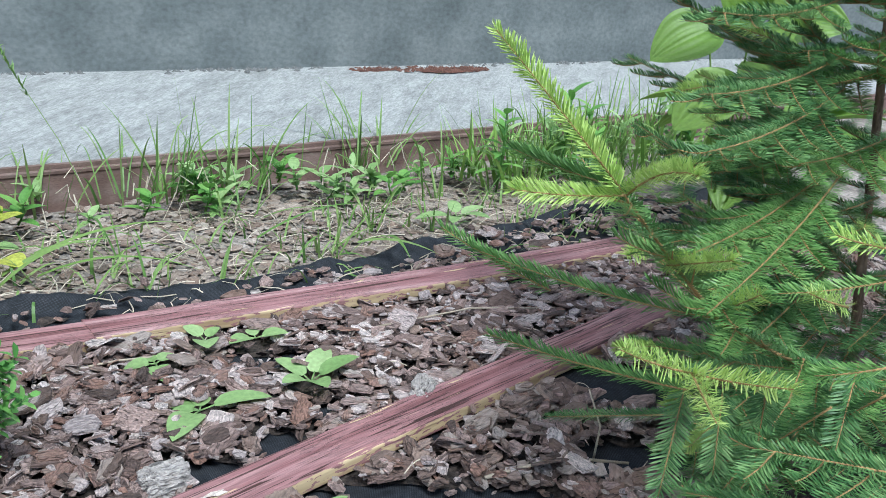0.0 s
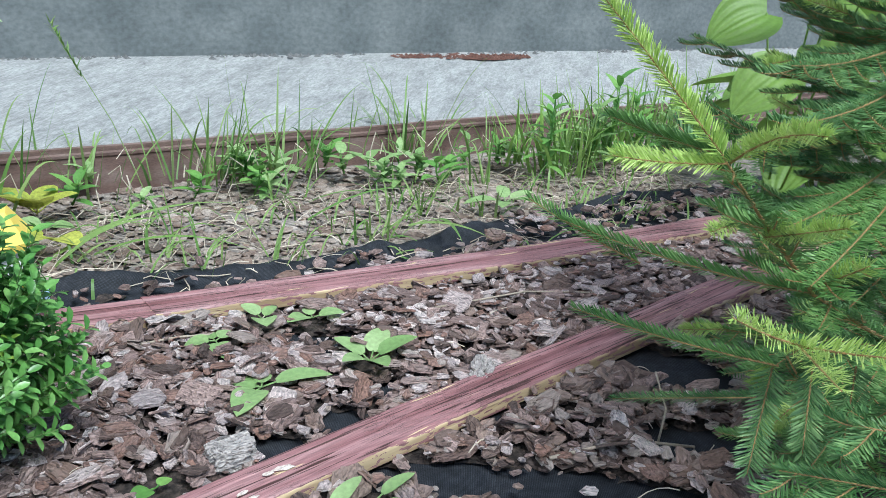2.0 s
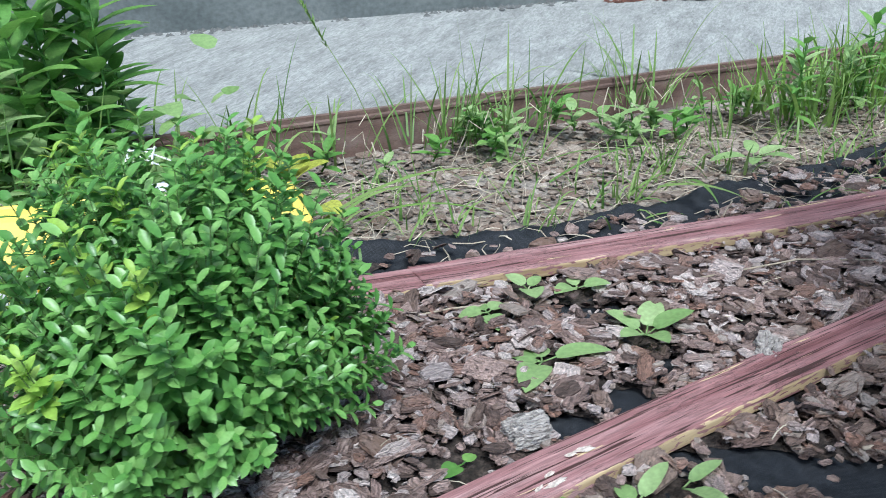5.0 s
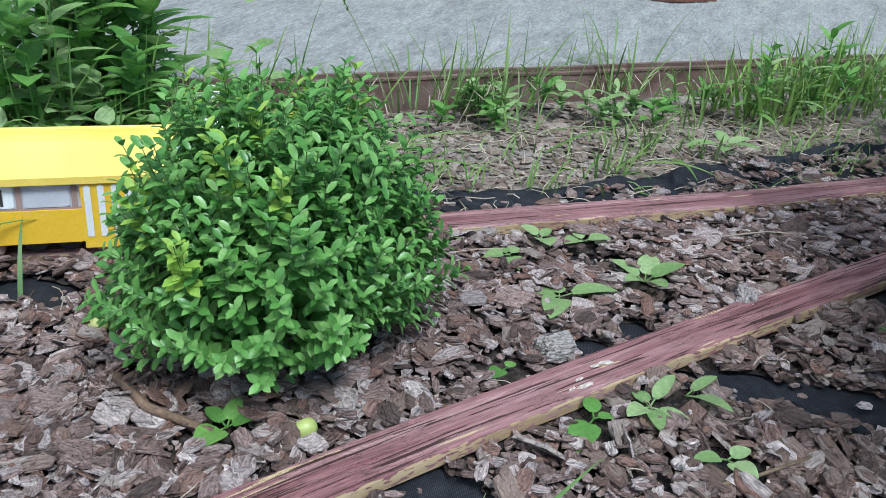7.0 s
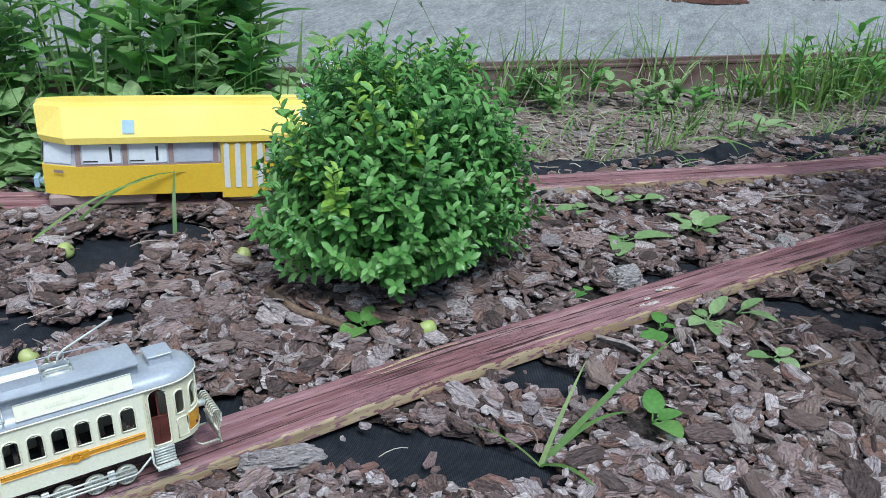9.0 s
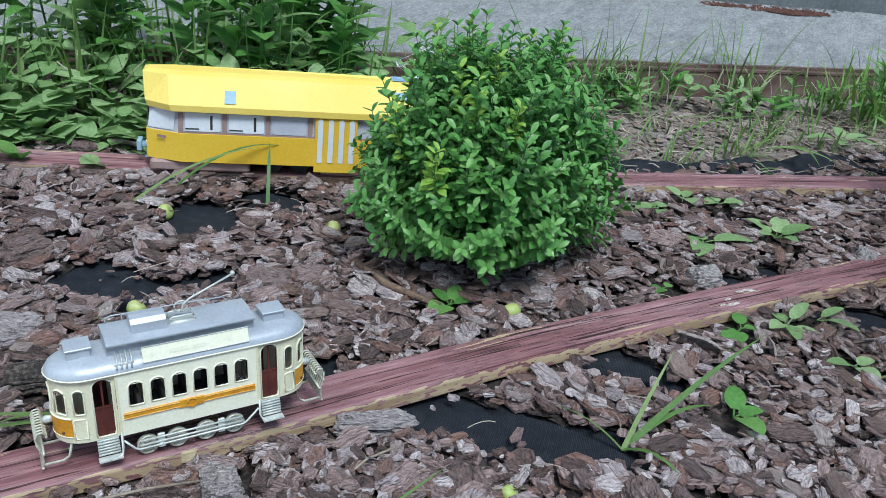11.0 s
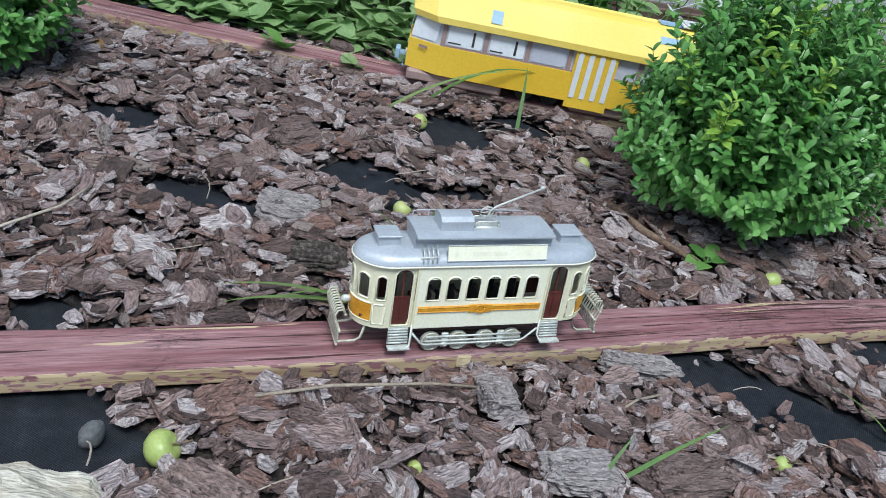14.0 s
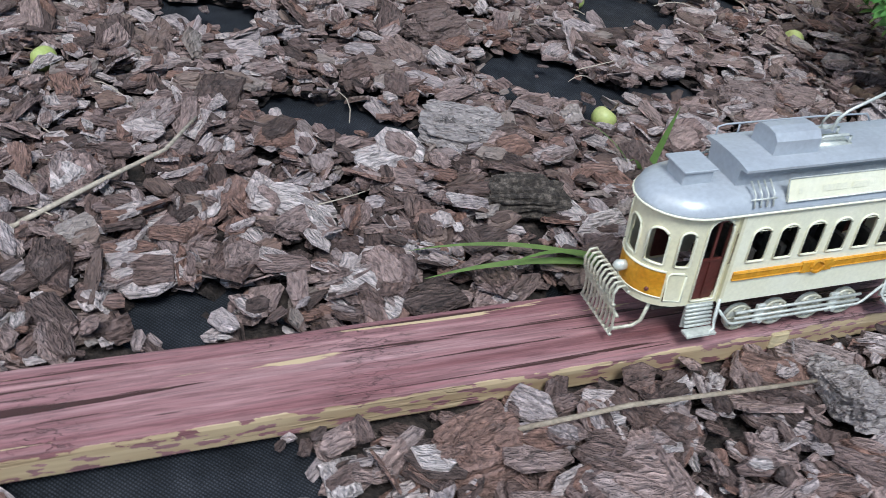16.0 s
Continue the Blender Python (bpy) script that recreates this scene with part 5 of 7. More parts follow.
box_bush("box_shrub", (-0.598, 0.732, -0.005), 0.18, 0.31, 640, 3, "bushy green box shrub with small leaves, growing through the bark", young=((-0.047, -0.172, 0.18, 1.1), (-0.042, -0.187, 0.196, 1.1), (-0.098, -0.13, 0.206, 1.2), (0.015, -0.065, 0.3, 1.0), (0.03, 0.02, 0.31, 0.9), (-0.09, 0.0, 0.3, 0.9), (0.15, 0.02, 0.13, 0.8)))
box_bush("box_shrub", (-1.63, 0.27, -0.005), 0.15, 0.24, 240, 11, "low green box shrub beside the rear boards")


# ---- spruce ----
NEEDLES = {"old": Soup(), "mid": Soup(), "young": Soup()}
TWIGS = Soup()
srng = random.Random(21)


def needle(soup, p, way, flat, length, width):
    """A flat stiff needle: even width along most of its length, then a short point."""
    w = way.cross(flat)
    w = w.normalized() * width if w.length > 1e-5 else way.orthogonal().normalized() * width
    m = p + way * length * 0.72
    soup.add([p + w * 0.7, p - w * 0.7, m - w, m + w, p + way * length], [(0, 1, 2, 3), (3, 2, 4)])


def spruce_twig(age, a, b, sag=0.0, length=0.0165, step=0.0016, thick=0.0013):
    """A twig from a to b, clothed in needles: mostly to the sides and above, shorter to the tip."""
    a, b = Vector(a), Vector(b)
    n = max(6, int((b - a).length / step))
    mid = (a + b) / 2 + Vector((0, 0, -sag))
    pt = lambda t: a * (1 - t) ** 2 + mid * 2 * t * (1 - t) + b * t * t
    TWIGS.tube([pt(k / 6) for k in range(7)], [thick * (0.75 - 0.4 * k / 6) for k in range(7)], 5)
    if age == "young":
        length = length * 0.82
    tone = srng.uniform(-0.15, 0.15)
    for k in range(n):
        t = (k + 0.5) / n
        p = pt(t)
        ax = (pt(min(1, t + 0.02)) - pt(max(0, t - 0.02))).normalized()
        side = ax.cross(Vector((0, 0, 1)))
        side = side.normalized() if side.length > 0.05 else Vector((1, 0, 0))
        up = side.cross(ax)
        fade = 1 if t < 0.8 else 1 - (t - 0.8) * 1.9
        for row, q in enumerate((1, -1, 1, -1) if age == "young" else (1, -1, (-1, 1)[k % 2])):
            # the comb: two rows to the sides, a shorter one above that lies forward over the twig
            ang = srng.uniform(-0.9, 1.55) if age == "young" else srng.uniform(0.75, 1.5) if row == 2 else (0.02, 0.32)[k % 2] + srng.gauss(0, 0.09)
            out = side * q * math.cos(ang) + up * math.sin(ang)
            lean = (1.15 if row == 2 and age != "young" else 0.85 if age == "young" else 0.62) + tone + srng.gauss(0, 0.08) if t < 0.93 else srng.uniform(0.9, 2.0)
            way = (out + ax * lean).normalized()
            flat = up * math.cos(ang) - side * q * math.sin(ang)
            l = length * srng.uniform(0.84, 1.08) * fade * (0.8 if row == 2 and age != "young" else 1)
            needle(NEEDLES[age], p, way, flat, l, 0.00046 if age == "young" else 0.0006)


def spruce_bough(age, a, b, sag=0.02, twigs=6, reach=0.09):
    """A bough with side twigs that shorten to its tip."""
    a, b = Vector(a), Vector(b)
    spruce_twig(age, a, b, sag, step=0.0016, thick=0.0017)
    d = b - a
    side = d.cross(Vector((0, 0, 1))).normalized()
    for k in range(twigs):
        t = 0.25 + 0.68 * k / max(1, twigs - 1)
        p = a + d * t + Vector((0, 0, -sag * 2 * t * (1 - t)))
        for q in (1, -1):
            l = reach * (1.1 - 0.75 * t) * srng.uniform(0.75, 1.15)
            e = p + d.normalized() * l * 0.72 + side * q * l * 0.7 + Vector((0, 0, srng.uniform(-0.35, 0.05) * l))
            spruce_twig(age, p, e, 0.006, step=0.0017)


spruce = empty("spruce", Matrix.Identity(4), "young spruce with dark green boughs and bright new tips", "spruce tree")
TR0, TR1 = Vector((0.55, 0.92, -0.03)), Vector((0.49, 1.06, 1.0))
Soup().tube([TR0.lerp(TR1, k / 8) for k in range(9)], [0.007 - 0.0006 * k for k in range(9)], 9).link("trunk", M_BARK_TRUNK, spruce, "slim brown scaly trunk", True)

# the near bough that hangs over the front boards, and its forks
spruce_twig("old", (0.50, 0.78, 0.22), (0.397, 0.635, 0.244), 0.01, thick=0.004)
spruce_twig("old", (0.397, 0.635, 0.244), (0.233, 0.585, 0.328), 0.012, thick=0.0032)
spruce_twig("old", (0.233, 0.585, 0.328), (0.141, 0.547, 0.432), 0.004, thick=0.0026)
spruce_twig("young", (0.141, 0.547, 0.432), (0.055, 0.564, 0.525), -0.002, step=0.0008, length=0.017)
spruce_twig("young", (0.143, 0.547, 0.428), (0.069, 0.535, 0.432), 0.004, step=0.00085)
spruce_twig("mid", (0.138, 0.55, 0.433), (0.073, 0.58, 0.447), 0.003, step=0.0008)
spruce_twig("young", (0.144, 0.542, 0.43), (0.152, 0.433, 0.473), -0.014, step=0.0009)
spruce_twig("young", (0.184, 0.567, 0.374), (0.194, 0.477, 0.413), 0.0, step=0.0008)
spruce_twig("mid", (0.233, 0.585, 0.328), (0.054, 0.618, 0.361), 0.012)
spruce_twig("mid", (0.113, 0.606, 0.335), (0.03, 0.63, 0.372), 0.004)
spruce_twig("mid", (0.213, 0.57, 0.277), (0.073, 0.628, 0.286), 0.006)
spruce_twig("young", (0.183, 0.482, 0.337), (0.128, 0.445, 0.369), 0.003)
spruce_twig("young", (0.183, 0.482, 0.337), (0.165, 0.387, 0.36), 0.0)
spruce_twig("young", (0.183, 0.482, 0.337), (0.216, 0.42, 0.363), 0.003)
spruce_twig("young", (0.226, 0.571, 0.338), (0.227, 0.508, 0.38), 0.0)
spruce_twig("old", (0.252, 0.587, 0.293), (0.183, 0.482, 0.337), 0.004)
spruce_bough("old", (0.36, 0.63, 0.27), (0.252, 0.587, 0.293), 0.006, 2, 0.07)
# drooping twigs below it
for a, b in (((0.227, 0.612, 0.254), (0.202, 0.558, 0.193)), ((0.258, 0.613, 0.255), (0.246, 0.573, 0.203)), ((0.294, 0.519, 0.297), (0.267, 0.55, 0.24)), ((0.301, 0.808, 0.116), (0.171, 0.882, 0.062)), ((0.30, 0.63, 0.25), (0.285, 0.59, 0.185)), ((0.24, 0.62, 0.26), (0.285, 0.65, 0.2))):
    spruce_twig("old", a, b, 0.0)
spruce_twig("mid", (0.342, 0.574, 0.367), (0.269, 0.582, 0.351), 0.004)
spruce_twig("young", (0.294, 0.528, 0.366), (0.248, 0.49, 0.39), 0.002)
spruce_twig("mid", (0.304, 0.487, 0.344), (0.268, 0.501, 0.329), 0.002)
spruce_twig("young", (0.312, 0.533, 0.406), (0.277, 0.531, 0.414), 0.002)
# boughs at the sides and behind
spruce_bough("mid", (0.52, 0.93, 0.40), (0.351, 0.767, 0.402), 0.01, 5, 0.08)
spruce_bough("old", (0.51, 1.02, 0.38), (0.279, 1.18, 0.436), 0.015, 6, 0.09)
spruce_bough("old", (0.51, 1.03, 0.42), (0.274, 1.086, 0.54), 0.01, 6, 0.08)
spruce_bough("old", (0.51, 1.02, 0.45), (0.374, 1.004, 0.56), 0.01, 5, 0.08)
spruce_bough("old", (0.53, 0.95, 0.28), (0.257, 1.0, 0.384), 0.03, 7, 0.09)
spruce_bough("old", (0.40, 0.50, 0.25), (0.252, 0.52, 0.262), 0.0, 4, 0.08)
spruce_twig("old", (0.337, 0.574, 0.304), (0.304, 0.519, 0.263), 0.0)
spruce_bough("old", (0.36, 0.46, 0.24), (0.212, 0.531, 0.216), 0.0, 4, 0.07)
spruce_twig("old", (0.333, 0.526, 0.304), (0.313, 0.561, 0.254), 0.0)
spruce_bough("old", (0.51, 0.97, 0.5), (0.385, 0.888, 0.488), 0.01, 5, 0.08)
spruce_bough("mid", (0.50, 0.95, 0.46), (0.38, 0.886, 0.455), 0.01, 5, 0.07)
spruce_bough("old", (0.52, 0.93, 0.33), (0.285, 0.735, 0.351), 0.02, 7, 0.1)
spruce_bough("old", (0.50, 0.93, 0.3), (0.211, 0.755, 0.34), 0.02, 7, 0.08)
# side twigs along the near bough
for a_, b_ in (((0.45, 0.70, 0.235), (0.397, 0.635, 0.244)), ((0.397, 0.635, 0.244), (0.233, 0.585, 0.328)), ((0.233, 0.585, 0.328), (0.141, 0.547, 0.432))):
    a_, b_ = Vector(a_), Vector(b_)
    d_ = (b_ - a_).normalized()
    for k in range(5):
        p_ = a_.lerp(b_, 0.1 + 0.2 * k)
        for q_ in (1, -1):
            side_ = Vector((d_.y, -d_.x, 0)).normalized() * q_
            l_ = srng.uniform(0.045, 0.075)
            spruce_twig(("mid", "old")[k % 2], p_, p_ + d_ * l_ * 0.75 + side_ * l_ * 0.6 + Vector((0, 0, srng.uniform(-0.5, 0.1) * l_)), 0.005, length=0.018)
# boughs between the trunk and the near ones
for k, tip in enumerate(((0.32, 0.72, 0.11), (0.22, 0.63, 0.36), (0.22, 0.63, 0.44), (0.33, 0.78, 0.24), (0.2, 0.52, 0.36), (0.22, 0.73, 0.33), (0.26, 0.83, 0.37), (0.33, 0.8, 0.1), (0.23, 0.7, 0.47), (0.24, 0.64, 0.24), (0.35, 0.83, 0.22), (0.28, 0.71, 0.3), (0.25, 0.76, 0.53), (0.24, 0.75, 0.4), (0.27, 0.61, 0.16), (0.29, 0.7, 0.17), (0.24, 0.58, 0.12), (0.27, 0.81, 0.46))):
    tip = Vector(tip)
    q_ = TR0.lerp(TR1, min(0.9, tip.z * 0.9 + 0.08))
    root = q_.lerp(tip, 0.3)
    spruce_bough(("old", "mid", "old")[k % 3], root, tip, 0.02, 5, 0.075)
    if k % 2:
        spruce_twig("young", tip, tip + (tip - root).normalized() * 0.035, 0, step=0.0009)
# whorls round the trunk
for w in range(12):
    z = 0.07 + 0.077 * w
    axis = TR0.lerp(TR1, (z + 0.03) / 1.03)
    for k in range(6):
        az = radians(20 + 60 * k + 33 * w) + srng.uniform(-0.2, 0.2)
        l = 0.36 * (1 - z / 1.25) + 0.05
        west = max(0, -math.cos(az))
        south = max(0, -math.sin(az))
        l = min(l, 0.4 - 0.17 * west) * srng.uniform(0.85, 1.1)
        if west > 0.3 and z > 0.25:
            l *= 0.7
        if south > 0.75 and z > 0.3:
            l *= 1.05
        tip = axis + Vector((math.cos(az) * l, math.sin(az) * l, l * (0.12 + 0.3 * z) - 0.05 * (z < 0.2)))
        tip.z = max(tip.z, 0.05)
        spruce_bough("mid" if (w + k) % 3 == 0 else "old", axis, tip, 0.03, 5, 0.12)
        if z > 0.12 and k % 2 == 0:
            spruce_twig("young", tip, tip + (tip - axis).normalized() * 0.05, 0, step=0.0009)
TWIGS.link("branchwork", M_SPTWIG, spruce, "orange-brown twigs", True)["kind"] = "stuff"
NEEDLES["old"].link("needles", M_NEEDLE, spruce, "dark green needles")["kind"] = "stuff"
NEEDLES["mid"].link("needles", M_NEEDLE_MID, spruce, "green needles")["kind"] = "stuff"
NEEDLES["young"].link("young_needles", M_NEEDLE_NEW, spruce, "yellow-green needles of new shoots")["kind"] = "stuff"


# ---- weeds, grass, hosta ----
def rosette(name, at, leaves, material, label, category="weed", tilt=0.3, seed=1, group=""):
    """A small plant of single leaves from one point: (direction in degrees, length, width)."""
    r = random.Random(seed)
    t = empty(name, Matrix.Translation((at[0], at[1], rough_ground(at[0], at[1]) + 0.012)), label, category, group)
    for az, l, w in leaves:
        s = Soup()
        d = heading(radians(az), tilt + r.uniform(-0.15, 0.2))
        stalk = d * l * 0.25
        s.tube([(0, 0, 0), stalk], 0.0012, 4)
        s.leaf(stalk * 0.9, d, (0, 0, 1), l * 0.8, w, 0.22, 0.3, 7, 0.75)
        s.link("leaf", material, t, smooth=True)
    return t


G_SMALL = "small weeds in the bark"
rosette("weed", (-0.245, 0.945), ((262, 0.075, 0.042), (20, 0.085, 0.03), (150, 0.05, 0.03), (100, 0.05, 0.024), (200, 0.035, 0.02)), M_WEED_LIGHT, "pale green weed with broad soft leaves in the bark", tilt=0.12, seed=2, group=G_SMALL)
rosette("weed", (-0.12, 1.03), ((80, 0.07, 0.035), (30, 0.07, 0.03), (150, 0.06, 0.028), (230, 0.05, 0.028), (300, 0.055, 0.03)), M_WEED_LIGHT, "pale green weed with upright notched leaves", tilt=0.5, seed=3, group=G_SMALL)
rosette("weed", (-0.33, 1.05), ((200, 0.04, 0.03), (300, 0.04, 0.03), (60, 0.035, 0.025), (130, 0.03, 0.02)), M_WEED_LIGHT, "small pale green weed in the bark", tilt=0.2, seed=4, group=G_SMALL)
rosette("weed", (-0.285, 1.13), ((290, 0.05, 0.036), (150, 0.04, 0.025), (60, 0.03, 0.02)), M_WEED_LIGHT, "small weed with two round leaves beside the rear boards", tilt=0.4, seed=5, group=G_SMALL)
rosette("weed", (-0.215, 1.145), ((10, 0.045, 0.028), (230, 0.045, 0.03), (120, 0.03, 0.02)), M_WEED_LIGHT, "small pale weed beside the rear boards", tilt=0.25, seed=6, group=G_SMALL)
rosette("weed", (-0.305, 0.735), ((240, 0.03, 0.024), (60, 0.02, 0.015)), M_WEED, "tiny round-leaved seedling in the bark", tilt=0.3, seed=7, group=G_SMALL)
rosette("weed", (-0.195, 0.665), ((250, 0.06, 0.036), (100, 0.036, 0.022), (30, 0.03, 0.015)), M_WEED, "weed with one broad dark green leaf", tilt=0.15, seed=8, group=G_SMALL)
rosette("weed", (-0.13, 0.70), ((230, 0.042, 0.025), (280, 0.05, 0.022), (330, 0.055, 0.02), (60, 0.06, 0.019), (120, 0.035, 0.021)), M_WEED_LIGHT, "weed with toothed pale leaves beside the front boards", tilt=0.35, seed=9, group=G_SMALL)
rosette("weed", (-0.085, 0.735), ((310, 0.07, 0.02), (40, 0.05, 0.016)), M_WEED_LIGHT, "weed with one long curved leaf", tilt=0.5, seed=10, group=G_SMALL)
rosette("weed", (-0.05, 0.625), ((200, 0.04, 0.02), (300, 0.045, 0.03), (30, 0.03, 0.02)), M_WEED_LIGHT, "small toothed weed in the bark", tilt=0.3, seed=11, group=G_SMALL)
rosette("weed", (-0.215, 0.43), ((90, 0.05, 0.026), (300, 0.055, 0.03), (20, 0.035, 0.02)), M_WEED, "small green weed in the bark", tilt=0.45, seed=12, group=G_SMALL)
rosette("weed", (-0.59, 0.545), ((250, 0.045, 0.036), (150, 0.035, 0.02), (30, 0.03, 0.02), (90, 0.04, 0.02)), M_WEED, "small round-leaved weed at the foot of the box shrub", tilt=0.35, seed=13, group=G_SMALL)
rosette("weed", (0.09, 1.745), ((200, 0.09, 0.035), (320, 0.085, 0.03), (30, 0.07, 0.03), (100, 0.06, 0.03), (260, 0.05, 0.03)), M_WEED_LIGHT, "star-shaped pale weed on the fabric's edge", tilt=0.35, seed=14, group=G_SMALL)
rosette("weed", (-0.735, 1.44), ((200, 0.05, 0.045), (20, 0.045, 0.04)), M_WEED_LIGHT, "round-leaved weed on bare soil", tilt=0.3, seed=15, group=G_SMALL)
rosette("weed", (-0.885, 1.015), ((200, 0.09, 0.03), (250, 0.08, 0.03), (300, 0.09, 0.03), (340, 0.08, 0.026), (100, 0.09, 0.03), (160, 0.08, 0.03), (30, 0.08, 0.026), (270, 0.06, 0.03), (320, 0.06, 0.03)), M_YELLOW_LEAF, "clump of yellow-green lobed leaves beside the box shrub", tilt=0.55, seed=16)
rosette("weed", (-1.257, 0.735), ((260, 0.05, 0.05), (200, 0.04, 0.03)), M_WEED_LIGHT, "round-leaved weed leaning over the rear boards", tilt=0.6, seed=17, group=G_SMALL)
rosette("weed", (-1.388, 0.69), ((260, 0.06, 0.045), (200, 0.05, 0.04), (320, 0.05, 0.035)), M_WEED, "round-leaved weed behind the rear boards", tilt=0.9, seed=18, group=G_SMALL)
rosette("weed", (-0.80, 1.54), ((240, 0.12, 0.07), (300, 0.1, 0.06), (180, 0.09, 0.06), (20, 0.08, 0.05), (90, 0.08, 0.05), (270, 0.07, 0.05)), M_YELLOW_LEAF, "weed with broad yellowing leaves on the soil", tilt=0.65, seed=19)
rosette("weed", (-0.70, 1.385), ((250, 0.09, 0.075), (330, 0.07, 0.055), (200, 0.07, 0.055)), M_YELLOW_LEAF, "low weed with yellowing round leaves", tilt=0.2, seed=20)
rosette("grape_leaved_plant", (-0.975, 1.13), ((200, 0.13, 0.1), (260, 0.14, 0.11), (320, 0.12, 0.09), (30, 0.12, 0.08), (140, 0.1, 0.08)), M_WEED, "plant with large blue-green lobed leaves", tilt=0.75, seed=21)

def hosta(at, leaves, label):
    """A clump of broad ribbed heart-shaped leaves on long stalks: (centre, way, normal, length, width)."""
    t = empty("hosta", Matrix.Translation(at), label, "hosta", "hostas behind the spruce")
    base = Vector(at)
    for c, way, up, l, w in leaves:
        c, way = Vector(c) - base, Vector(way).normalized()
        side = way.cross(Vector(up)).normalized()
        nrm = side.cross(way).normalized()
        v, f, ni, nj = [], [], 18, 22
        for i in range(ni + 1):
            q = i / ni
            half = w * 0.5 * math.sin(math.pi * min(1, 0.1 + 0.9 * q ** 0.78)) ** 0.72 if i < ni else 0.0004
            for j in range(nj + 1):
                u = -1 + 2 * j / nj
                back = -0.12 * l * (1 - q) ** 3 * abs(u)
                rib = 0.006 * abs(math.sin(u * 9)) ** 0.6 * math.sin(math.pi * q)
                p = c + way * (l * (q - 0.5) + back) + side * half * u + nrm * (0.28 * half * abs(u) ** 1.3 - 0.2 * l * (q - 0.35) ** 2 + rib)
                v.append(p)
                if i and j:
                    k = i * (nj + 1) + j
                    f.append((k - nj - 2, k - nj - 1, k, k - 1))
        leaf = link_mesh("leaf", v, f, M_HOSTA, t, smooth=True)
        foot = c - way * l * 0.5
        Soup().tube([(0, 0, 0), foot * 0.5 + Vector((0, 0, foot.length * 0.12)), foot], [0.003, 0.0022, 0.0018], 6).link("stalk", M_HOSTA, leaf, smooth=True)


HOSTA_LEAVES = (((0.495, 1.52, 0.315), (-0.75, -0.2, -0.6), 0.12, 0.112), ((0.585, 1.45, 0.27), (-0.5, -0.3, -0.8), 0.08, 0.07), ((0.5, 1.72, 0.4), (-0.8, -0.2, -0.4), 0.13, 0.12), ((0.56, 1.62, 0.52), (-0.6, -0.2, 0.6), 0.13, 0.12), ((0.63, 1.55, 0.49), (-0.4, -0.5, 0.3), 0.13, 0.12), ((0.66, 1.6, 0.36), (0.3, -0.6, -0.3), 0.13, 0.12), ((0.72, 1.66, 0.46), (0.6, -0.4, 0.0), 0.14, 0.12), ((0.56, 1.72, 0.3), (-0.9, 0.2, -0.3), 0.12, 0.1))
HL = []
hr = random.Random(8)
for c, w_, l_, wd in HOSTA_LEAVES:
    HL.append((c, w_, (-0.35, -0.75, 0.55), l_, wd))
hosta((0.62, 1.72, -0.01), HL, "hosta with broad ribbed green leaves behind the spruce")
HL = []
for k in range(14):
    a_ = radians(25 * k) + hr.uniform(-0.2, 0.2)
    e_ = hr.uniform(0.1, 0.9)
    d_ = heading(a_, e_)
    HL.append((Vector((0.8, 1.9, 0.08)) + d_ * hr.uniform(0.2, 0.3), heading(a_, e_ - 0.7), heading(a_, e_ + 0.9), hr.uniform(0.15, 0.2), hr.uniform(0.11, 0.14)))
hosta((0.8, 1.9, -0.01), HL, "wide hosta clump with broad green leaves by the wall")


def tall_weed(at, h, n, seed, material, label, lean=0.1, size=0.09, width=0.024):
    """A leafy stem with lance leaves in turns."""
    r = random.Random(seed)
    t = empty("tall_weed", Matrix.Translation((at[0], at[1], -0.005)), label, "weed", "tall leafy weeds at the slab")
    az = r.random() * 6.28
    top = heading(az, 1.57 - lean) * h
    Soup().tube([(0, 0, 0), top * 0.5 + heading(az) * 0.01, top], [0.0028, 0.0022, 0.0012], 5).link("stem", M_WEED, t, smooth=True)
    lf = Soup()
    for k in range(n):
        q = 0.15 + 0.85 * k / n
        p = top * q
        d = heading(az + k * 2.4 + r.uniform(-0.3, 0.3), 0.35 + 0.5 * q + r.uniform(-0.2, 0.2))
        l = size * r.uniform(0.75, 1.2) * (1.1 - 0.35 * q)
        lf.leaf(p, d, (0, 0, 1), l, width * r.uniform(0.8, 1.2), 0.25, 0.35, 5, 0.8)
    lf.link("leaves", material, t, smooth=True)


wr = random.Random(5)
for i in range(26):
    x = wr.uniform(-1.75, -1.0)
    y = 1.06 + (x + 1.2) * 0.5 + wr.uniform(0.02, 0.5)
    tall_weed((x, y), wr.uniform(0.2, 0.42), wr.randint(12, 20), 100 + i, M_WEED if i % 3 else M_WEED_LIGHT, "tall green weed with lance-shaped leaves before the slab", wr.uniform(0.02, 0.25), wr.uniform(0.08, 0.12), wr.uniform(0.028, 0.042))
for i in range(9):
    tall_weed((wr.uniform(-1.35, -1.02), wr.uniform(1.28, 1.52)), wr.uniform(0.36, 0.5), 22, 150 + i, M_WEED, "tall dark green weed with long pointed leaves", wr.uniform(0.02, 0.15), 0.125, 0.037)
for i in range(13):
    q_ = wr.uniform(0.1, 0.8)
    tall_weed((q_, 1.88 + 0.62 * q_ + wr.uniform(0.0, 0.16)), wr.uniform(0.08, 0.24), 14, 180 + i, M_WEED_LIGHT if i % 2 else M_WEED, "leafy green weed at the slab's edge", 0.15, 0.07, 0.02)
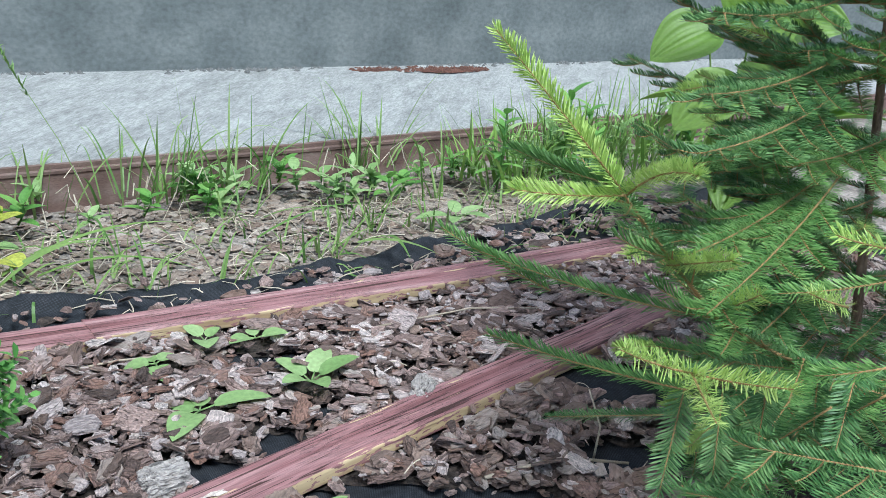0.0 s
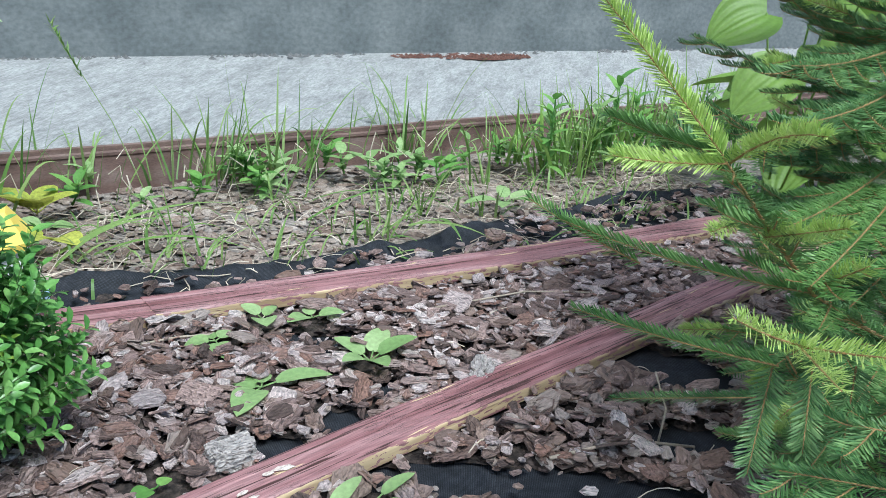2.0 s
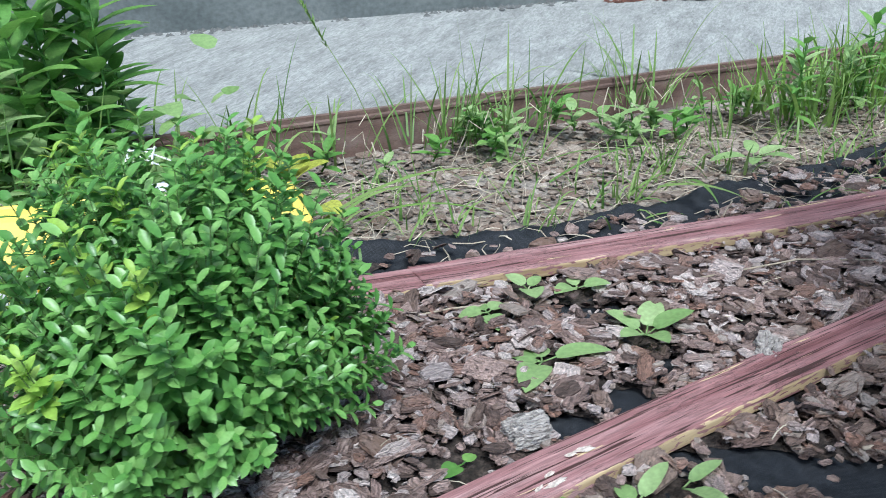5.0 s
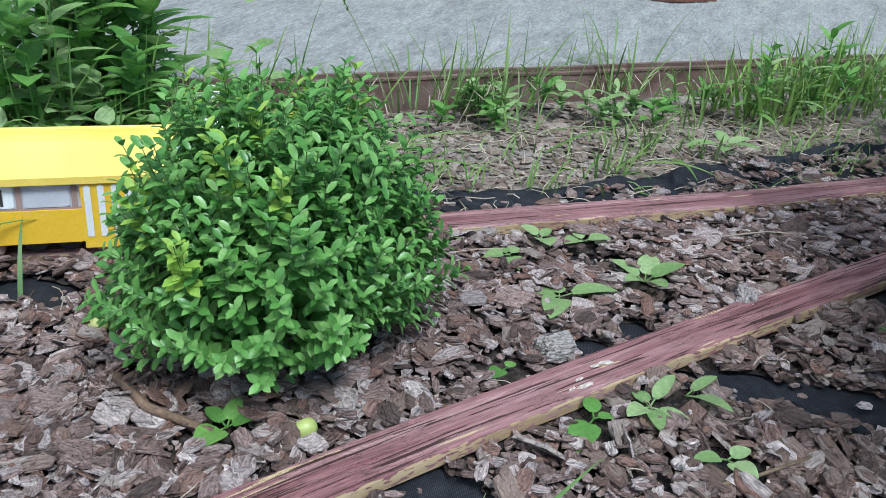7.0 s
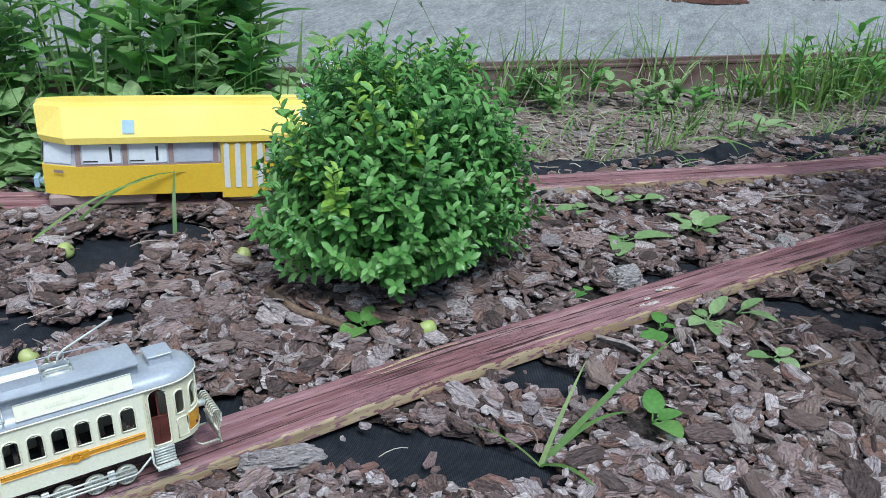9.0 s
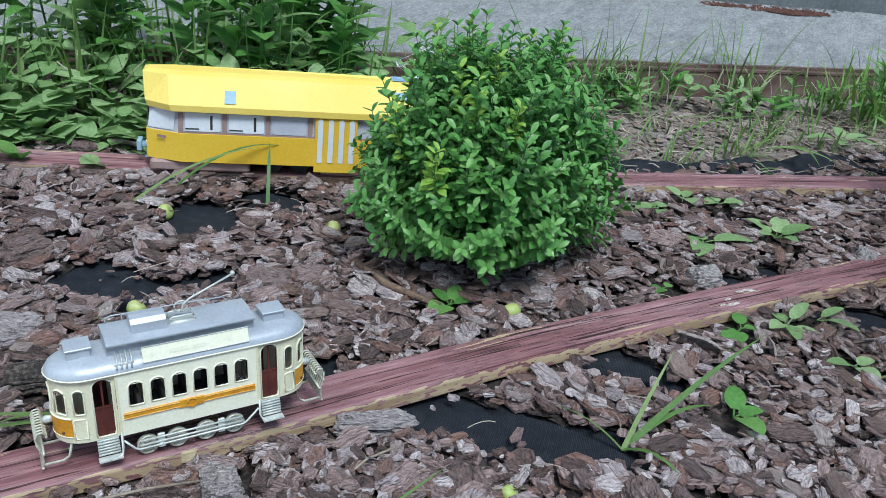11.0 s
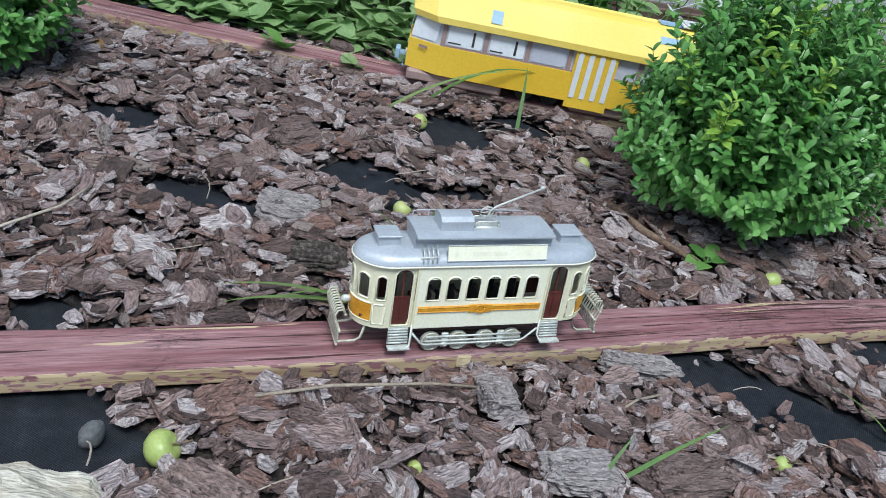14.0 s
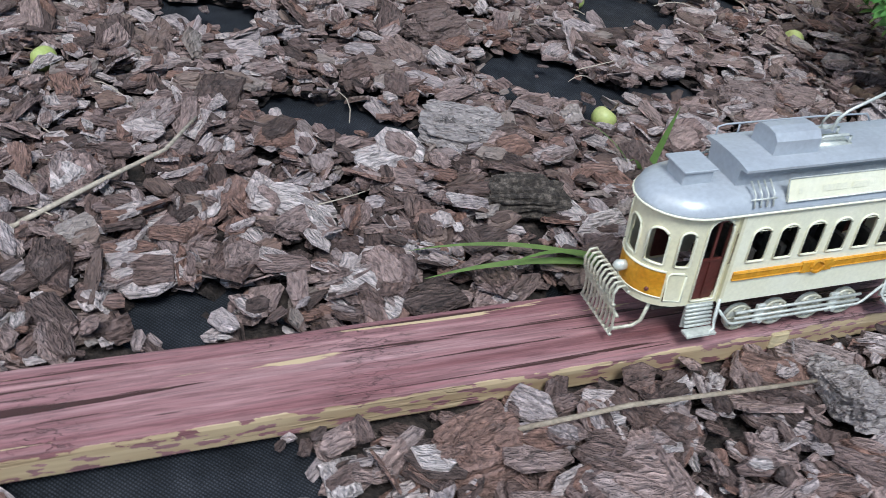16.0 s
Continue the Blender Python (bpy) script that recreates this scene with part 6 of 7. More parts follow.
for i in range(34):
    x = wr.uniform(-0.85, 0.35) if i > 7 else -0.5 + wr.uniform(-0.06, 0.1)
    tall_weed((x, 1.86 + 0.5 * (x + 0.5) + wr.uniform(-0.16, 0.1)), wr.uniform(0.02, 0.09), wr.randint(4, 8), 210 + i, M_WEED_LIGHT if i % 3 else M_WEED, "low leafy weed among grass and litter", 0.4, wr.uniform(0.035, 0.065), wr.uniform(0.018, 0.032))

# low round leaves under the tall weeds
low = Soup()
for i in range(1100):
    x = wr.uniform(-1.85, -0.86)
    y = 0.865 + (x + 1.2) * 0.48 + abs(wr.gauss(0, 0.19))
    z = 0.004 + (0.03 + 0.55 * max(0.0, y - 0.9 - (x + 1.2) * 0.48)) * wr.random()
    d = heading(wr.uniform(0, 6.28), wr.uniform(0.0, 0.9))
    low.leaf((x, y, z), d, (0, 0, 1), wr.uniform(0.03, 0.065), wr.uniform(0.026, 0.055), 0.2, 0.25, 4, 0.6)
tagged(low.link("low_weeds", M_WEED_LIGHT, smooth=True), "low round-leaved green weeds covering the soil", "weeds", kind="stuff")


def grass_clump(at, n, h, spread, seed, label, material=None, width=0.005):
    """A tuft of bowed blades."""
    r = random.Random(seed)
    s = Soup()
    for k in range(max(4, int(n * 0.62))):
        az, d = r.random() * 6.28, spread * 1.5 * r.random()
        b = Vector((at[0] + d * math.cos(az), at[1] + d * math.sin(az), -0.004))
        l = h * r.uniform(0.5, 1.15)
        out = r.uniform(0.08, 0.92)
        az2 = az + r.uniform(-0.9, 0.9)
        tip = b + Vector((math.cos(az2) * l * out, math.sin(az2) * l * out, l * math.sqrt(max(0.05, 1 - out * out)) * r.uniform(0.75, 1)))
        if (tip.x + 0.6) * N2.x + (tip.y - 1.03) * N2.y < 0.14:
            continue
        s.blade(b, tip, width * r.uniform(0.5, 1.25), l * out * r.uniform(0.1, 0.42), 7)
    ob = s.link("grass_tuft", material or M_GRASS)
    return tagged(ob, label, "grass", "grass tufts", "stuff")


GL = "tuft of fresh green grass at the slab's edge"
for k, (x, y, n, h, sp) in enumerate(((-0.535, 1.84, 46, 0.26, 0.05), (-0.43, 1.9, 34, 0.28, 0.06), (-0.62, 1.80, 20, 0.24, 0.07), (-0.15, 2.17, 40, 0.24, 0.05), (-0.1, 2.2, 20, 0.28, 0.06), (-0.28, 2.05, 10, 0.2, 0.08), (0.05, 1.93, 18, 0.16, 0.04), (0.25, 2.12, 60, 0.22, 0.09), (0.36, 2.28, 70, 0.25, 0.1), (0.5, 2.35, 80, 0.26, 0.12), (0.68, 2.4, 70, 0.26, 0.14), (-0.8, 1.72, 26, 0.2, 0.1), (-0.95, 1.62, 26, 0.26, 0.09), (-0.05, 2.12, 16, 0.15, 0.08), (0.12, 2.2, 26, 0.16, 0.08), (-0.36, 1.98, 14, 0.2, 0.06))):
    grass_clump((x, y), n, h, sp, 300 + k, GL)
for k, (x, y, n, h, sp) in enumerate(((-1.45, 0.95, 40, 0.26, 0.1), (-1.25, 1.05, 40, 0.28, 0.1), (-1.6, 0.8, 40, 0.24, 0.1), (-1.1, 1.1, 30, 0.24, 0.08), (-0.97, 1.2, 26, 0.2, 0.08), (-1.7, 1.0, 40, 0.3, 0.12), (-1.35, 1.25, 30, 0.34, 0.12), (-1.0, 1.4, 24, 0.24, 0.1))):
    grass_clump((x, y), int(n * 1.7), h * 1.15, sp * 1.3, 340 + k, "tuft of long green grass among the weeds", width=0.0075)
for k in range(11):
    q_ = 0.14 + 0.065 * k
    grass_clump((q_, 1.9 + 0.62 * q_ + wr.uniform(0.0, 0.2)), 26, wr.uniform(0.14, 0.27), 0.08, 420 + k, "tuft of broad light green grass at the slab's edge", M_LUSH, 0.0075)
for k in range(26):
    x = wr.uniform(-0.85, 0.45)
    grass_clump((x, 1.62 + 0.5 * (x + 0.2) + wr.uniform(-0.2, 0.2)), wr.randint(6, 18), wr.uniform(0.05, 0.14), 0.05, 370 + k, "thin low tuft of green grass on bare soil", width=0.0045)
# long flat blades that lie over the soil near the fabric
s = Soup()
for a, b, w, bow in (((-0.68, 1.34, 0.0), (-0.42, 1.5, 0.06), 0.009, 0.03), ((-0.66, 1.3, 0.0), (-0.5, 1.42, 0.05), 0.008, 0.03), ((-0.62, 1.36, 0.0), (-0.36, 1.4, 0.01), 0.007, 0.03), ((-0.1, 1.52, 0.03), (0.05, 1.48, 0.03), 0.008, 0.015), ((-0.05, 1.56, 0.03), (0.0, 1.45, 0.03), 0.008, 0.015), ((-0.3, 1.6, 0.0), (-0.1, 1.7, 0.05), 0.006, 0.02)):
    s.blade(a, b, w, bow, 8)
tagged(s.link("grass_blades", M_GRASS), "long green grass blades bent over the soil", "grass", kind="stuff")
# the tall seeding stalk before the slab
s = Soup()
s.tube([(-0.66, 1.72, 0), (-0.72, 1.73, 0.14), (-0.80, 1.74, 0.27)], [0.0012, 0.001, 0.0008], 4)
for k in range(46):
    q = k / 46
    p = Vector((-0.775, 1.735, 0.225)).lerp(Vector((-0.835, 1.745, 0.33)), q)
    s.blade(p, p + Vector((wr.uniform(-1, 0.6), wr.uniform(-1, 1), wr.uniform(0.4, 1.6))) * 0.014, 0.003, 0.001, 2)
tagged(s.link("seeding_grass", M_GRASS), "tall grass stalk with a green seed head", "grass")

# single blades near the front boards
s = Soup()
for a, b, w, bow in (((-0.87, 0.142, 0.016), (-1.0, 0.06, 0.024), 0.009, 0.012), ((-0.87, 0.142, 0.016), (-0.975, 0.035, 0.028), 0.011, 0.009), ((-0.87, 0.142, 0.016), (-0.93, 0.075, 0.036), 0.008, 0.012)):
    s.blade(a, b, w, bow, 8)
tagged(s.link("grass_sprig", M_GRASS), "green grass blades arching over the front board", "grass")
s = Soup()
for a, b, w, bow in (((-0.335, 0.335, 0), (-0.2, 0.47, 0.11), 0.007, 0.01), ((-0.335, 0.335, 0), (-0.24, 0.42, 0.03), 0.006, 0.02), ((-0.335, 0.335, 0), (-0.30, 0.42, 0.09), 0.005, 0.005), ((-0.335, 0.335, 0), (-0.27, 0.28, 0.02), 0.005, 0.015), ((-0.335, 0.335, 0), (-0.42, 0.36, 0.02), 0.004, 0.01)):
    s.blade(a, b, w, bow, 8)
tagged(s.link("grass_sprig", M_GRASS), "sprig of green grass in the bark", "grass")
s = Soup()
for a, b, w, bow in (((-0.585, 0.05, 0), (-0.50, 0.16, 0.06), 0.0045, 0.006), ((-0.585, 0.05, 0), (-0.57, 0.10, 0.05), 0.004, 0.004), ((-0.585, 0.05, 0), (-0.6, 0.08, 0.02), 0.005, 0.003)):
    s.blade(a, b, w, bow, 8)
tagged(s.link("grass_sprig", M_GRASS), "two green grass blades among big bark chips", "grass")
s = Soup()
for a, b, w, bow in (((-0.89, 0.285, 0), (-0.78, 0.34, 0.04), 0.009, 0.015), ((-0.89, 0.285, 0), (-0.88, 0.3, 0.075), 0.008, 0.0), ((-0.89, 0.285, 0), (-0.95, 0.27, 0.05), 0.005, 0.01), ((-0.89, 0.285, 0), (-0.90, 0.25, 0.04), 0.005, 0.01)):
    s.blade(a, b, w, bow, 8)
tagged(s.link("grass_sprig", M_GRASS), "small green grass seedling on the fabric", "grass")
s = Soup()
for a, b, w, bow in (((-1.12, 0.70, 0.0), (-0.97, 0.83, 0.08), 0.007, 0.03), ((-0.95, 0.73, 0.0), (-0.985, 0.81, 0.09), 0.006, 0.015), ((-1.15, 0.63, 0.0), (-1.0, 0.8, 0.08), 0.006, 0.02), ((-1.16, 0.92, 0.0), (-0.93, 0.92, 0.1), 0.007, 0.04)):
    s.blade(a, b, w, bow, 8)
tagged(s.link("grass_sprig", M_GRASS), "long grass blades arching over the rear boards", "grass")


# ---- loose things on the bark ----
def apple(at, r, label, stalk=(40, 0.5), tint=None):
    t = empty("apple", Matrix.Translation((at[0], at[1], rough_ground(at[0], at[1]) + 0.0005)) @ Matrix.Rotation(radians(stalk[0]), 4, "Z") @ Matrix.Rotation(stalk[1], 4, "Y"), label, "apple", "fallen apples")
    v, f, n, k = [], [], 14, 10
    for i in range(k + 1):
        a = math.pi * i / k
        rad = r * math.sin(a) * (1 + 0.06 * math.cos(a))
        z = r * 0.92 * math.cos(a) - 0.28 * r * math.exp(-(math.sin(a) / 0.35) ** 2) * (1 if i < k / 2 else -0.5)
        for j in range(n):
            b = 2 * math.pi * j / n
            w = 1 + 0.03 * math.cos(3 * b + at[0] * 9)
            v.append((rad * w * math.cos(b), rad * w * math.sin(b), z + r))
            if i:
                q = (j + 1) % n
                f.append(((i - 1) * n + j, i * n + j, i * n + q, (i - 1) * n + q))
    link_mesh("fruit", v, f, tint or M_APPLE, t, smooth=True)
    Soup().tube([(0, 0, 1.55 * r), (0.002, 0, 2.0 * r), (0.006, 0.002, 2.6 * r)], [0.0011, 0.0009, 0.0011], 5).link("stalk", M_TWIG, t, "thin brown stalk", True)


A_ = "small unripe green apple lying on the bark"
apple((-0.955, 0.349), 0.0125, "small green apple with a red blush on the bark", (60, 0.7))
apple((-0.814, 0.705), 0.0145, A_, (200, 0.9))
apple((-0.5, 0.556), 0.0145, "small green apple lying between shrub and boards", (140, 0.8))
apple((-1.092, 0.634), 0.0135, A_, (10, 1.1))
apple((-0.905, -0.135), 0.016, "round green apple with dark specks beside bare fabric", (30, 0.9))
apple((-1.41, 0.133), 0.0125, A_, (180, 1.0))
apple((-0.725, -0.005), 0.008, "tiny green crab apple with a dry stalk", (-60, 1.2))
apple((-0.445, 0.205), 0.0095, "tiny green crab apple among big chips", (20, 0.6))
M_BROWN_APPLE = surface("rotten_apple", [(0.2, 0.1, 0.03), (0.34, 0.2, 0.07)], 60, fine=300, rough=0.5, bump=0.2)
apple((-1.565, 0.43), 0.016, "brown rotten apple before the rear boards", (80, 0.9), M_BROWN_APPLE)


def pebble(name, at, size, material, label, category, seed, squash=0.7, rough_=0.12, yaw=0):
    """An uneven lump."""
    bm = bmesh.new()
    bmesh.ops.create_icosphere(bm, subdivisions=3, radius=1)
    for v in bm.verts:
        k = 1 + rough_ * noise.noise(v.co * 1.7 + Vector((seed, 0, 0))) + 0.5 * rough_ * noise.noise(v.co * 5 + Vector((0, seed, 0)))
        v.co = Vector((v.co.x * size[0] * k, v.co.y * size[1] * k, v.co.z * size[2] * k))
    ob = part(name, bm, material, None, "", True)
    ob.matrix_world = pose(at[0], at[1], rough_ground(at[0], at[1]) + size[2] * squash, 0, 0, yaw)
    return tagged(ob, label, category)


pebble("stone", (-0.948, -0.15), (0.009, 0.012, 0.012), M_STONE, "smooth dark grey pebble on the fabric", "stone", 3)
pebble("stone", (-0.355, 0.405), (0.009, 0.007, 0.006), M_STONE, "small grey pebble on the fabric", "stone", 5)


def log_piece(at, yaw, length, r, label):
    v, f, n, k = [], [], 32, 40
    for i in range(k + 1):
        x = length * i / k
        for j in range(n):
            a = 2 * math.pi * j / n
            q = r * min(1, 0.35 + 5 * min(x, length - x) / length) * (1 + 0.3 * noise.noise((x * 16, math.cos(a) * 2.5, math.sin(a) * 2.5)) + 0.12 * noise.noise((x * 60, math.cos(a) * 7, math.sin(a) * 7)))
            v.append((x + 0.015 * noise.noise((a, 3, i)) * (i in (0, k)), q * math.cos(a) * 1.5, q * math.sin(a)))
            if i:
                f.append(((i - 1) * n + j, (i - 1) * n + (j + 1) % n, i * n + (j + 1) % n, i * n + j))
    f += [tuple(range(n - 1, -1, -1)), tuple(k * n + j for j in range(n))]
    ob = link_mesh("wood_piece", v, f, M_PALEWOOD)
    ob.matrix_world = pose(at[0], at[1], r * -0.15, 0, 0, yaw)
    return tagged(ob, label, "wood")


log_piece((-1.1, -0.315), 24, 0.26, 0.032, "pale weathered lump of wood on the bark")


def stick(pts, r, material, label):
    ob = Soup().tube(pts, [r * (1.15 - 0.5 * k / len(pts)) for k in range(len(pts))], 5).link("stick", material, smooth=True)
    return tagged(ob, label, "stick", "dry sticks")


stick([(-0.88, -0.045, 0.014), (-0.82, 0.0, 0.032), (-0.75, 0.06, 0.034), (-0.715, 0.115, 0.012)], 0.0017, M_DRYSTICK, "straight dry brown stick across big chips")
stick([(-1.24, -0.08, 0.016), (-1.225, 0.0, 0.022), (-1.215, 0.06, 0.024), (-1.235, 0.12, 0.018)], 0.0019, M_STRAW, "thin bent dry stick lying on the bark")
stick([(-1.09, 0.16, 0.014), (-1.06, 0.17, 0.022), (-1.035, 0.165, 0.016)], 0.0016, M_DRYSTICK, "short dry stalk on the bark")
stick([(-1.03, 0.17, 0.012), (-0.995, 0.19, 0.016), (-0.965, 0.2, 0.012)], 0.0014, M_STRAW, "short dry stalk beside dark bark")
stick([(-0.61, 0.13, 0.012), (-0.585, 0.19, 0.02), (-0.55, 0.25, 0.012)], 0.0015, M_DRYSTICK, "thin dry stem on the bark")
stick([(-0.53, 0.17, 0.014), (-0.46, 0.2, 0.016), (-0.42, 0.22, 0.012)], 0.0013, M_DRYSTICK, "thin dry stem on the bark")
stick([(-0.745, 0.6, 0.012), (-0.68, 0.545, 0.02), (-0.6, 0.53, 0.014)], 0.006, M_BARK_TRUNK, "short brown dead branch at the foot of the shrub")
stick([(-0.10, 0.56, 0.01), (-0.02, 0.60, 0.018), (0.06, 0.66, 0.016)], 0.0022, M_TWIG, "thin dark twig on the bark")
stick([(0.10, 0.83, 0.012), (0.19, 0.87, 0.016), (0.27, 0.87, 0.012)], 0.0022, M_STRAW, "dry stalk on the bark under the spruce")
stick([(0.23, 0.88, 0.0), (0.235, 0.885, 0.05), (0.22, 0.9, 0.09)], 0.0014, M_STRAW, "dry bent stalk standing in the bark")
stick([(-0.05, 1.2, 0.012), (0.1, 1.27, 0.02), (0.24, 1.3, 0.014)], 0.0016, M_STRAW, "long dry stalk along the rear boards")
stick([(-0.48, 1.0, 0.012), (-0.38, 1.05, 0.018), (-0.3, 1.09, 0.012)], 0.0018, M_STRAW, "dry stalk beside the rear boards")

# dry straw over the bare soil
s = Soup()
qr = random.Random(17)
for k in range(520):
    x = qr.uniform(-0.95, 0.6)
    y = 1.52 + 0.56 * (x + 0.1) + qr.uniform(-0.13, 0.42)
    a, l = qr.random() * 6.28, qr.uniform(0.03, 0.12)
    z = rough_ground(x, y) - 0.006
    p = Vector((x, y, z))
    d = heading(a) * l
    b = heading(a + 1.57) * l * qr.uniform(-0.25, 0.25) + Vector((0, 0, qr.uniform(0.004, 0.02)))
    e = p + d + heading(a + 1.57) * l * qr.uniform(-0.5, 0.5)
    s.tube([p, p.lerp(e, 0.3) + b * 0.8, p.lerp(e, 0.65) + b * 1.1, e + Vector((0, 0, qr.uniform(0.0, 0.014)))], qr.uniform(0.0005, 0.0013), 3)
tagged(s.link("straw", M_STRAW), "dry tan straw and dead grass over the soil", "straw", kind="stuff")
s = Soup()
for k in range(26):
    x = qr.uniform(-0.8, 0.4)
    y = 1.98 + 0.6 * (x + 0.4) + qr.uniform(-0.22, -0.02)
    a, l = qr.random() * 6.28, qr.uniform(0.05, 0.11)
    p = Vector((x, y, -0.01))
    q = p + Vector((math.cos(a) * l * 0.4, math.sin(a) * l * 0.4, l))
    s.tube([p, p.lerp(q, 0.6) + heading(a + 1) * 0.01, q, q + heading(a) * 0.025 + Vector((0, 0, -0.02))], 0.0013, 4)
tagged(s.link("dead_stalks", M_STRAW), "bent dead grass stalks before the edging", "straw", kind="stuff")
# thin green blades that lie and arch over the soil
s = Soup()
for k in range(250):
    x = qr.uniform(-0.95, 0.6)
    y = 1.56 + 0.56 * (x + 0.1) + qr.uniform(-0.16, 0.36)
    if noise.noise((x * 5, y * 5, 1.3)) < -0.12:
        continue
    a, l = qr.random() * 6.28, qr.uniform(0.04, 0.13)
    p = Vector((x, y, rough_ground(x, y) - 0.01))
    s.blade(p, p + heading(a) * l + Vector((0, 0, qr.uniform(0.0, 0.035))), qr.uniform(0.0025, 0.005), qr.uniform(0.008, 0.03), 5)
tagged(s.link("grass_blades", M_GRASS), "thin green grass blades arching over the soil", "grass", kind="stuff")
# straw on the bark
s = Soup()
for k in range(120):
    x, y = qr.uniform(-1.6, 0.5), qr.uniform(-0.25, 1.4)
    if abs((x + 0.75) * -0.7071 + (y - 0.17) * 0.7071 - 0.012) < 0.05 or abs((x + 0.6) * N2.x + (y - 1.03) * N2.y - 0.04) < 0.05:
        continue
    a, l = qr.random() * 6.28, qr.uniform(0.02, 0.07)
    p, d = Vector((x, y, rough_ground(x, y) + 0.012)), heading(a) * l
    w_ = heading(a + 1.57) * l * qr.uniform(-0.14, 0.14)
    s.tube([p + d * q + (w_ + Vector((0, 0, 0.005))) * 4 * q * (1 - q) for q in (0, 0.25, 0.5, 0.75, 1)], qr.uniform(0.0005, 0.0009), 4)
tagged(s.link("straw", M_STRAW), "thin dry stalks strewn over the bark", "straw", kind="stuff")


# ---- bark chips ----
def flake(r, length, width, thick, layers=1):
    """A splintered plate of bark: ragged outline, broken sides, uneven terraced top, slight curl."""
    v, f = [], []
    curl = r.uniform(-0.35, 0.6) * thick / (width * width * 0.25)
    twist = r.uniform(-0.12, 0.12)
    z0 = ox = oy = 0.0
    sx, sy = length / 2, width / 2
    for q in range(layers):
        n = r.randint(5, 8)
        h = thick / layers * r.uniform(0.8, 1.2)
        ang = sorted(2 * math.pi * (k + r.uniform(-0.34, 0.34)) / n for k in range(n))
        rad = [r.uniform(0.78, 1.08) * (1 / max(abs(math.cos(a)), abs(math.sin(a)))) ** r.uniform(0.4, 0.8) for a in ang]
        base = len(v)
        inner = r.uniform(0.4, 0.62)
        for lev, k in ((0, 1.0), (1, r.uniform(0.93, 1.0)), (2, inner)):
            for a, d in zip(ang, rad):
                x, y = ox + sx * k * d * math.cos(a), oy + sy * k * d * math.sin(a)
                z = h * min(lev, 1) + curl * (y - oy) ** 2 + twist * x * y / max(sx, 1e-4)
                v.append((x, y, z0 + z + r.uniform(-0.16, 0.16) * h + (0.12 * h if lev == 2 else 0)))
        for k in range(n):
            p = (k + 1) % n
            f += [(base + k, base + p, base + n + p, base + n + k), (base + n + k, base + n + p, base + 2 * n + p, base + 2 * n + k)]
        f.append(tuple(base + 2 * n + k for k in range(n)))
        z0 += h * 0.85
        ox += r.uniform(-0.18, 0.18) * sx
        oy += r.uniform(-0.18, 0.18) * sy
        sx *= r.uniform(0.68, 0.96)
        sy *= r.uniform(0.62, 0.92)
    return [(x, y, z - thick * 0.3) for x, y, z in v], f


# bare places where the fabric shows: centre, half sizes, direction
BARE = ((-1.15, 0.21, 0.075, 0.03, 5), (-1.38, 0.31, 0.06, 0.03, 20), (-1.01, 0.40, 0.065, 0.034, 20), (-0.92, 0.47, 0.045, 0.018, 40), (-1.02, 0.65, 0.05, 0.06, 80), (-0.95, 0.76, 0.06, 0.03, 10), (-1.0, -0.175, 0.085, 0.05, 15), (-1.1, -0.07, 0.025, 0.02, 0), (-0.45, 0.315, 0.14, 0.042, 4), (-0.493, 0.321, 0.05, 0.034, 0), (-0.34, 0.5, 0.07, 0.03, -20),
        (-0.78, 0.325, 0.1, 0.03, 12), (-1.06, 0.42, 0.05, 0.04, 60), (0.02, 0.785, 0.1, 0.034, -8), (0.13, 0.775, 0.13, 0.034, -4), (-0.22, 0.825, 0.05, 0.018, 10), (-0.14, 0.89, 0.025, 0.02, 40), (0.29, 1.06, 0.05, 0.07, 60), (-0.21, 1.095, 0.07, 0.013, 12), (0.28, 0.885, 0.07, 0.03, 0), (-1.03, 0.58, 0.03, 0.03, 0), (-0.1, 0.98, 0.03, 0.01, 0),
        (-1.25, 0.98, 0.08, 0.03, 28), (-1.0, 1.14, 0.12, 0.045, 25), (-0.62, 1.2, 0.12, 0.02, 25), (-0.35, 1.33, 0.1, 0.018, 25), (-0.02, 1.53, 0.13, 0.03, 35), (0.2, 1.74, 0.1, 0.03, 35))


# what lies free on the bark: chips keep off
FREE = ((-0.955, 0.349, 0.018), (-0.814, 0.705, 0.02), (-0.5, 0.556, 0.02), (-1.092, 0.634, 0.018), (-0.905, -0.135, 0.024), (-1.41, 0.133, 0.018), (-0.725, -0.005, 0.014), (-0.445, 0.205, 0.014), (-0.948, -0.15, 0.017), (-1.05, 0.245, 0.034), (-0.96, 0.178, 0.032), (-1.165, 0.345, 0.026), (-1.16, 0.42, 0.03), (-0.835, -0.15, 0.04),
        (-0.885, -0.06, 0.028), (-0.70, 0.105, 0.034), (-0.60, 0.06, 0.032), (-0.515, 0.12, 0.036), (-0.60, 0.26, 0.03), (-0.30, 0.22, 0.036), (-0.245, 0.80, 0.024), (0.03, 1.02, 0.026), (-0.84, 0.50, 0.026),
        (-0.245, 0.945, 0.032), (-0.12, 1.03, 0.032), (-0.33, 1.05, 0.032), (-0.285, 1.13, 0.032), (-0.215, 1.145, 0.032), (-0.305, 0.735, 0.032), (-0.195, 0.665, 0.032), (-0.13, 0.70, 0.032), (-0.085, 0.735, 0.032), (-0.05, 0.625, 0.032), (-0.215, 0.43, 0.032), (-0.59, 0.545, 0.032), (-0.885, 1.015, 0.032))


def taken(x, y, k):
    return any((x - a) ** 2 + (y - b) ** 2 < (c * k) ** 2 for a, b, c in FREE)


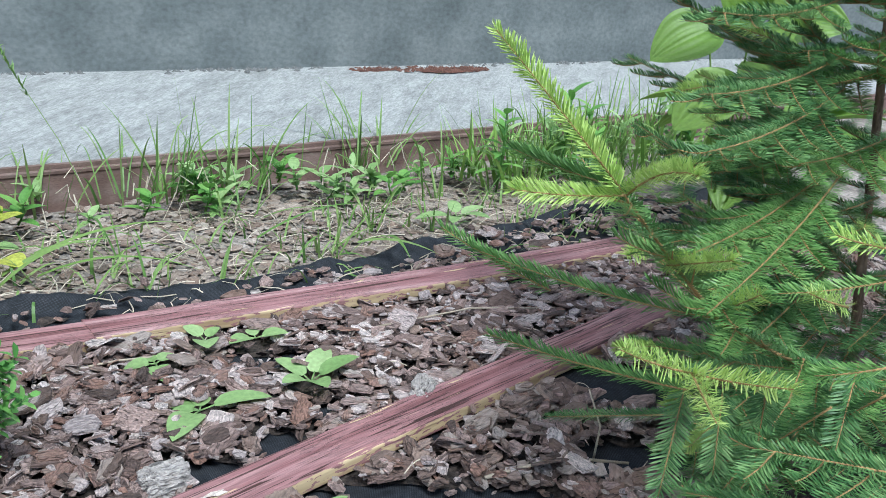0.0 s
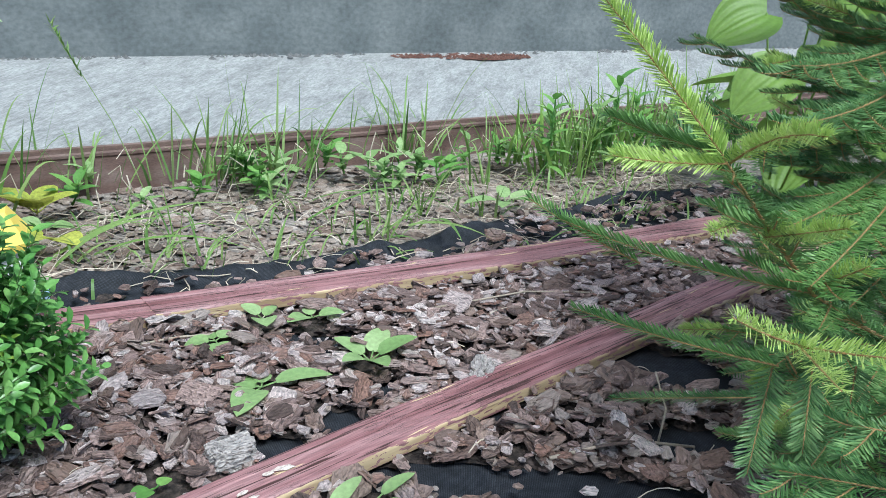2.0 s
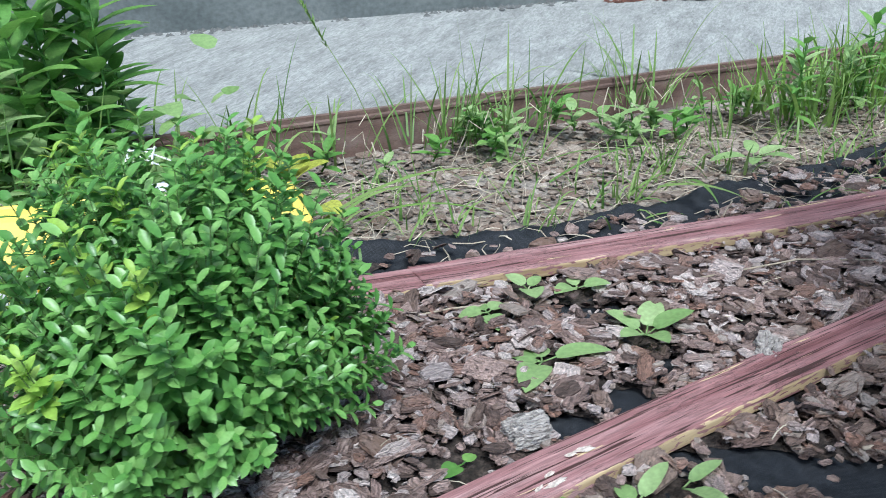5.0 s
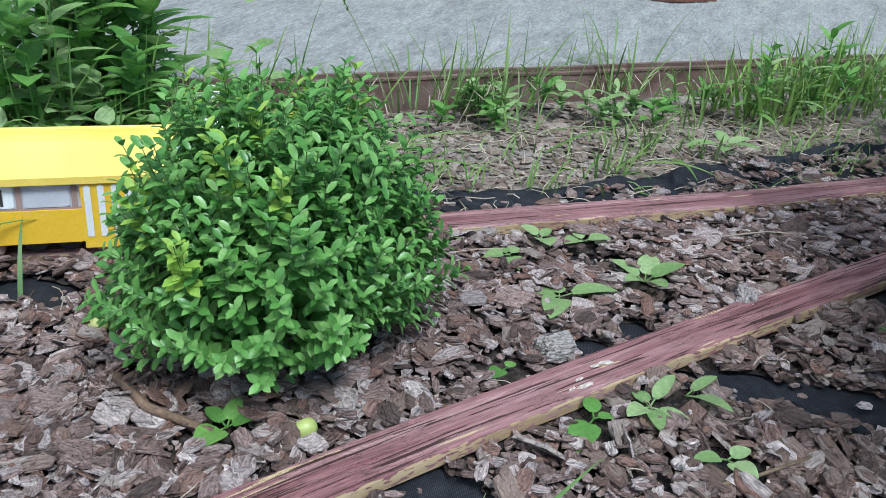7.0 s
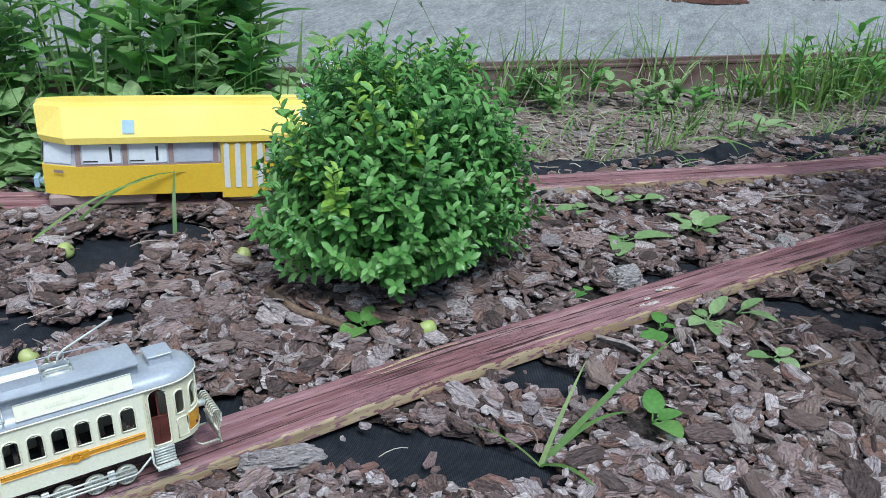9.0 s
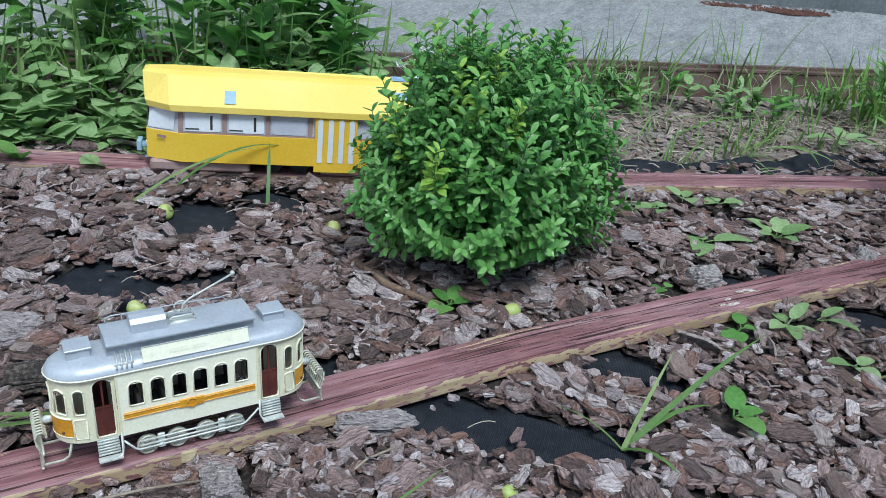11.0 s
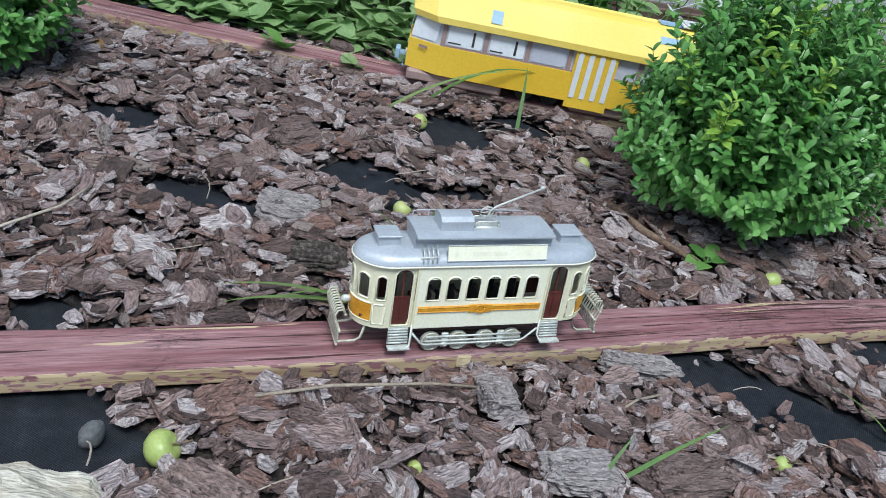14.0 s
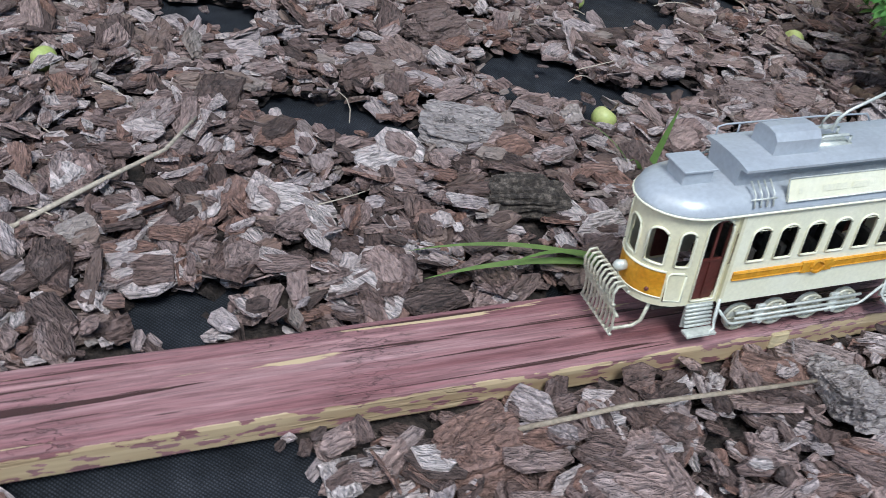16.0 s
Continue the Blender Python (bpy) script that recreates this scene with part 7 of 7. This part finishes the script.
def bare(x, y, margin=1.0, pad=0.0):
    for cx, cy, a, b, ang in BARE:
        c, s_ = math.cos(radians(ang)), math.sin(radians(ang))
        u, w = ((x - cx) * c + (y - cy) * s_) / (a + pad), (-(x - cx) * s_ + (y - cy) * c) / (b + pad)
        if u * u + w * w < margin * (1 + 0.35 * noise.noise((x * 40, y * 40, 0))):
            return True
    return False


def near_board(x, y, pad):
    s1, l1 = ((x + 0.75) + (y - 0.17)) * 0.7071, (-(x + 0.75) + (y - 0.17)) * 0.7071
    s2, l2 = (x + 0.6) * U2.x + (y - 1.03) * U2.y, (x + 0.6) * N2.x + (y - 1.03) * N2.y
    return abs(l1 - B1(s1)) < 0.034 + pad or abs(l2 - B2(s2)) < 0.034 + pad


M_FINES = surface("bark_fines", [(0.012, 0.009, 0.008), (0.028, 0.02, 0.017), (0.055, 0.04, 0.034), (0.1, 0.075, 0.066)], 90, fine=240, rough=0.92, bump=1.0, depth=0.006, contrast=0.6)
cr = random.Random(99)
KINDS = []
for k in range(32):
    big = k % 7
    KINDS.append(flake(cr, 0.034 + 0.0035 * big, (0.021 + 0.0028 * big) * cr.uniform(0.75, 1.35), (0.0028, 0.006, 0.0038, 0.0095)[k % 4], (1, 2, 1, 3)[k % 4]))
mulch = empty("bark_mulch", Matrix.Identity(4), "loose layer of brown and grey pine bark chips", "bark chips", kind="stuff")
rest, fresh_rest = Soup(), Soup()
chip_meshes = []
for v, f in KINDS:
    me = bpy.data.meshes.new("bark_chip")
    me.from_pydata(v, [], f)
    me.materials.append(M_BARK)
    set_local(me, v)
    chip_meshes.append(me)


def place_chip(x, y, scale, lift, wild=0.3):
    m = Matrix.Translation((x, y, rough_ground(x, y) + lift)) @ Matrix.Rotation(cr.random() * 6.28, 4, "Z") @ Matrix.Rotation(cr.gauss(0, wild), 4, "X") @ Matrix.Rotation(cr.gauss(0, wild * 0.7), 4, "Y") @ Matrix.Diagonal((scale, scale * cr.uniform(0.75, 1.15), scale, 1))
    return m


# the mixed layer of chips
count = 0
while count < 29500:
    x, y = cr.uniform(-1.95, 0.95), cr.uniform(-0.42, 2.0)
    s2, l2 = (x + 0.6) * U2.x + (y - 1.03) * U2.y, (x + 0.6) * N2.x + (y - 1.03) * N2.y
    if l2 > fabric_edge(s2) - 0.035 * (0.3 + abs(noise.noise((s2 * 11, 4, 0))) * 3) or (l2 > 0.065 and cr.random() < (0.35 if s2 < -0.35 else 0.93 if s2 < 0.5 else 0.8)):
        continue
    if y < -0.3 and x > -0.3:
        continue
    l1 = (-(x + 0.75) + (y - 0.17)) * 0.7071
    if l1 < -0.36:
        continue
    sc = 0.84 * min(1.5, max(0.22, cr.lognormvariate(-0.68, 0.5)))
    if bare(x, y, 1.1, 0.009 * sc) and cr.random() > 0.02:
        continue
    if taken(x, y, 1.0):
        continue
    if near_board(x, y, 0.014 * sc):
        continue
    count += 1
    v, f = KINDS[cr.randrange(len(KINDS))] if sc > 0.5 else KINDS[2 * cr.randrange(len(KINDS) // 2)]
    m = place_chip(x, y, sc, cr.uniform(0.0, 0.016) + 0.003 * sc, 0.17 if cr.random() < 0.66 else 0.5)
    s1 = ((x + 0.75) + (y - 0.17)) * 0.7071
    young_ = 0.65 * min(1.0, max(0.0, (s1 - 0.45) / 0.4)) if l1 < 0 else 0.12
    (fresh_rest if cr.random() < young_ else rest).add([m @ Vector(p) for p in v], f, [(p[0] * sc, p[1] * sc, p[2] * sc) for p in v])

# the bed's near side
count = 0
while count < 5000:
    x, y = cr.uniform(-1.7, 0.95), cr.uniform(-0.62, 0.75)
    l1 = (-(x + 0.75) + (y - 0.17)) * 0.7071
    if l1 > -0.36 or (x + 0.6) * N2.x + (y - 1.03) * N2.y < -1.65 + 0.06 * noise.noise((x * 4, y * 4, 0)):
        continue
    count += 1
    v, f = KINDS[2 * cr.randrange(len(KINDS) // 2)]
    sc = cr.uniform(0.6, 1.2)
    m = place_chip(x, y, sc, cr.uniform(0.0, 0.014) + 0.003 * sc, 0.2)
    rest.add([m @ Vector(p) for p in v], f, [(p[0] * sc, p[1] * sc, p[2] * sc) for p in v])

# fine bark between the chips, open where the fabric lies bare
fv, ff = [], []
xs = list(np.arange(-2.0, 1.0, 0.016))
ys = list(np.arange(-0.5, 2.1, 0.016))
keep = {}
for j, y in enumerate(ys):
    for i, x in enumerate(xs):
        s2, l2 = (x + 0.6) * U2.x + (y - 1.03) * U2.y, (x + 0.6) * N2.x + (y - 1.03) * N2.y
        if -1.68 + 0.08 * noise.noise((x * 4, y * 4, 0)) < l2 < fabric_edge(s2) - 0.045 and abs(s2) < 1.72 and not bare(x, y, 1.25) and (l2 < 0.05 or noise.noise((x * 12, y * 12, 8)) > 0.45):
            keep[i, j] = len(fv)
            fv.append((x + cr.uniform(-0.005, 0.005), y + cr.uniform(-0.005, 0.005), rough_ground(x, y) - 0.002 + cr.uniform(-0.004, 0.004)))
for i, j in list(keep):
    q = [(i, j), (i + 1, j), (i + 1, j + 1), (i, j + 1)]
    if all(c in keep for c in q):
        ff.append([keep[c] for c in q])
link_mesh("bark_fines", fv, ff, M_FINES, mulch)["kind"] = "stuff"

# the larger chips one can pick apart, along the front boards and between the two lines
big_ = 0
while big_ < 300:
    x, y = cr.uniform(-1.35, -0.25), cr.uniform(-0.3, 0.6)
    l1 = (-(x + 0.75) + (y - 0.17)) * 0.7071
    if not -0.3 < l1 < 0.42 or bare(x, y, 1.1, 0.018) or taken(x, y, 1.25):
        continue
    sc = 0.84 * cr.uniform(0.5, 1.0)
    if near_board(x, y, 0.02 * sc):
        continue
    big_ += 1
    me = chip_meshes[cr.randrange(len(chip_meshes))]
    ob = new("bark_chip", me)
    ob.parent = mulch
    ob.matrix_world = place_chip(x, y, sc, 0.014, 0.3)
rest.link("loose_chips", M_BARK, mulch)["kind"] = "stuff"
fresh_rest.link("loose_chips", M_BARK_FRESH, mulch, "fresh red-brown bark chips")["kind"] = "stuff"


def bark_chunk(at, size, yaw, tilt, seed, material, label, layers=5):
    """A big lump of bark: split into layers along its length, with worn corners and deep furrows."""
    bm = bmesh.new()
    bmesh.ops.create_icosphere(bm, subdivisions=5, radius=1)
    own = []
    for v in bm.verts:
        c = v.co.copy()
        sq = [math.copysign(abs(q) ** 0.62, q) for q in c]
        k = 1 + 0.22 * noise.noise(c * 1.6 + Vector((seed, 0, 0))) + 0.1 * noise.noise(c * 4 + Vector((0, seed, 0)))
        p = Vector((sq[0] * size[0] * 0.5 * k, sq[1] * size[1] * 0.5 * k, sq[2] * size[2] * 0.5 * k))
        # steps between the layers, furrows along the grain
        step = noise.noise((p.x * 14 + seed, p.y * 30, p.z * 40))
        p.z += 0.11 * size[2] * math.floor(step * 6) / 3
        fur = abs(noise.noise((p.x * 22, p.y * 130 + seed, p.z * 160)))
        p -= c * 0.0045 * max(0, 0.3 - fur) / 0.3 * min(1, size[2] / 0.02)
        v.co = p
        own.append(tuple(p))
    ob = part("bark_chunk", bm, material, None)
    set_local(ob.data, own)
    ob.matrix_world = pose(at[0], at[1], rough_ground(at[0], at[1]) + size[2] * 0.38 + 0.004, tilt, 0, yaw)
    return tagged(ob, label, "bark", "big pieces of bark")


bark_chunk((-1.05, 0.245), (0.075, 0.052, 0.03), 20, 12, 1, M_GREYBARK, "pale layered lump of bark on the chips")
bark_chunk((-0.96, 0.178), (0.07, 0.042, 0.026), 30, 0, 2, M_ROTTEN, "dark crumbly lump of rotten bark")
bark_chunk((-1.165, 0.345), (0.06, 0.04, 0.022), -30, 15, 3, M_GREYBARK, "pale grey lump of layered bark")
bark_chunk((-1.16, 0.42), (0.07, 0.05, 0.03), 70, 25, 4, M_GREYBARK, "rough lump of grey bark")
bark_chunk((-0.835, -0.15), (0.08, 0.058, 0.026), 5, 6, 5, M_GREYBARK, "broad flat piece of grey-pink bark")
bark_chunk((-0.885, -0.06), (0.06, 0.05, 0.022), 60, 20, 6, M_BARK, "red-brown piece of bark")
bark_chunk((-0.70, 0.105), (0.035, 0.075, 0.03), 35, -15, 7, M_GREYBARK, "upright ridged grey piece of bark", 6)
bark_chunk((-0.60, 0.06), (0.07, 0.045, 0.026), 30, 10, 8, M_GREYBARK, "layered pale lump of bark")
bark_chunk((-0.515, 0.12), (0.085, 0.05, 0.028), 40, 8, 9, M_GREYBARK, "big layered lump of bark")
bark_chunk((-0.60, 0.26), (0.085, 0.035, 0.02), 25, 10, 10, M_GREYBARK, "long grey piece of bark before the boards")
bark_chunk((-0.30, 0.22), (0.09, 0.05, 0.028), 110, 14, 11, M_GREYBARK, "big ridged piece of bark")
bark_chunk((-0.245, 0.80), (0.055, 0.045, 0.03), 30, 12, 12, M_GREYBARK, "grey lump of bark beside the front boards")
bark_chunk((0.03, 1.02), (0.06, 0.04, 0.026), 80, 12, 13, M_GREYBARK, "grey-brown lump of bark between the boards")
bark_chunk((-0.12, 1.215), (0.03, 0.024, 0.016), 10, 0, 14, M_GREYBARK, "small pale lump of bark behind the weeds")
bark_chunk((-0.84, 0.50), (0.06, 0.045, 0.022), 10, 15, 15, M_GREYBARK, "layered grey piece of bark")
bark_chunk((-0.55, 0.505), (0.032, 0.028, 0.02), 0, 10, 16, M_GREYBARK, "pale knobbly piece of bark beside the shrub")

# fine litter over the soil behind the fabric
lit = Soup()
for k in range(8500):
    s2, d = cr.uniform(-1.5, 1.5), cr.random()
    e = fabric_edge(s2)
    l2 = e - 0.01 + (0.85 - e) * d ** 1.3
    p = Vector((-0.6, 1.03, 0)) + U2 * s2 + N2 * l2
    if (p - EDGE_P).dot(NA) > -0.01:
        continue
    sc = cr.uniform(0.2, 0.5) if cr.random() < 0.75 else cr.uniform(0.5, 0.85)
    v, f = KINDS[2 * cr.randrange(len(KINDS) // 2)]
    m = Matrix.Translation((p.x, p.y, rough_ground(p.x, p.y) - 0.015 + 0.004 * cr.random())) @ Matrix.Rotation(cr.random() * 6.28, 4, "Z") @ Matrix.Rotation(cr.gauss(0, 0.3), 4, "X") @ Matrix.Diagonal((sc, sc, sc * 0.7, 1))
    lit.add([m @ Vector(q) for q in v], f)
tagged(lit.link("leaf_litter", M_LITTER), "grey-brown crumbs and small chips over the soil", "litter", kind="stuff")


# pale dead stems standing among the weeds
s = Soup()
for k in range(16):
    x = qr.uniform(-1.75, -1.05)
    p = Vector((x, 1.04 + (x + 1.2) * 0.48 + qr.uniform(0.0, 0.16), -0.01))
    a, h = qr.random() * 6.28, qr.uniform(0.1, 0.24)
    q = p + heading(a, 1.2 - 0.7 * qr.random()) * h
    s.tube([p, p.lerp(q, 0.5) + heading(a + 1.5) * 0.012, q], [0.0022, 0.0018, 0.0012], 5)
tagged(s.link("dead_stems", M_STRAW), "pale dead stems leaning among green weeds", "dry stems", kind="stuff")
